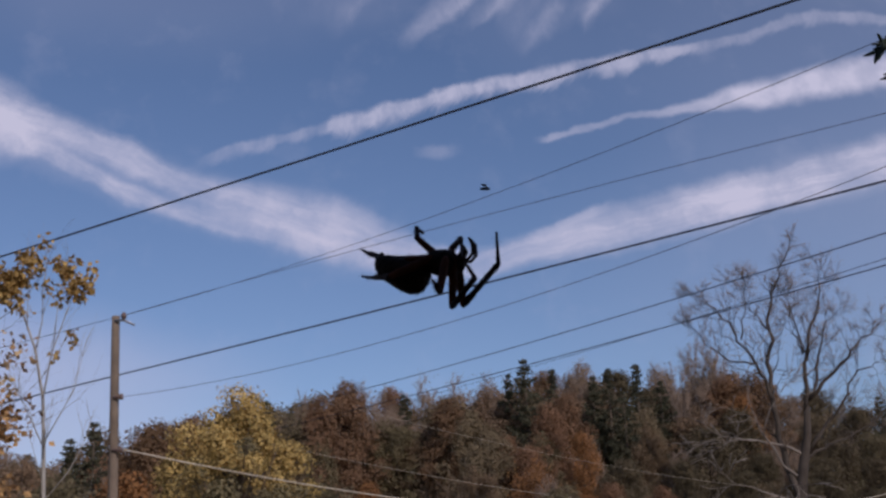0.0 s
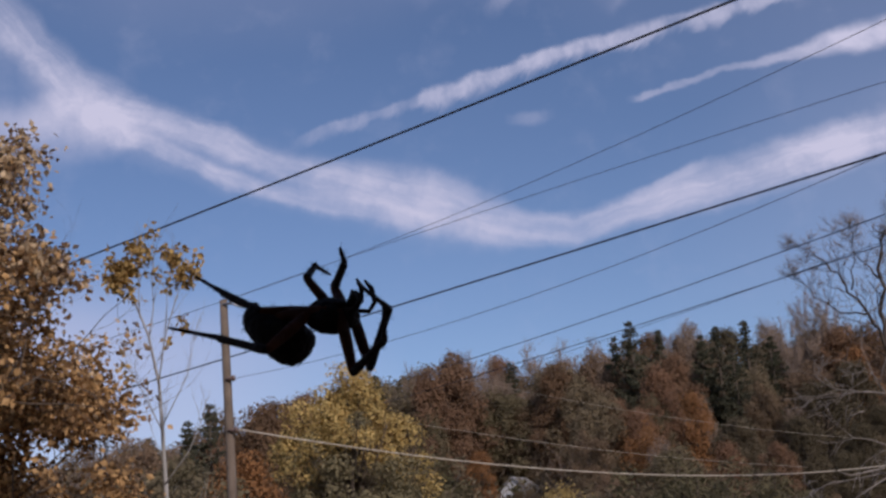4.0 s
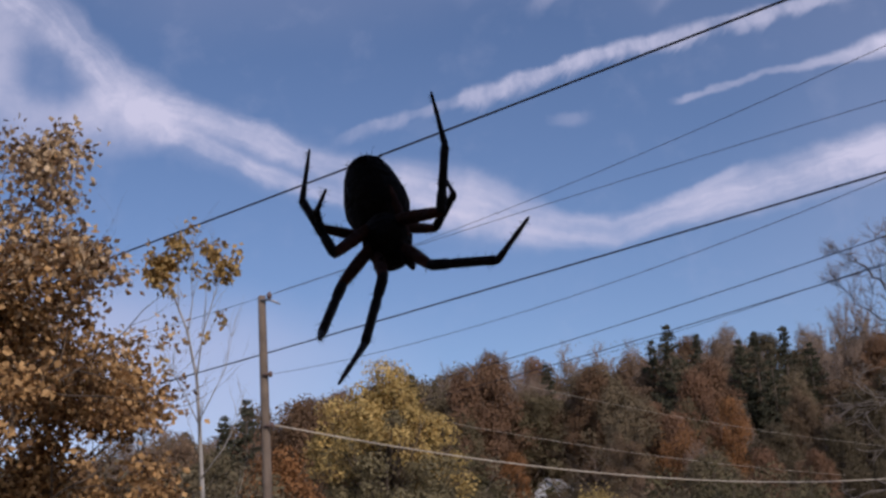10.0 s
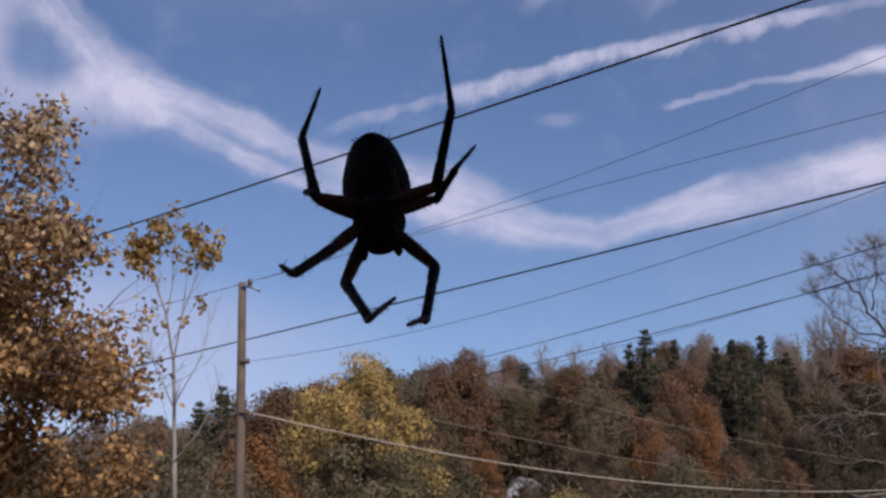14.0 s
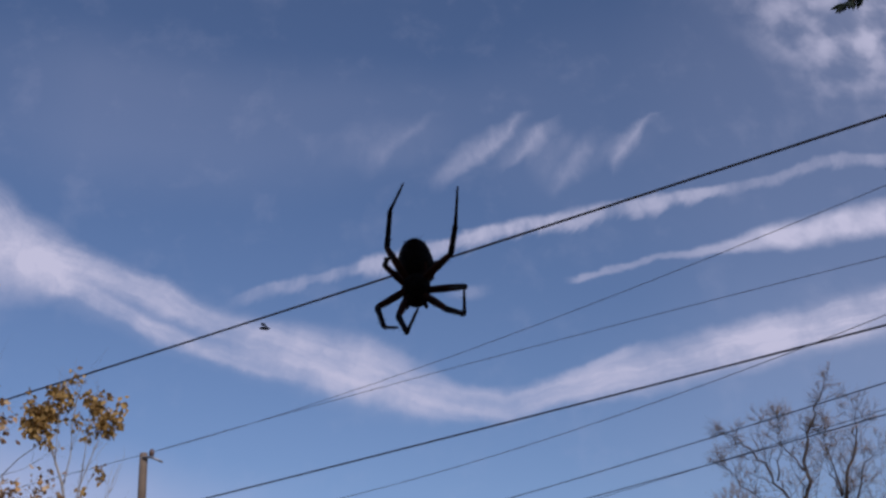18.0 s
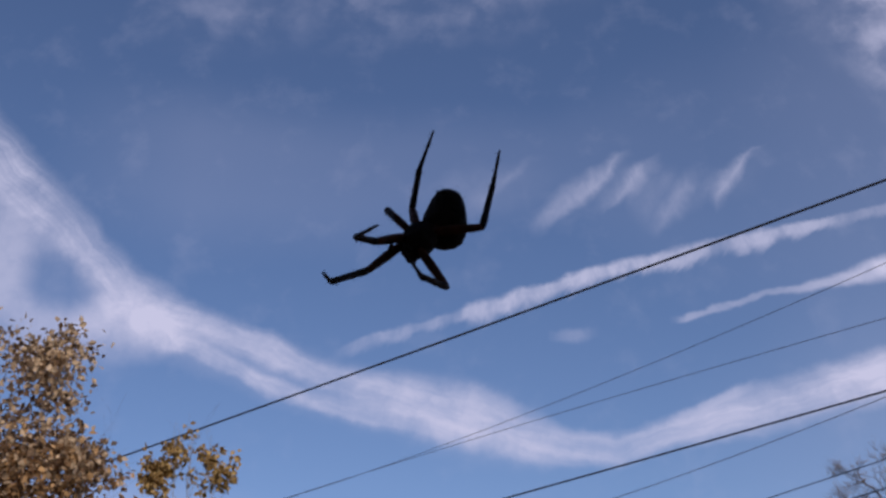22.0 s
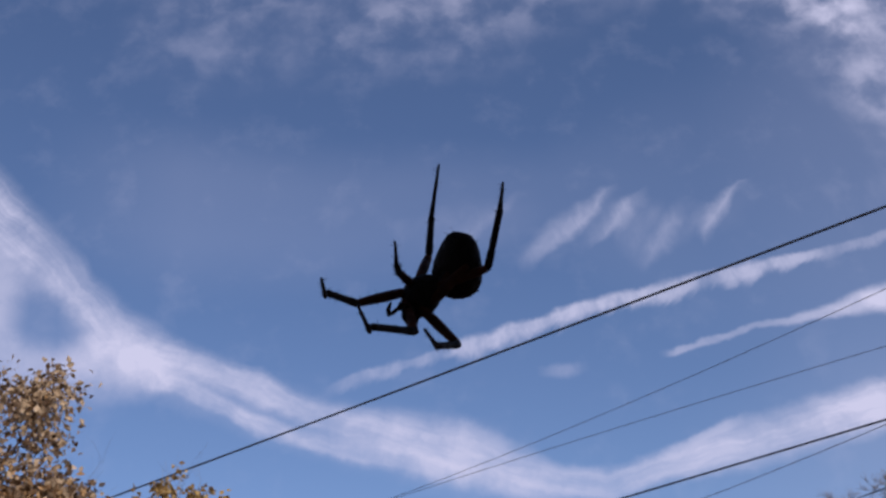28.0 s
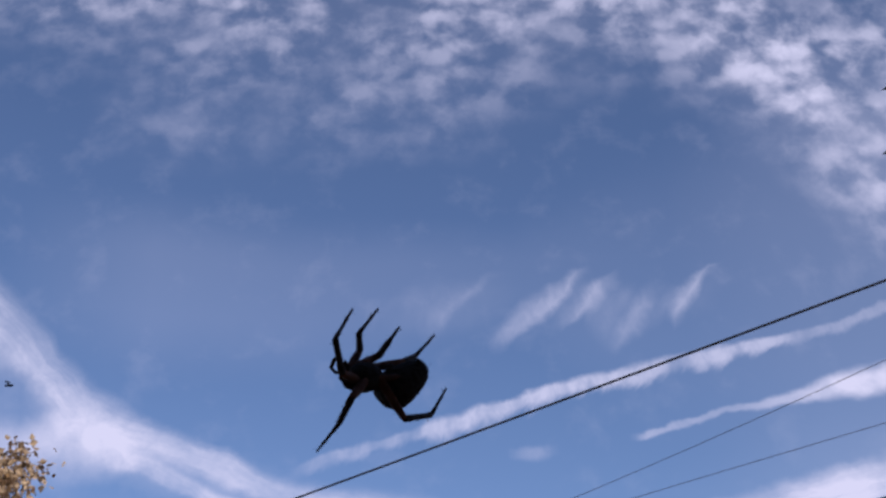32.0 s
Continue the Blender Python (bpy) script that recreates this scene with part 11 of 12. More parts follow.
    walk(leg_parts["B2", "tarsus"], [(0, pose(.00699, -.00056, -.00537, 0, -25, 78)), (.25, pose(.0072, .00009, -.00727, 2, -16, 73)), (0.5, pose(0.00757, 0.00152, -0.00912, 3.1, -6.5, 67.5)),
        (.75, pose(.01345, -.00466, -.01087, 4, -10, 63)), (1, pose(0.01665, -0.00982, -0.01222, 4, -13.5, 57.9)), (1.25, pose(.01546, -.00303, -.01433, 4, -21, 60)),
        (1.5, pose(0.01347, 0.00528, -0.01498, 2.8, -29.8, 62.4)), (1.75, pose(.00851, .00228, -.01149, 4, -9, 60)), (2, pose(0.00582, -0.0001, -0.00562, 4, 11.3, 57)),
        (2.25, pose(.00542, .00133, -.00774, 2, 7, 49)), (2.5, pose(0.0071, 0.00325, -0.01056, 2, 1.6, 40.1)), (3.5, pose(.00633, .00081, -.00931, 3, 4, 55)),
        (4.5, pose(.00679, -.00103, -.00801, 4, 6, 70)), (4.75, pose(.00821, -.00302, -.01137, 3, 19, 68)), (5, pose(.00917, -.00545, -.01414, 2, 32, 65)),
        (5.25, pose(.00831, -.00212, -.01132, 2, 23, 65)), (5.5, pose(0.00709, 0.00008, -0.00786, 2.1, 13.8, 65.4)), (6, pose(0.00666, 0.00116, -0.00797, 3, 10.8, 70.1)),
        (6.5, pose(.00648, -.00009, -.00663, 0, 21, 58)), (7, pose(.0068, .00007, -.00613, 4, 20, 70)), (7.5, pose(.00631, .00019, -.00625, 3, 20, 67)),
        (8, pose(.00632, -.00004, -.00579, 3, 19, 68)), (8.25, pose(.00532, -.00408, -.00789, 1, 39, 62)), (8.5, pose(.00323, -.00885, -.00668, -7, 59, 52)),
        (9, pose(.00323, -.00771, -.00537, -26, 57, 29)), (9.5, pose(.00189, -.00436, -.00673, -29, 65, 26)), (9.75, pose(.00496, -.00296, -.00482, 96, 51, 158)),
        (10, pose(.00654, -.00176, -.00154, 104, -6, 177)), (11.75, pose(.00654, -.00176, -.00154, 104, -6, 177)), (13.5, pose(.00654, -.00176, -.00154, 104, -6, 177)),
        (15.17, pose(.00654, -.00176, -.00154, 104, -6, 177)), (15.5, pose(.00654, -.00176, -.00154, 104, -6, 177)), (15.75, pose(.00622, -.00618, -.00509, 94, 50, 153)),
        (16, pose(.00666, -.00891, -.00792, -20, 61, 30)), (16.5, pose(.00793, -.00872, -.00669, -24, 57, 25)), (17, pose(.00805, -.00921, -.00754, -25, 56, 24)),
        (17.5, pose(.00805, -.00881, -.00658, -28, 50, 20)), (18, pose(.00945, -.01025, -.00867, -29, 54, 19)), (18.25, pose(.00966, -.0115, -.01091, -35, 58, 12)),
        (18.5, pose(.00985, -.01238, -.01305, -43, 61, 3)), (18.75, pose(.01, -.01288, -.01504, -52, 63, -8)), (19, pose(.01009, -.01301, -.01678, -63, 65, -20)),
        (19.25, pose(.01189, -.01744, -.01199, -74, 62, -32)), (19.5, pose(.01275, -.01969, -.00602, -83, 59, -42)), (20, pose(.01102, -.02006, -.00757, -92, 64, -53)),
        (20.25, pose(.01089, -.01978, -.00965, -91, 67, -52)), (20.5, pose(0.01152, -0.01878, -0.01148, -89.9, 68.5, -49.9)), (20.75, pose(.00961, -.01907, -.01217, -91, 65, -51)),
        (21, pose(0.00931, -0.01864, -0.01216, -92.5, 60.8, -52.6)), (21.25, pose(.01089, -.01745, -.01317, -82, 56, -41)), (21.5, pose(0.01404, -0.01557, -0.01369, -74.9, 48.6, -31.9)),
        (21.75, pose(.00837, -.01182, -.00913, -174, 51, -146)), (22, pose(0.00683, -0.0004, -0.00012, -11, -174.4, -2.7)), (22.5, pose(0.00669, -0.00071, -0.00072, -11, -174.2, -2.9)),
        (22.75, pose(.00416, -.0022, .00374, 177, -30, 154)), (23, pose(0.00065, -0.00479, 0.0037, 20.3, -131.7, -62.5)), (23.5, pose(-0.00044, -0.00516, 0.00412, 15, -138.3, -56.1)),
        (24, pose(0.00219, -0.00586, 0.00589, 14.2, -133.3, -53.3)), (24.25, pose(.00167, -.00541, .00446, -169, -44, 131)), (24.5, pose(0.00282, -0.00375, 0.00247, 7.8, -138.2, -44.8)),
        (25, pose(0.00177, -0.00478, 0.00303, 9.4, -135.5, -47.5)), (25.5, pose(0.00226, -0.00427, 0.00276, 8.9, -138, -45.8)), (26, pose(0.00133, -0.00502, 0.00428, 13.8, -135.7, -53.7)),
        (26.25, pose(-.00056, -.00532, .00571, -156, -50, 113)), (26.5, pose(-0.00024, -0.00452, 0.00526, 36.9, -124.5, -83.9)), (26.83, pose(.00064, -.00347, .00661, -160, -52, 118)),
        (27.17, pose(.0025, -.00261, .00595, -174, -45, 136)), (27.5, pose(.00419, -.00204, .00465, 177, -37, 149)), (27.83, pose(.00551, -.00174, .00285, 172, -27, 160)),
        (28.17, pose(.00632, -.00167, .00072, 168, -17, 169)), (28.5, pose(.00654, -.00176, -.00154, 167, -6, 177)), (28.75, pose(.00534, -.00496, -.00459, 161, 49, 162)),
        (29, pose(.00361, -.00756, -.00631, 33, 70, 29)), (29.25, pose(-.00385, -.00745, -.01128, 116, 80, 114)), (29.5, pose(-.00898, -.00568, -.01501, 165, 64, 164)),
        (29.75, pose(.00073, -.00312, -.01274, 172, 29, 173)), (30, pose(.00654, -.00176, -.00154, 172, -6, 177)), (30.5, pose(.00654, -.00176, -.00154, 172, -6, 177)),
        (30.75, pose(.00595, -.00776, .00236, 153, -44, -141)), (31, pose(.00348, -.01244, .0048, 92, -48, -62)), (31.25, pose(0.00395, -0.01103, 0.00872, 75.8, -93.6, -44.9)),
        (31.5, pose(.00381, -.00817, .01046, 2, -84, 29)), (31.75, pose(.00674, -.00589, .00965, -38, -73, 70)), (32, pose(.00952, -.00341, .00858, -45, -60, 78))])
    walk(leg_parts["B3", "femur"], [(0, pose(.0026, -.0026, -.0008, 0, 40, 163)), (.25, pose(.0026, -.0026, -.0008, 7, 36, 175)), (0.5, pose(0.0026, -0.0026, -0.0008, 10.5, 35, -179.7)),
        (.75, pose(.0026, -.0026, -.0008, 4, 38, 170)), (1, pose(0.0026, -0.0026, -0.0008, -8.3, 47.6, 151.1)), (1.5, pose(0.0026, -0.0026, -0.0008, -9.1, 52.1, 149.5)),
        (2, pose(0.0026, -0.0026, -0.0008, 5.7, 44.2, 171.6)), (2.25, pose(.0026, -.0026, -.0008, -5, 37, 154)), (2.5, pose(0.0026, -0.0026, -0.0008, -15.2, 44.3, 138.7)),
        (4.17, pose(.0026, -.0026, -.0008, -11, 53, 144)), (4.5, pose(.0026, -.0026, -.0008, -10, 56, 145)), (4.75, pose(.0026, -.0026, -.0008, 19, 59, 179)),
        (5, pose(.0026, -.0026, -.0008, 46, 53, -149)), (5.25, pose(.0026, -.0026, -.0008, 21, 34, 176)), (5.5, pose(0.0026, -0.0026, -0.0008, 10.5, 7.7, 139.2)),
        (6, pose(0.0026, -0.0026, -0.0008, 6.4, 18.5, 138)), (6.5, pose(.0026, -.0026, -.0008, 17, 9, 170)), (7, pose(.0026, -.0026, -.0008, 17, 6, 169)),
        (7.5, pose(.0026, -.0026, -.0008, 17, 10, 168)), (8.5, pose(.0026, -.0026, -.0008, 17, -3, 178)), (9.5, pose(.0026, -.0026, -.0008, 17, -3, 178)),
        (9.75, pose(.0026, -.0026, -.0008, 8, -30, -151)), (10, pose(.0026, -.0026, -.0008, -23, -46, -104)), (10.25, pose(.0026, -.0026, -.0008, -22, -35, -105)),
        (10.5, pose(.0026, -.0026, -.0008, -22, -23, -105)), (11, pose(.0026, -.0026, -.0008, -21, -5, -107)), (11.5, pose(.0026, -.0026, -.0008, -22, -1, -99)),
        (12, pose(.0026, -.0026, -.0008, -21, -10, -108)), (12.5, pose(.0026, -.0026, -.0008, -23, -13, -99)), (13, pose(.0026, -.0026, -.0008, -22, -13, -101)),
        (13.5, pose(.0026, -.0026, -.0008, -18, -19, -116)), (15.17, pose(.0026, -.0026, -.0008, -15, -38, -123)), (15.5, pose(.0026, -.0026, -.0008, -14, -41, -124)),
        (15.75, pose(.0026, -.0026, -.0008, 5, -25, -158)), (16, pose(.0026, -.0026, -.0008, 11, -3, 178)), (17.75, pose(.0026, -.0026, -.0008, 11, -3, 178)),
        (19.5, pose(.0026, -.0026, -.0008, 11, -3, 178)), (20.5, pose(0.0026, -0.0026, -0.0008, 12.2, -13.8, 169.9)), (21, pose(0.0026, -0.0026, -0.0008, 11.8, -14.9, 173)), (21.25, pose(.0026, -.0026, -.0008, 11, -3, 178)), (21.5, pose(0.0026, -0.0026, -0.0008, 11.9, -9.9, 169.7)), (22, pose(0.0026, -0.0026, -0.0008, 12.5, -13.1, 167.7)), (22.5, pose(0.0026, -0.0026, -0.0008, 11.8, -8.9, 170)), (23, pose(0.0026, -0.0026, -0.0008, 12, -10.6, 169.2)),
        (23.5, pose(0.0026, -0.0026, -0.0008, 11.8, -8.1, 169.6)), (24, pose(0.0026, -0.0026, -0.0008, 11.9, -9.5, 169.4)), (24.5, pose(0.0026, -0.0026, -0.0008, 11.8, -7.3, 169.7)), (24.75, pose(.0026, -.0026, -.0008, 11, -3, 178)), (25, pose(0.0026, -0.0026, -0.0008, 11.8, -7.6, 169.5)), (25.5, pose(0.0026, -0.0026, -0.0008, 11.8, -8.1, 169.5)), (26, pose(0.0026, -0.0026, -0.0008, 11.9, -8.7, 168.9)), (26.5, pose(0.0026, -0.0026, -0.0008, 12.6, -13.4, 166.7)), (28.17, pose(.0026, -.0026, -.0008, 11, -3, 178)),
        (30, pose(.0026, -.0026, -.0008, 11, -3, 178)), (30.5, pose(.0026, -.0026, -.0008, 11, -3, 178)), (30.75, pose(.0026, -.0026, -.0008, 7, -13, -156)),
        (31, pose(.0026, -.0026, -.0008, -1, -20, -127)), (31.25, pose(.0026, -.0026, -.0008, -2, -31, -125)), (31.5, pose(.0026, -.0026, -.0008, -4, -42, -122)),
        (31.75, pose(.0026, -.0026, -.0008, 16, -25, -157)), (32, pose(.0026, -.0026, -.0008, 23, -3, 178))])
    walk(leg_parts["B3", "tibia"], [(0, pose(-.00271, -.00099, -.00539, 0, 24, -103)), (.25, pose(-.00321, -.00208, -.00502, 1, 35, -102)), (0.5, pose(-0.0033, -0.00263, -0.00493, 2.2, 45.9, -98.8)),
        (.75, pose(-.00299, -.00164, -.00523, 2, 33, -100)), (1, pose(-0.00165, -0.00026, -0.00612, 0.1, 21.5, -103.6)), (1.5, pose(-0.00121, -0.00036, -0.00649, 2.4, 24.7, -97.4)),
        (2, pose(-0.0025, -0.00184, -0.00582, 1, 18.9, -102.1)), (2.25, pose(-.00255, -.00013, -.00518, -1, 25, -109)), (2.5, pose(-0.00127, 0.0008, -0.00583, -5, 30.2, -116)),
        (4.17, pose(-.00088, -.00006, -.00657, 0, 19, -106)), (4.5, pose(-.00069, -.00032, -.00679, 0, 16, -104)), (4.75, pose(-.00106, -.00256, -.007, 1, 15, -101)),
        (5, pose(-.00107, -.00481, -.00659, 1, 15, -99)), (5.25, pose(-.00333, -.0022, -.00486, 0, 22, -104)), (5.5, pose(-0.0028, 0.00206, -0.00177, -3, 28.1, -110)),
        (6, pose(-0.00247, 0.00197, -0.00309, -0, 34.1, -105.1)), (6.5, pose(-.0044, -.00131, -.00189, -9, 27, -123)), (7, pose(-.00444, -.00127, -.00153, -7, 33, -118)),
        (7.5, pose(-.00435, -.00117, -.002, -8, 25, -121)), (8, pose(-.00457, -.00198, -.00102, -8, 33, -120)), (8.25, pose(-.00458, -.00214, -.00072, 35, 36, -50)),
        (8.5, pose(-.00458, -.0023, -.00042, 56, 6, 3)), (9.5, pose(-.00458, -.0023, -.00042, 56, 6, 3)), (9.75, pose(-.00286, -.00558, .00282, 43, 43, -26)),
        (10, pose(.00141, -.00747, .00437, -17, 60, -98)), (10.25, pose(.00109, -.00834, .00328, -20, 59, -101)), (10.5, pose(.00083, -.00898, .00204, -23, 58, -105)),
        (11, pose(.00048, -.00945, -.0002, -18, 52, -98)), (11.5, pose(.0015, -.00971, -.00065, -10, 61, -90)), (12, pose(.00046, -.00936, .00048, -20, 55, -101)),
        (12.5, pose(.00152, -.00952, .00087, -27, 52, -110)), (13, pose(.0013, -.00948, .00087, -21, 59, -102)), (13.5, pose(-.00041, -.0087, .00156, -22, 57, -103)),
        (14.17, pose(-.00049, -.00825, .00242, 6, 69, -72)), (14.83, pose(-.0005, -.00771, .00322, 56, 70, -20)), (15.5, pose(-.00047, -.00707, .00394, 85, 58, 12)),
        (15.75, pose(-.00345, -.00506, .00222, 81, 32, 6)), (16, pose(-.00458, -.0023, -.00042, 79, 6, 3)), (17.75, pose(-.00458, -.0023, -.00042, 79, 6, 3)),
        (19.5, pose(-.00458, -.0023, -.00042, 79, 6, 3)), (20.5, pose(-0.00428, -0.00137, 0.00091, 79.1, 5.4, 3.7)), (21, pose(-0.00431, -0.00175, 0.00105, 79.1, 5.3, 3.8)), (21.25, pose(-.00458, -.0023, -.00042, 79, 6, 3)), (21.5, pose(-0.00438, -0.00133, 0.00044, 79.1, 5.6, 3.6)), (22, pose(-0.00425, -0.00111, 0.00083, 79.1, 5.4, 3.7)), (22.5, pose(-0.00441, -0.00136, 0.00031, 79.1, 5.7, 3.6)), (23, pose(-0.00435, -0.00128, 0.00053, 79.1, 5.4, 3.7)),
        (23.5, pose(-0.00441, -0.00132, 0.00021, 79.1, 5.7, 3.6)), (24, pose(-0.00438, -0.00129, 0.00039, 79.1, 5.5, 3.6)), (24.5, pose(-0.00442, -0.00132, 0.00012, 79.1, 5.7, 3.6)), (24.75, pose(-.00458, -.0023, -.00042, 79, 6, 3)), (25, pose(-0.00442, -0.0013, 0.00016, 79.1, 5.7, 3.5)), (25.5, pose(-0.00441, -0.0013, 0.00021, 79.1, 5.7, 3.6)), (26, pose(-0.00439, -0.00123, 0.00029, 79.1, 5.6, 3.6)), (26.5, pose(-0.00422, -0.00099, 0.00087, 79.1, 4.2, 4.4)), (28.17, pose(-.00458, -.0023, -.00042, 79, 6, 3)),
        (30, pose(-.00458, -.0023, -.00042, 79, 6, 3)), (30.5, pose(-.00458, -.0023, -.00042, 79, 6, 3)), (30.75, pose(-.0038, -.00548, .00082, 83, 58, 8)),
        (31, pose(-.00149, -.00798, .00167, -115, 70, 173)), (31.25, pose(-.00094, -.00765, .00291, 18, 79, -53)), (31.5, pose(-.00026, -.00713, .00401, 40, 52, -30)),
        (31.75, pose(-.00339, -.00512, .00229, 53, 30, -10)), (32, pose(-.00458, -.0023, -.00042, 57, 6, 3))])
    walk(leg_parts["B3", "tarsus"], [(0, pose(-.00441, -.00808, -.00867, 0, -4, -89)), (.25, pose(-.00454, -.00849, -.00962, 0, 2, -88)), (0.5, pose(-0.00415, -0.00814, -0.01067, -0, 9, -87.2)),
        (.75, pose(-.0042, -.00828, -.00954, 0, -5, -93)), (1, pose(-0.0034, -0.00749, -0.00906, 1, -17.8, -99.1)), (1.5, pose(-0.00215, -0.00756, -0.00983, 3, -4.8, -107.1)),
        (1.75, pose(-.00375, -.00816, -.00838, 2, -8, -97)), (2, pose(-0.00408, -0.00925, -0.00842, 0, -10, -86.3)), (2.25, pose(-.00491, -.00701, -.00852, 1, -5, -92)),
        (2.5, pose(-0.0043, -0.00542, -0.00985, 1, -0, -97.1)), (4.17, pose(-.00295, -.00735, -.00913, 1, -7, -101)), (4.5, pose(-.00254, -.00777, -.00903, 1, -9, -102)),
        (4.75, pose(-.0026, -.01012, -.00913, 0, -2, -91)), (5, pose(-.00228, -.01246, -.0086, 1, 4, -81)), (5.25, pose(-.00514, -.00942, -.0078, 0, 15, -84)),
        (5.5, pose(-0.00521, -0.00457, -0.00553, -0.9, 27, -85.9)), (6, pose(-0.0042, -0.00443, -0.00758, -1.3, 32.5, -87.6)), (6.25, pose(-.00701, -.00722, -.00674, -8, 37, -99)),
        (6.5, pose(-.00828, -.00732, -.00547, -16, 40, -112)), (6.75, pose(-.00792, -.00728, -.0057, -12, 31, -105)), (7, pose(-.00754, -.00721, -.0059, -10, 21, -100)),
        (7.5, pose(-.00809, -.00736, -.00543, -14, 36, -108)), (8, pose(-.00792, -.00783, -.00532, -13, 34, -106)), (8.25, pose(-.0004, -.00709, -.0054, -32, 17, -149)),
        (8.5, pose(.00336, -.00188, -.00126, -36, -6, 177)), (9.5, pose(.00336, -.00188, -.00126, -36, -6, 177)), (9.75, pose(.00238, -.00809, -.00267, -36, -20, 178)),
        (10, pose(.00089, -.01144, -.00256, -36, -34, 178)), (10.25, pose(.00027, -.01239, -.00356, -41, -19, -171)), (10.5, pose(-.00028, -.01312, -.00471, -42, -4, -163)),
        (11, pose(-.00024, -.0143, -.00652, -44, -19, -155)), (11.5, pose(.00153, -.01362, -.00763, -44, -19, -156)), (12, pose(-.00038, -.01384, -.00609, -41, -22, -162)),
        (12.5, pose(-.00015, -.0141, -.00547, -41, -27, -162)), (13, pose(.00045, -.01349, -.006, -41, -24, -162)), (13.25, pose(-.00049, -.01325, -.00557, -45, -19, -152)),
        (13.5, pose(-.00139, -.01289, -.00518, -48, -15, -143)), (14.17, pose(.00038, -.01095, -.00506, -44, -31, -154)), (14.83, pose(.00212, -.00864, -.00428, -34, -47, -169)),
        (15.5, pose(.00366, -.00616, -.00285, -13, -58, 165)), (15.75, pose(.00328, -.00432, -.00203, -19, -32, 173)), (16, pose(.00336, -.00188, -.00126, -20, -6, 177)),
        (17.75, pose(.00336, -.00188, -.00126, -20, -6, 177)), (19.5, pose(.00336, -.00188, -.00126, -20, -6, 177)), (20.5, pose(0.00366, -0.00085, 0.00016, -20, -5.5, 177.2)), (21, pose(0.00364, -0.00123, 0.00031, -20, -5.4, 177.3)), (21.25, pose(.00336, -.00188, -.00126, -20, -6, 177)),
        (21.5, pose(0.00357, -0.00083, -0.00035, -20, -5.7, 177.2)), (22, pose(0.0037, -0.00059, 0.00008, -20, -5.5, 177.3)), (22.5, pose(0.00354, -0.00086, -0.00048, -20, -5.7, 177.2)), (23, pose(0.0036, -0.00076, -0.00023, -20, -5.5, 177.3)), (23.5, pose(0.00353, -0.00082, -0.00058, -20, -5.7, 177.2)), (24, pose(0.00357, -0.00079, -0.00038, -20, -5.6, 177.2)), (24.5, pose(0.00352, -0.00083, -0.00068, -20, -5.8, 177.1)), (24.75, pose(.00336, -.00188, -.00126, -20, -6, 177)), (25, pose(0.00353, -0.00081, -0.00064, -20, -5.7, 177.1)), (25.5, pose(0.00354, -0.0008, -0.00058, -20, -5.7, 177.1)), (26, pose(0.00356, -0.00073, -0.00049, -20, -5.7, 177.2)), (26.5, pose(0.00374, -0.00039, 0.00028, -20.1, -4.6, 177.7)),
        (28.17, pose(.00336, -.00188, -.00126, -20, -6, 177)), (30, pose(.00336, -.00188, -.00126, -20, -6, 177)), (30.5, pose(.00336, -.00188, -.00126, -20, -6, 177)),
        (30.75, pose(.00045, -.00487, -.00593, -21, 33, 175)), (31, pose(-.00417, -.00764, -.00586, -27, 71, 167)), (31.25, pose(-.00004, -.00887, -.00494, 121, 80, -44)),
        (31.5, pose(.00401, -.00962, -.00228, 136, 52, -28)), (31.75, pose(.00344, -.00628, -.00169, 23, 53, -153)), (32, pose(.00336, -.00188, -.00126, 9, -6, 177))])
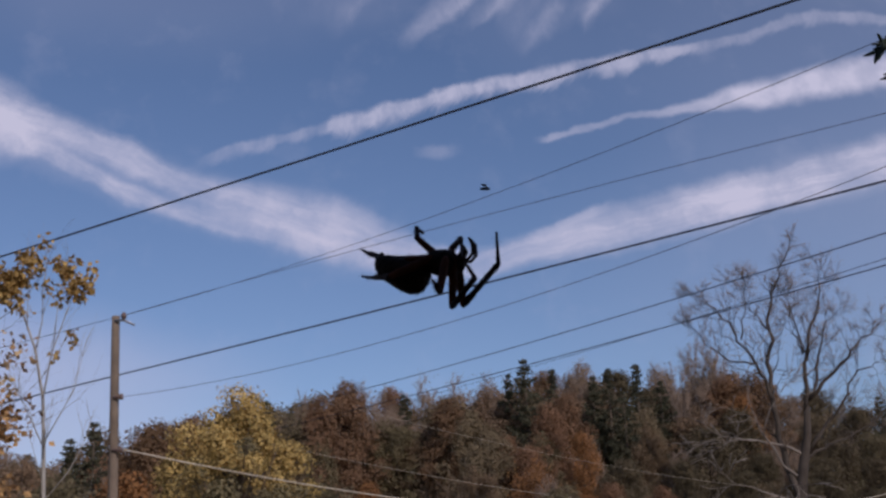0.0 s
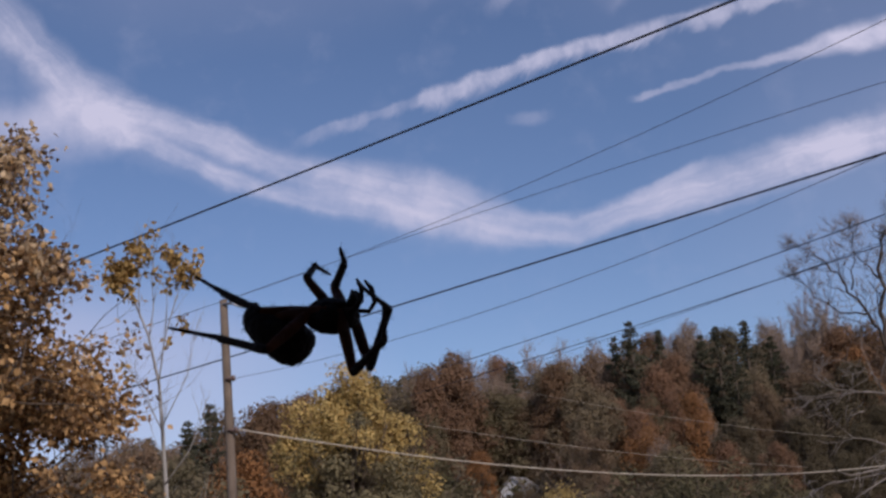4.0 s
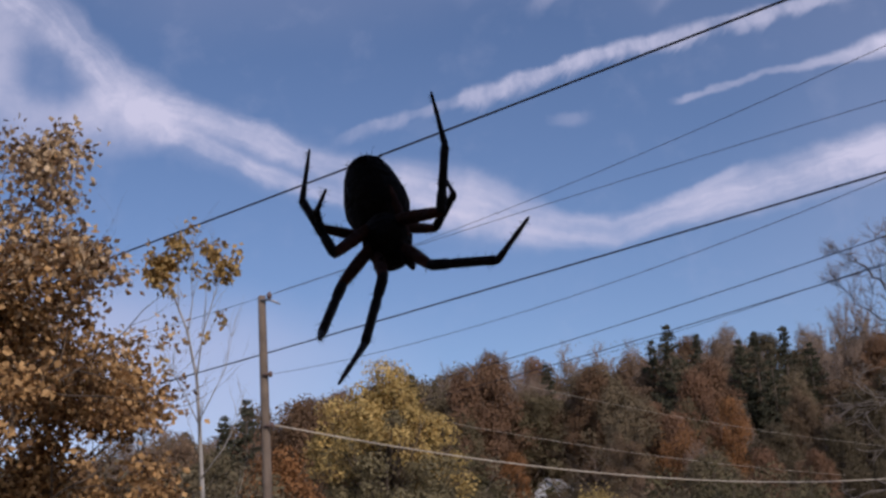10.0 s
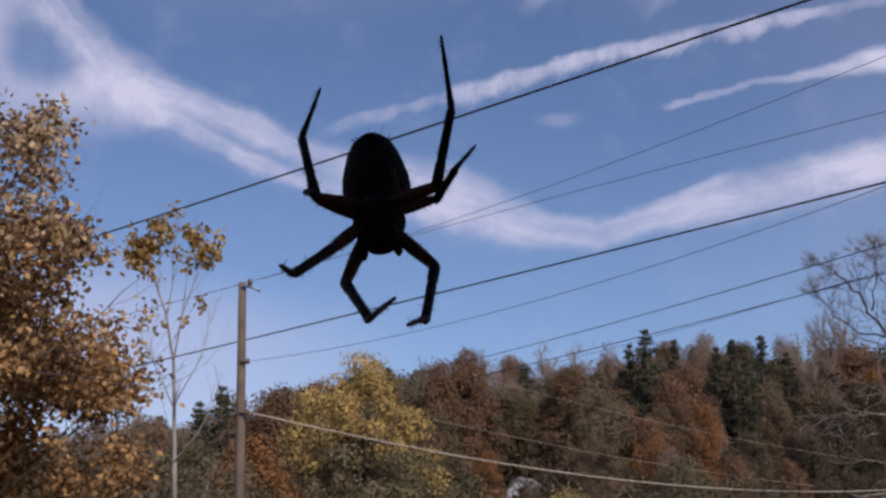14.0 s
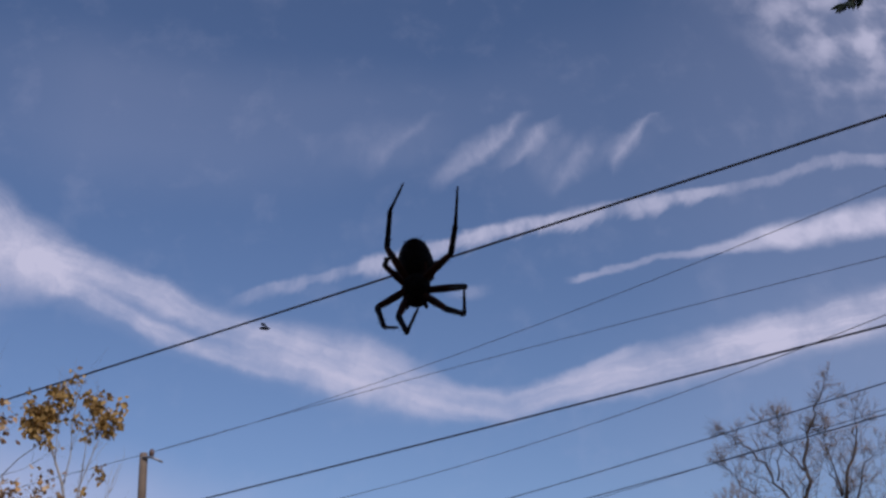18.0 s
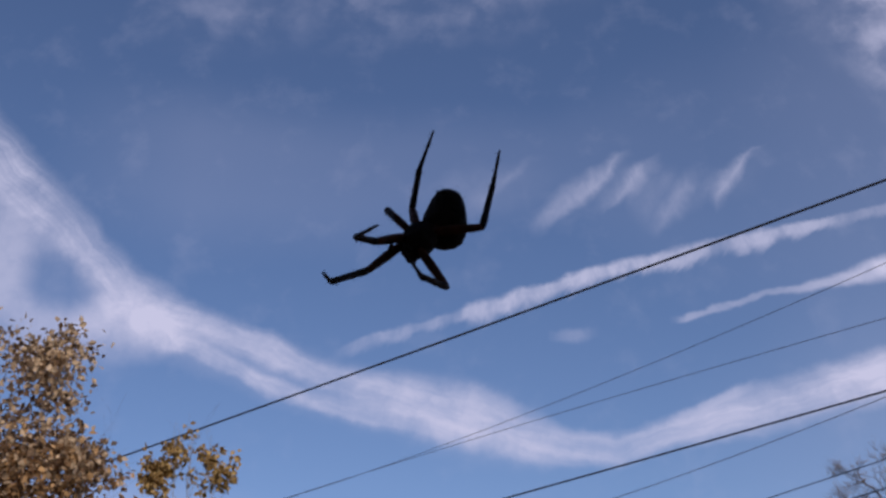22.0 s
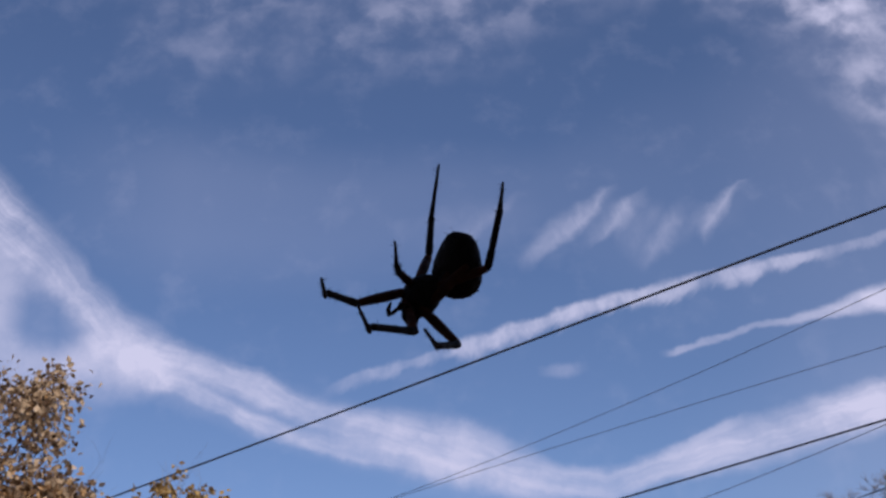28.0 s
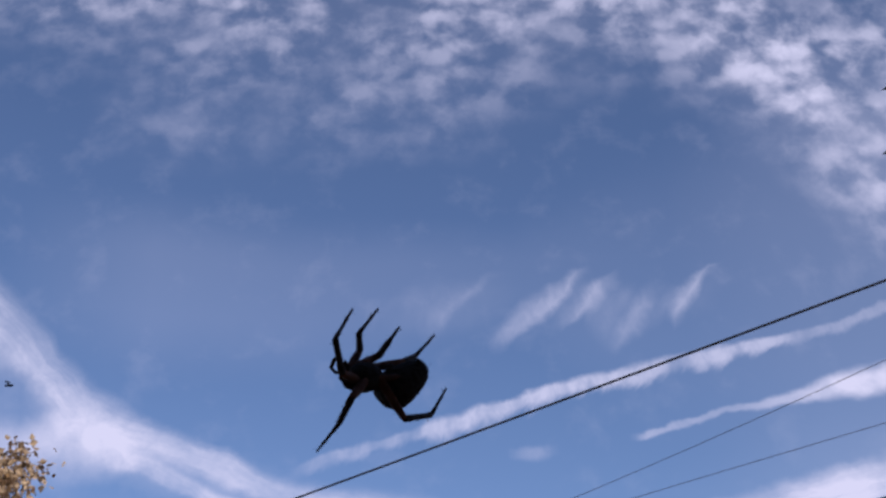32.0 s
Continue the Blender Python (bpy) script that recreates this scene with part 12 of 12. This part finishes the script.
    walk(leg_parts["B4", "femur"], [(0, pose(.001, -.002, -.0008, 0, -1, 167)), (0.5, pose(0.001, -0.002, -0.0008, -0, 2.7, 152.7)), (1, pose(0.001, -0.002, -0.0008, -0.1, 2.3, 152.2)),
        (1.5, pose(0.001, -0.002, -0.0008, -0.4, 1.5, 174)), (2, pose(0.001, -0.002, -0.0008, 1.9, -3.7, 134.5)), (2.5, pose(0.001, -0.002, -0.0008, 0.4, 2.7, 125.6)), (4.17, pose(.001, -.002, -.0008, 1, 3, 149)),
        (4.5, pose(.001, -.002, -.0008, 1, 3, 150)), (5, pose(.001, -.002, -.0008, 1, -7, 150)), (5.5, pose(0.001, -0.002, -0.0008, 3, -12.9, 141.9)),
        (6, pose(0.001, -0.002, -0.0008, 2.1, -9, 144.1)), (6.5, pose(.001, -.002, -.0008, 1, -10, 147)), (7, pose(.001, -.002, -.0008, 0, -12, 155)),
        (7.5, pose(.001, -.002, -.0008, 0, -8, 152)), (8, pose(.001, -.002, -.0008, 0, -9, 154)), (8.25, pose(.001, -.002, -.0008, -6, 53, 141)),
        (8.5, pose(.001, -.002, -.0008, -154, 61, -12)), (9, pose(.001, -.002, -.0008, -133, 57, 12)), (9.25, pose(.001, -.002, -.0008, -127, 69, 19)),
        (9.5, pose(.001, -.002, -.0008, -106, 80, 40)), (9.75, pose(.001, -.002, -.0008, 175, 64, -41)), (10, pose(.001, -.002, -.0008, 165, 38, -54)),
        (10.5, pose(.001, -.002, -.0008, 161, 48, -59)), (11, pose(.001, -.002, -.0008, 156, 49, -66)), (11.5, pose(.001, -.002, -.0008, 167, 48, -51)),
        (12, pose(.001, -.002, -.0008, 158, 49, -64)), (13, pose(.001, -.002, -.0008, 164, 44, -55)), (14.83, pose(.001, -.002, -.0008, 152, 44, -72)),
        (15.5, pose(.001, -.002, -.0008, 148, 44, -78)), (15.75, pose(.001, -.002, -.0008, 132, 47, -101)), (16, pose(.001, -.002, -.0008, 115, 46, -124)),
        (16.25, pose(.001, -.002, -.0008, 136, 59, -98)), (16.5, pose(.001, -.002, -.0008, 172, 63, -56)), (16.75, pose(.001, -.002, -.0008, 152, 60, -79)),
        (17, pose(.001, -.002, -.0008, 137, 55, -97)), (17.5, pose(.001, -.002, -.0008, 147, 55, -84)), (18, pose(.001, -.002, -.0008, 130, 44, -106)),
        (18.25, pose(.001, -.002, -.0008, 130, 25, -106)), (18.5, pose(.001, -.002, -.0008, 130, 5, -106)), (18.75, pose(.001, -.002, -.0008, 128, 8, -124)),
        (19, pose(.001, -.002, -.0008, 125, 10, -142)), (19.5, pose(0.001, -0.002, -0.0008, 127, 0.5, -125.8)), (20.5, pose(0.001, -0.002, -0.0008, 126.5, 2.9, -135.5)),
        (21, pose(0.001, -0.002, -0.0008, 126.1, -2.2, -134.9)), (21.5, pose(0.001, -0.002, -0.0008, 125.8, -4.2, -123.1)), (22, pose(0.001, -0.002, -0.0008, 125.5, -7.2, -124.3)),
        (22.5, pose(0.001, -0.002, -0.0008, -50.9, -160.5, 37.1)), (23, pose(0.001, -0.002, -0.0008, 125.2, 6.4, -107.8)), (23.5, pose(0.001, -0.002, -0.0008, 124.1, -15.2, -114.1)), (24, pose(0.001, -0.002, -0.0008, 125.9, -2.9, -124.8)), (24.5, pose(0.001, -0.002, -0.0008, -51.3, -162.8, 36.5)), (25, pose(0.001, -0.002, -0.0008, 126, -1, -123.5)),
        (25.5, pose(0.001, -0.002, -0.0008, 125.2, -0.6, -124.5)), (26, pose(0.001, -0.002, -0.0008, 125, -2.5, -128.1)), (26.5, pose(0.001, -0.002, -0.0008, -55.9, -171.3, 42.4)),
        (28.17, pose(.001, -.002, -.0008, 125, -1, -140)), (28.5, pose(.001, -.002, -.0008, 125, 0, -139)), (29, pose(.001, -.002, -.0008, 125, 16, -142)),
        (29.5, pose(.001, -.002, -.0008, 120, 19, -157)), (30, pose(.001, -.002, -.0008, 116, 32, -167)), (30.25, pose(.001, -.002, -.0008, 121, 17, -155)),
        (30.5, pose(.001, -.002, -.0008, 122, 1, -145)), (30.75, pose(.001, -.002, -.0008, 122, -9, -135)), (31, pose(.001, -.002, -.0008, 119, -19, -125)),
        (31.25, pose(0.001, -0.002, -0.0008, -58.2, -178.6, 32.3)), (31.5, pose(.001, -.002, -.0008, 119, -8, -122)), (31.75, pose(.001, -.002, -.0008, 118, -24, -121)), (32, pose(.001, -.002, -.0008, 117, -40, -119))])
    walk(leg_parts["B4", "tibia"], [(0, pose(-.00912, .00037, -.00059, 0, 11, -122)), (0.5, pose(-0.00823, 0.00277, -0.00128, -4, 11.8, -142)), (1, pose(-0.00819, 0.00285, -0.00122, -1, 18.3, -131.9)),
        (1.25, pose(-.00867, .00181, -.00046, -6, 23, -146)), (1.5, pose(-0.00934, -0.00091, -0.00108, -13.8, 28.3, -162.7)), (2, pose(-0.00627, 0.00541, -0.00012, -6.7, 21.9, -146.3)),
        (2.5, pose(-0.00505, 0.00645, -0.00128, -9.8, 22.5, -154.5)), (4.17, pose(-.00788, .00339, -.00132, -10, 20, -156)), (4.5, pose(-.00798, .00322, -.00139, -10, 20, -156)),
        (5, pose(-.00796, .00314, .00039, -9, 15, -153)), (5.5, pose(-0.00698, 0.00425, 0.00153, -9.8, 25.1, -153.6)), (6, pose(-0.00732, 0.00402, 0.00082, -1.6, 28.8, -135.3)),
        (6.25, pose(-.00843, .00211, .00074, -2, 22, -138)), (6.5, pose(-.00761, .00354, .001, -3, 16, -140)), (7, pose(-.00825, .00228, .00129, -5, 20, -148)),
        (7.5, pose(-.0081, .00284, .00057, -4, 13, -142)), (8, pose(-.00821, .00252, .00091, -3, 14, -138)), (8.25, pose(-.0038, .00192, -.00915, -4, -2, -149)),
        (8.5, pose(.00598, -.00306, -.00987, -2, -18, -161)), (9, pose(.00661, -.00082, -.00948, -3, -21, -159)), (9.25, pose(.00459, -.00079, -.01048, -4, -29, -155)),
        (9.5, pose(.00241, -.00081, -.01103, -7, -37, -150)), (9.75, pose(.00449, -.00503, -.01012, -4, -22, -156)), (10, pose(.00583, -.00861, -.00721, -2, -6, -162)),
        (10.5, pose(.00463, -.008, -.00849, -3, -21, -159)), (11, pose(.0038, -.00819, -.00867, -3, -17, -159)), (11.5, pose(.00534, -.00743, -.00853, -4, -14, -157)),
        (12, pose(.004, -.00815, -.00863, -2, -19, -161)), (12.5, pose(.00482, -.00841, -.00804, -3, -18, -160)), (13, pose(.00529, -.00808, -.00807, -3, -16, -160)),
        (13.5, pose(.00475, -.00842, -.00807, -3, -18, -161)), (13.83, pose(.00439, -.00859, -.00809, -2, -1, -162)), (14.17, pose(.00403, -.00876, -.00809, -3, 15, -164)),
        (14.5, pose(.00366, -.00892, -.00809, -3, 31, -165)), (14.83, pose(.00329, -.00907, -.00807, -5, 47, -168)), (15.17, pose(.00291, -.00921, -.00804, -9, 63, -172)),
        (15.5, pose(.00254, -.00934, -.00801, -24, 79, 171)), (15.75, pose(-.0003, -.00897, -.00841, -8, 80, -172)), (16, pose(-.00303, -.00805, -.00823, 9, 80, -155)),
        (16.25, pose(.00027, -.00735, -.00969, 19, 77, -145)), (16.5, pose(.00365, -.00598, -.01003, 25, 74, -138)), (16.75, pose(.002, -.00708, -.00982, 30, 78, -133)),
        (17, pose(.00031, -.00798, -.00928, 41, 82, -123)), (17.5, pose(.00161, -.00788, -.00935, 0, 77, -164)), (17.75, pose(.00024, -.00862, -.00879, 26, 82, -137)),
        (18, pose(-.0011, -.00919, -.00802, 86, 83, -77)), (18.25, pose(-.00166, -.01106, -.00515, -35, 76, 161)), (18.5, pose(-.00192, -.01193, -.0018, -46, 57, 150)),
        (18.75, pose(-.00479, -.01051, -.00229, -63, 44, 128)), (19, pose(-.0071, -.00826, -.00263, -70, 27, 115)), (19.25, pose(-.00626, -.00936, -.00192, -62, 38, 130)),
        (19.5, pose(-0.00508, -0.01043, -0.0009, -41.5, 50.4, 159)), (20, pose(-.00612, -.00954, -.00163, -45, 33, 156)), (20.5, pose(-0.00641, -0.00928, -0.00132, -44.2, 40.1, 156.7)),
        (21, pose(-0.00633, -0.00936, -0.0004, -38.4, -10.7, 156.8)), (21.5, pose(-0.00466, -0.01069, -0.00003, -37.8, 14.3, 164.9)), (22, pose(-0.00482, -0.01052, 0.0005, -37.9, -2.1, 160.1)),
        (22.5, pose(-0.00682, -0.00791, 0.00267, -37.9, 11.3, 165.4)), (22.75, pose(-.00501, -.01042, .00021, -35, 20, 176)), (23, pose(-0.00216, -0.01184, -0.00197, -30.7, 29.3, -174.4)),
        (23.5, pose(-0.0031, -0.01116, 0.00192, -21.1, 24.2, -152.3)), (23.75, pose(-.00459, -.0107, .00027, -15, 38, -141)), (24, pose(-0.00493, -0.01053, -0.00028, -1.3, 58.7, -120.7)),
        (24.5, pose(-0.00699, -0.00791, 0.00227, -13.4, 60, -135.2)), (25, pose(-0.00474, -0.01067, -0.00062, 12.4, 61.4, -106)), (25.5, pose(-0.00489, -0.01057, -0.00068, 10.1, 59.1, -108.6)),
        (25.75, pose(-.00586, -.00979, -.00149, -12, 53, -135)), (26, pose(-0.00542, -0.01017, -0.00035, 2.5, 62.3, -119.5)), (26.25, pose(-.00685, -.00882, -.00061, -38, 42, -172)),
        (26.5, pose(-0.0066, -0.00893, 0.00078, -53.3, 29, 163.7)), (28.17, pose(-.00698, -.00867, -.00071, -41, 50, -177)), (28.5, pose(-.00687, -.0088, -.00085, -40, 52, -175)),
        (28.75, pose(-.00693, -.00857, -.00226, -63, 55, 157)), (29, pose(-.00684, -.00822, -.00364, -86, 52, 128)), (29.25, pose(-.00752, -.00706, -.00397, -66, 47, 153)),
        (29.5, pose(-.00804, -.0058, -.00425, -53, 37, 173)), (29.75, pose(-.00792, -.0049, -.00528, -46, 28, -174)), (30, pose(-.00765, -.00395, -.00624, -41, 18, -162)),
        (30.25, pose(-.00804, -.00616, -.00381, -43, 26, -167)), (30.5, pose(-.00752, -.00795, -.00107, -46, 33, -172)), (30.75, pose(-.00633, -.00921, .00078, -59, 35, 165)),
        (31, pose(-.00471, -.01003, .00253, -72, 32, 141)), (31.25, pose(-0.00779, -0.00755, -0.00055, -73.2, 1.2, 108.4)), (31.5, pose(-.00447, -.01073, .00062, -71, -19, 143)),
        (31.75, pose(-.00386, -.01017, .00342, -73, -18, 147)), (32, pose(-.00285, -.00897, .00589, -74, -17, 152))])
    walk(leg_parts["B4", "tarsus"], [(0, pose(-.01543, -.0096, -.00278, 0, 10, -114)), (.25, pose(-.01668, -.0071, -.00306, -4, 15, -131)), (0.5, pose(-0.01749, -0.00446, -0.00374, -9.1, 19.1, -148.4)),
        (1, pose(-0.0158, -0.00563, -0.00499, -8.9, 30, -146.8)), (1.25, pose(-.01782, -.00435, -.0052, -7, 26, -143)), (1.5, pose(-0.01943, -0.00406, -0.00676, -5.1, 22.2, -139.3)),
        (2, pose(-0.01554, -0.00077, -0.00459, -4.9, 20.8, -138.7)), (2.5, pose(-0.01505, 0.00167, -0.00588, -7.8, 19.3, -148.3)), (4.17, pose(-.01817, -.00116, -.0055, -9, 20, -150)),
        (4.5, pose(-.01833, -.00129, -.00546, -9, 20, -151)), (5, pose(-.01824, -.00216, -.00281, -7, 13, -144)), (5.5, pose(-0.01671, -0.00059, -0.00357, -5.9, 24.2, -139.8)),
        (5.75, pose(-.01747, -.00469, -.00468, -3, 27, -134)), (6, pose(-0.0148, -0.00338, -0.00495, 0, 28.7, -127.9)), (6.25, pose(-.01668, -.00531, -.00382, -4, 25, -136)),
        (6.5, pose(-.0164, -.00396, -.00222, -7, 20, -144)), (7, pose(-.01788, -.00363, -.00274, -3, 14, -132)), (7.5, pose(-.01732, -.00435, -.00211, -6, 19, -140)),
        (8, pose(-.01679, -.00532, -.00209, -5, 20, -139)), (8.25, pose(-.01411, -.00421, -.00874, -10, 10, -157)), (8.5, pose(-.0048, -.00674, -.00609, -12, 0, -174)),
        (9, pose(-.00385, -.0049, -.00523, -11, 8, -164)), (9.25, pose(-.00492, -.00527, -.00471, -12, -14, -153)), (9.5, pose(-.00594, -.0056, -.00387, -17, -35, -140)),
        (9.75, pose(-.00574, -.00948, -.0057, -8, -22, -160)), (10, pose(-.00548, -.01238, -.00589, -4, -6, -176)), (10.5, pose(-.00586, -.01195, -.00418, -5, -11, -170)),
        (11, pose(-.0069, -.01238, -.00521, -5, -8, -167)), (11.5, pose(-.00537, -.01199, -.00565, -5, -5, -167)), (12, pose(-.00672, -.01186, -.00472, -5, -9, -170)),
        (12.5, pose(-.0059, -.0124, -.0044, -5, -5, -168)), (13, pose(-.00559, -.01195, -.00482, -5, -6, -168)), (13.5, pose(-.00604, -.01221, -.00446, -5, -6, -168)),
        (13.83, pose(-.00702, -.01228, -.00781, -5, 10, -176)), (14.17, pose(-.0071, -.01204, -.01118, -8, 26, 176)), (14.5, pose(-.00628, -.01153, -.01428, -14, 42, 165)),
        (14.83, pose(-.00467, -.0108, -.01688, -27, 56, 148)), (15.17, pose(-.00243, -.00992, -.01876, -55, 65, 116)), (15.5, pose(.00024, -.00898, -.01978, -93, 64, 75)),
        (15.75, pose(-.00242, -.00925, -.02022, -66, 77, 103)), (16, pose(-.00497, -.00898, -.02004, 10, 78, 180)), (16.25, pose(-.00195, -.00892, -.02138, 29, 75, -160)),
        (16.5, pose(.00118, -.00818, -.02157, 42, 71, -147)), (16.75, pose(.00032, -.00886, -.02157, 30, 74, -159)), (17, pose(-.00057, -.00935, -.02117, 16, 75, -174)),
        (17.5, pose(-.00107, -.00864, -.02103, -122, 85, 47)), (17.75, pose(-.00094, -.00972, -.02068, 16, 83, -174)), (18, pose(-.00078, -.01061, -.01993, 27, 72, -163)),
        (18.25, pose(-.00444, -.0101, -.01678, -30, 72, 138)), (18.5, pose(-.0075, -.00868, -.01191, -59, 60, 106)), (18.75, pose(-.01014, -.00367, -.01057, -77, 66, 86)),
        (19, pose(-.01161, .0014, -.00814, -102, 68, 59)), (19.25, pose(-.01231, -.00213, -.00933, -141, 70, 18)), (19.5, pose(-0.01223, -0.0077, -0.01014, -157.3, 64.2, 0.3)),
        (20, pose(-.0153, -.00545, -.00818, -177, 68, -21)), (20.5, pose(-0.01483, -0.00565, -0.00905, -21.9, 101.6, 132.5)), (21, pose(-0.01717, -0.00472, 0.00182, -142.6, 111.3, 6.6)),
        (21.25, pose(-.01735, -.00691, -.00542, 139, 67, -68)), (21.5, pose(-0.01588, -0.00766, -0.003, -26.2, 111.8, 128.5)), (22, pose(-0.01609, -0.00644, 0.00095, -81.4, 107.7, 69)),
        (22.5, pose(-0.01821, -0.00495, 0.00032, -37.8, 115.6, 116.1)), (22.75, pose(-.01624, -.00955, -.00392, 134, 65, -73)), (23, pose(-0.01258, -0.01285, -0.00784, -56.7, 115.2, 94.1)),
        (23.25, pose(-.01462, -.01398, -.00445, 130, 62, -78)), (23.5, pose(-0.01279, -0.01625, -0.003, -47.2, 116.8, 105.8)), (23.75, pose(-.01193, -.0167, -.0071, 121, 63, -88)),
        (24, pose(-0.00811, -0.01589, -0.01053, -79.8, 116.8, 68.8)), (24.25, pose(-.00923, -.01579, -.0107, 130, 66, -78)), (24.5, pose(-0.01125, -0.01214, -0.00811, 149.6, 61.5, -56.5)),
        (24.75, pose(-.00802, -.0159, -.01118, 133, 67, -75)), (25, pose(-0.00633, -0.01619, -0.01115, -72.6, 110.8, 77.5)), (25.5, pose(-0.00686, -0.01642, -0.01098, -78, 109.5, 71.7)),
        (25.75, pose(-.01102, -.01495, -.01101, 121, 64, -87)), (26, pose(-0.00816, -0.01502, -0.01098, -87.1, 112.3, 63)), (26.25, pose(-.0157, -.01004, -.00863, 126, 67, -81)),
        (26.5, pose(-0.01666, -0.00598, -0.00505, -70.2, 103.4, 80.7)), (28.17, pose(-.01473, -.00903, -.00986, 120, 72, -88)), (28.5, pose(-.0143, -.00946, -.01025, 121, 72, -87)),
        (28.75, pose(-.01321, -.00586, -.01211, -83, 85, 70)), (29, pose(-.01141, -.00238, -.01306, -68, 62, 85)), (29.25, pose(-.01487, -.00335, -.0127, -16, 58, 144)),
        (29.5, pose(-.01753, -.00456, -.0115, 6, 36, 173)), (29.75, pose(-.01842, -.00605, -.01099, 12, 23, -177)), (30, pose(-.01849, -.00742, -.01004, 14, 8, -168)),
        (30.25, pose(-.01857, -.00862, -.00901, 13, 21, -173)), (30.5, pose(-.01751, -.00935, -.00757, 10, 33, -178)), (30.75, pose(-.01586, -.00658, -.00603, -5, 50, 159)),
        (31, pose(-.01267, -.00368, -.00381, -36, 58, 121)), (31.1, pose(-0.01195, -0.00027, -0.003, -45.2, 25.1, 104.9)), (31.25, pose(-0.01157, 0.00383, -0.0008, -39.9, -35.7, 100.1)), (31.5, pose(-.01349, -.00387, .00458, -42, -3, 110)),
        (31.75, pose(-.01346, -.00405, .0072, -42, 2, 123)), (32, pose(-.01297, -.00361, .00947, -41, 8, 136))])


motions()
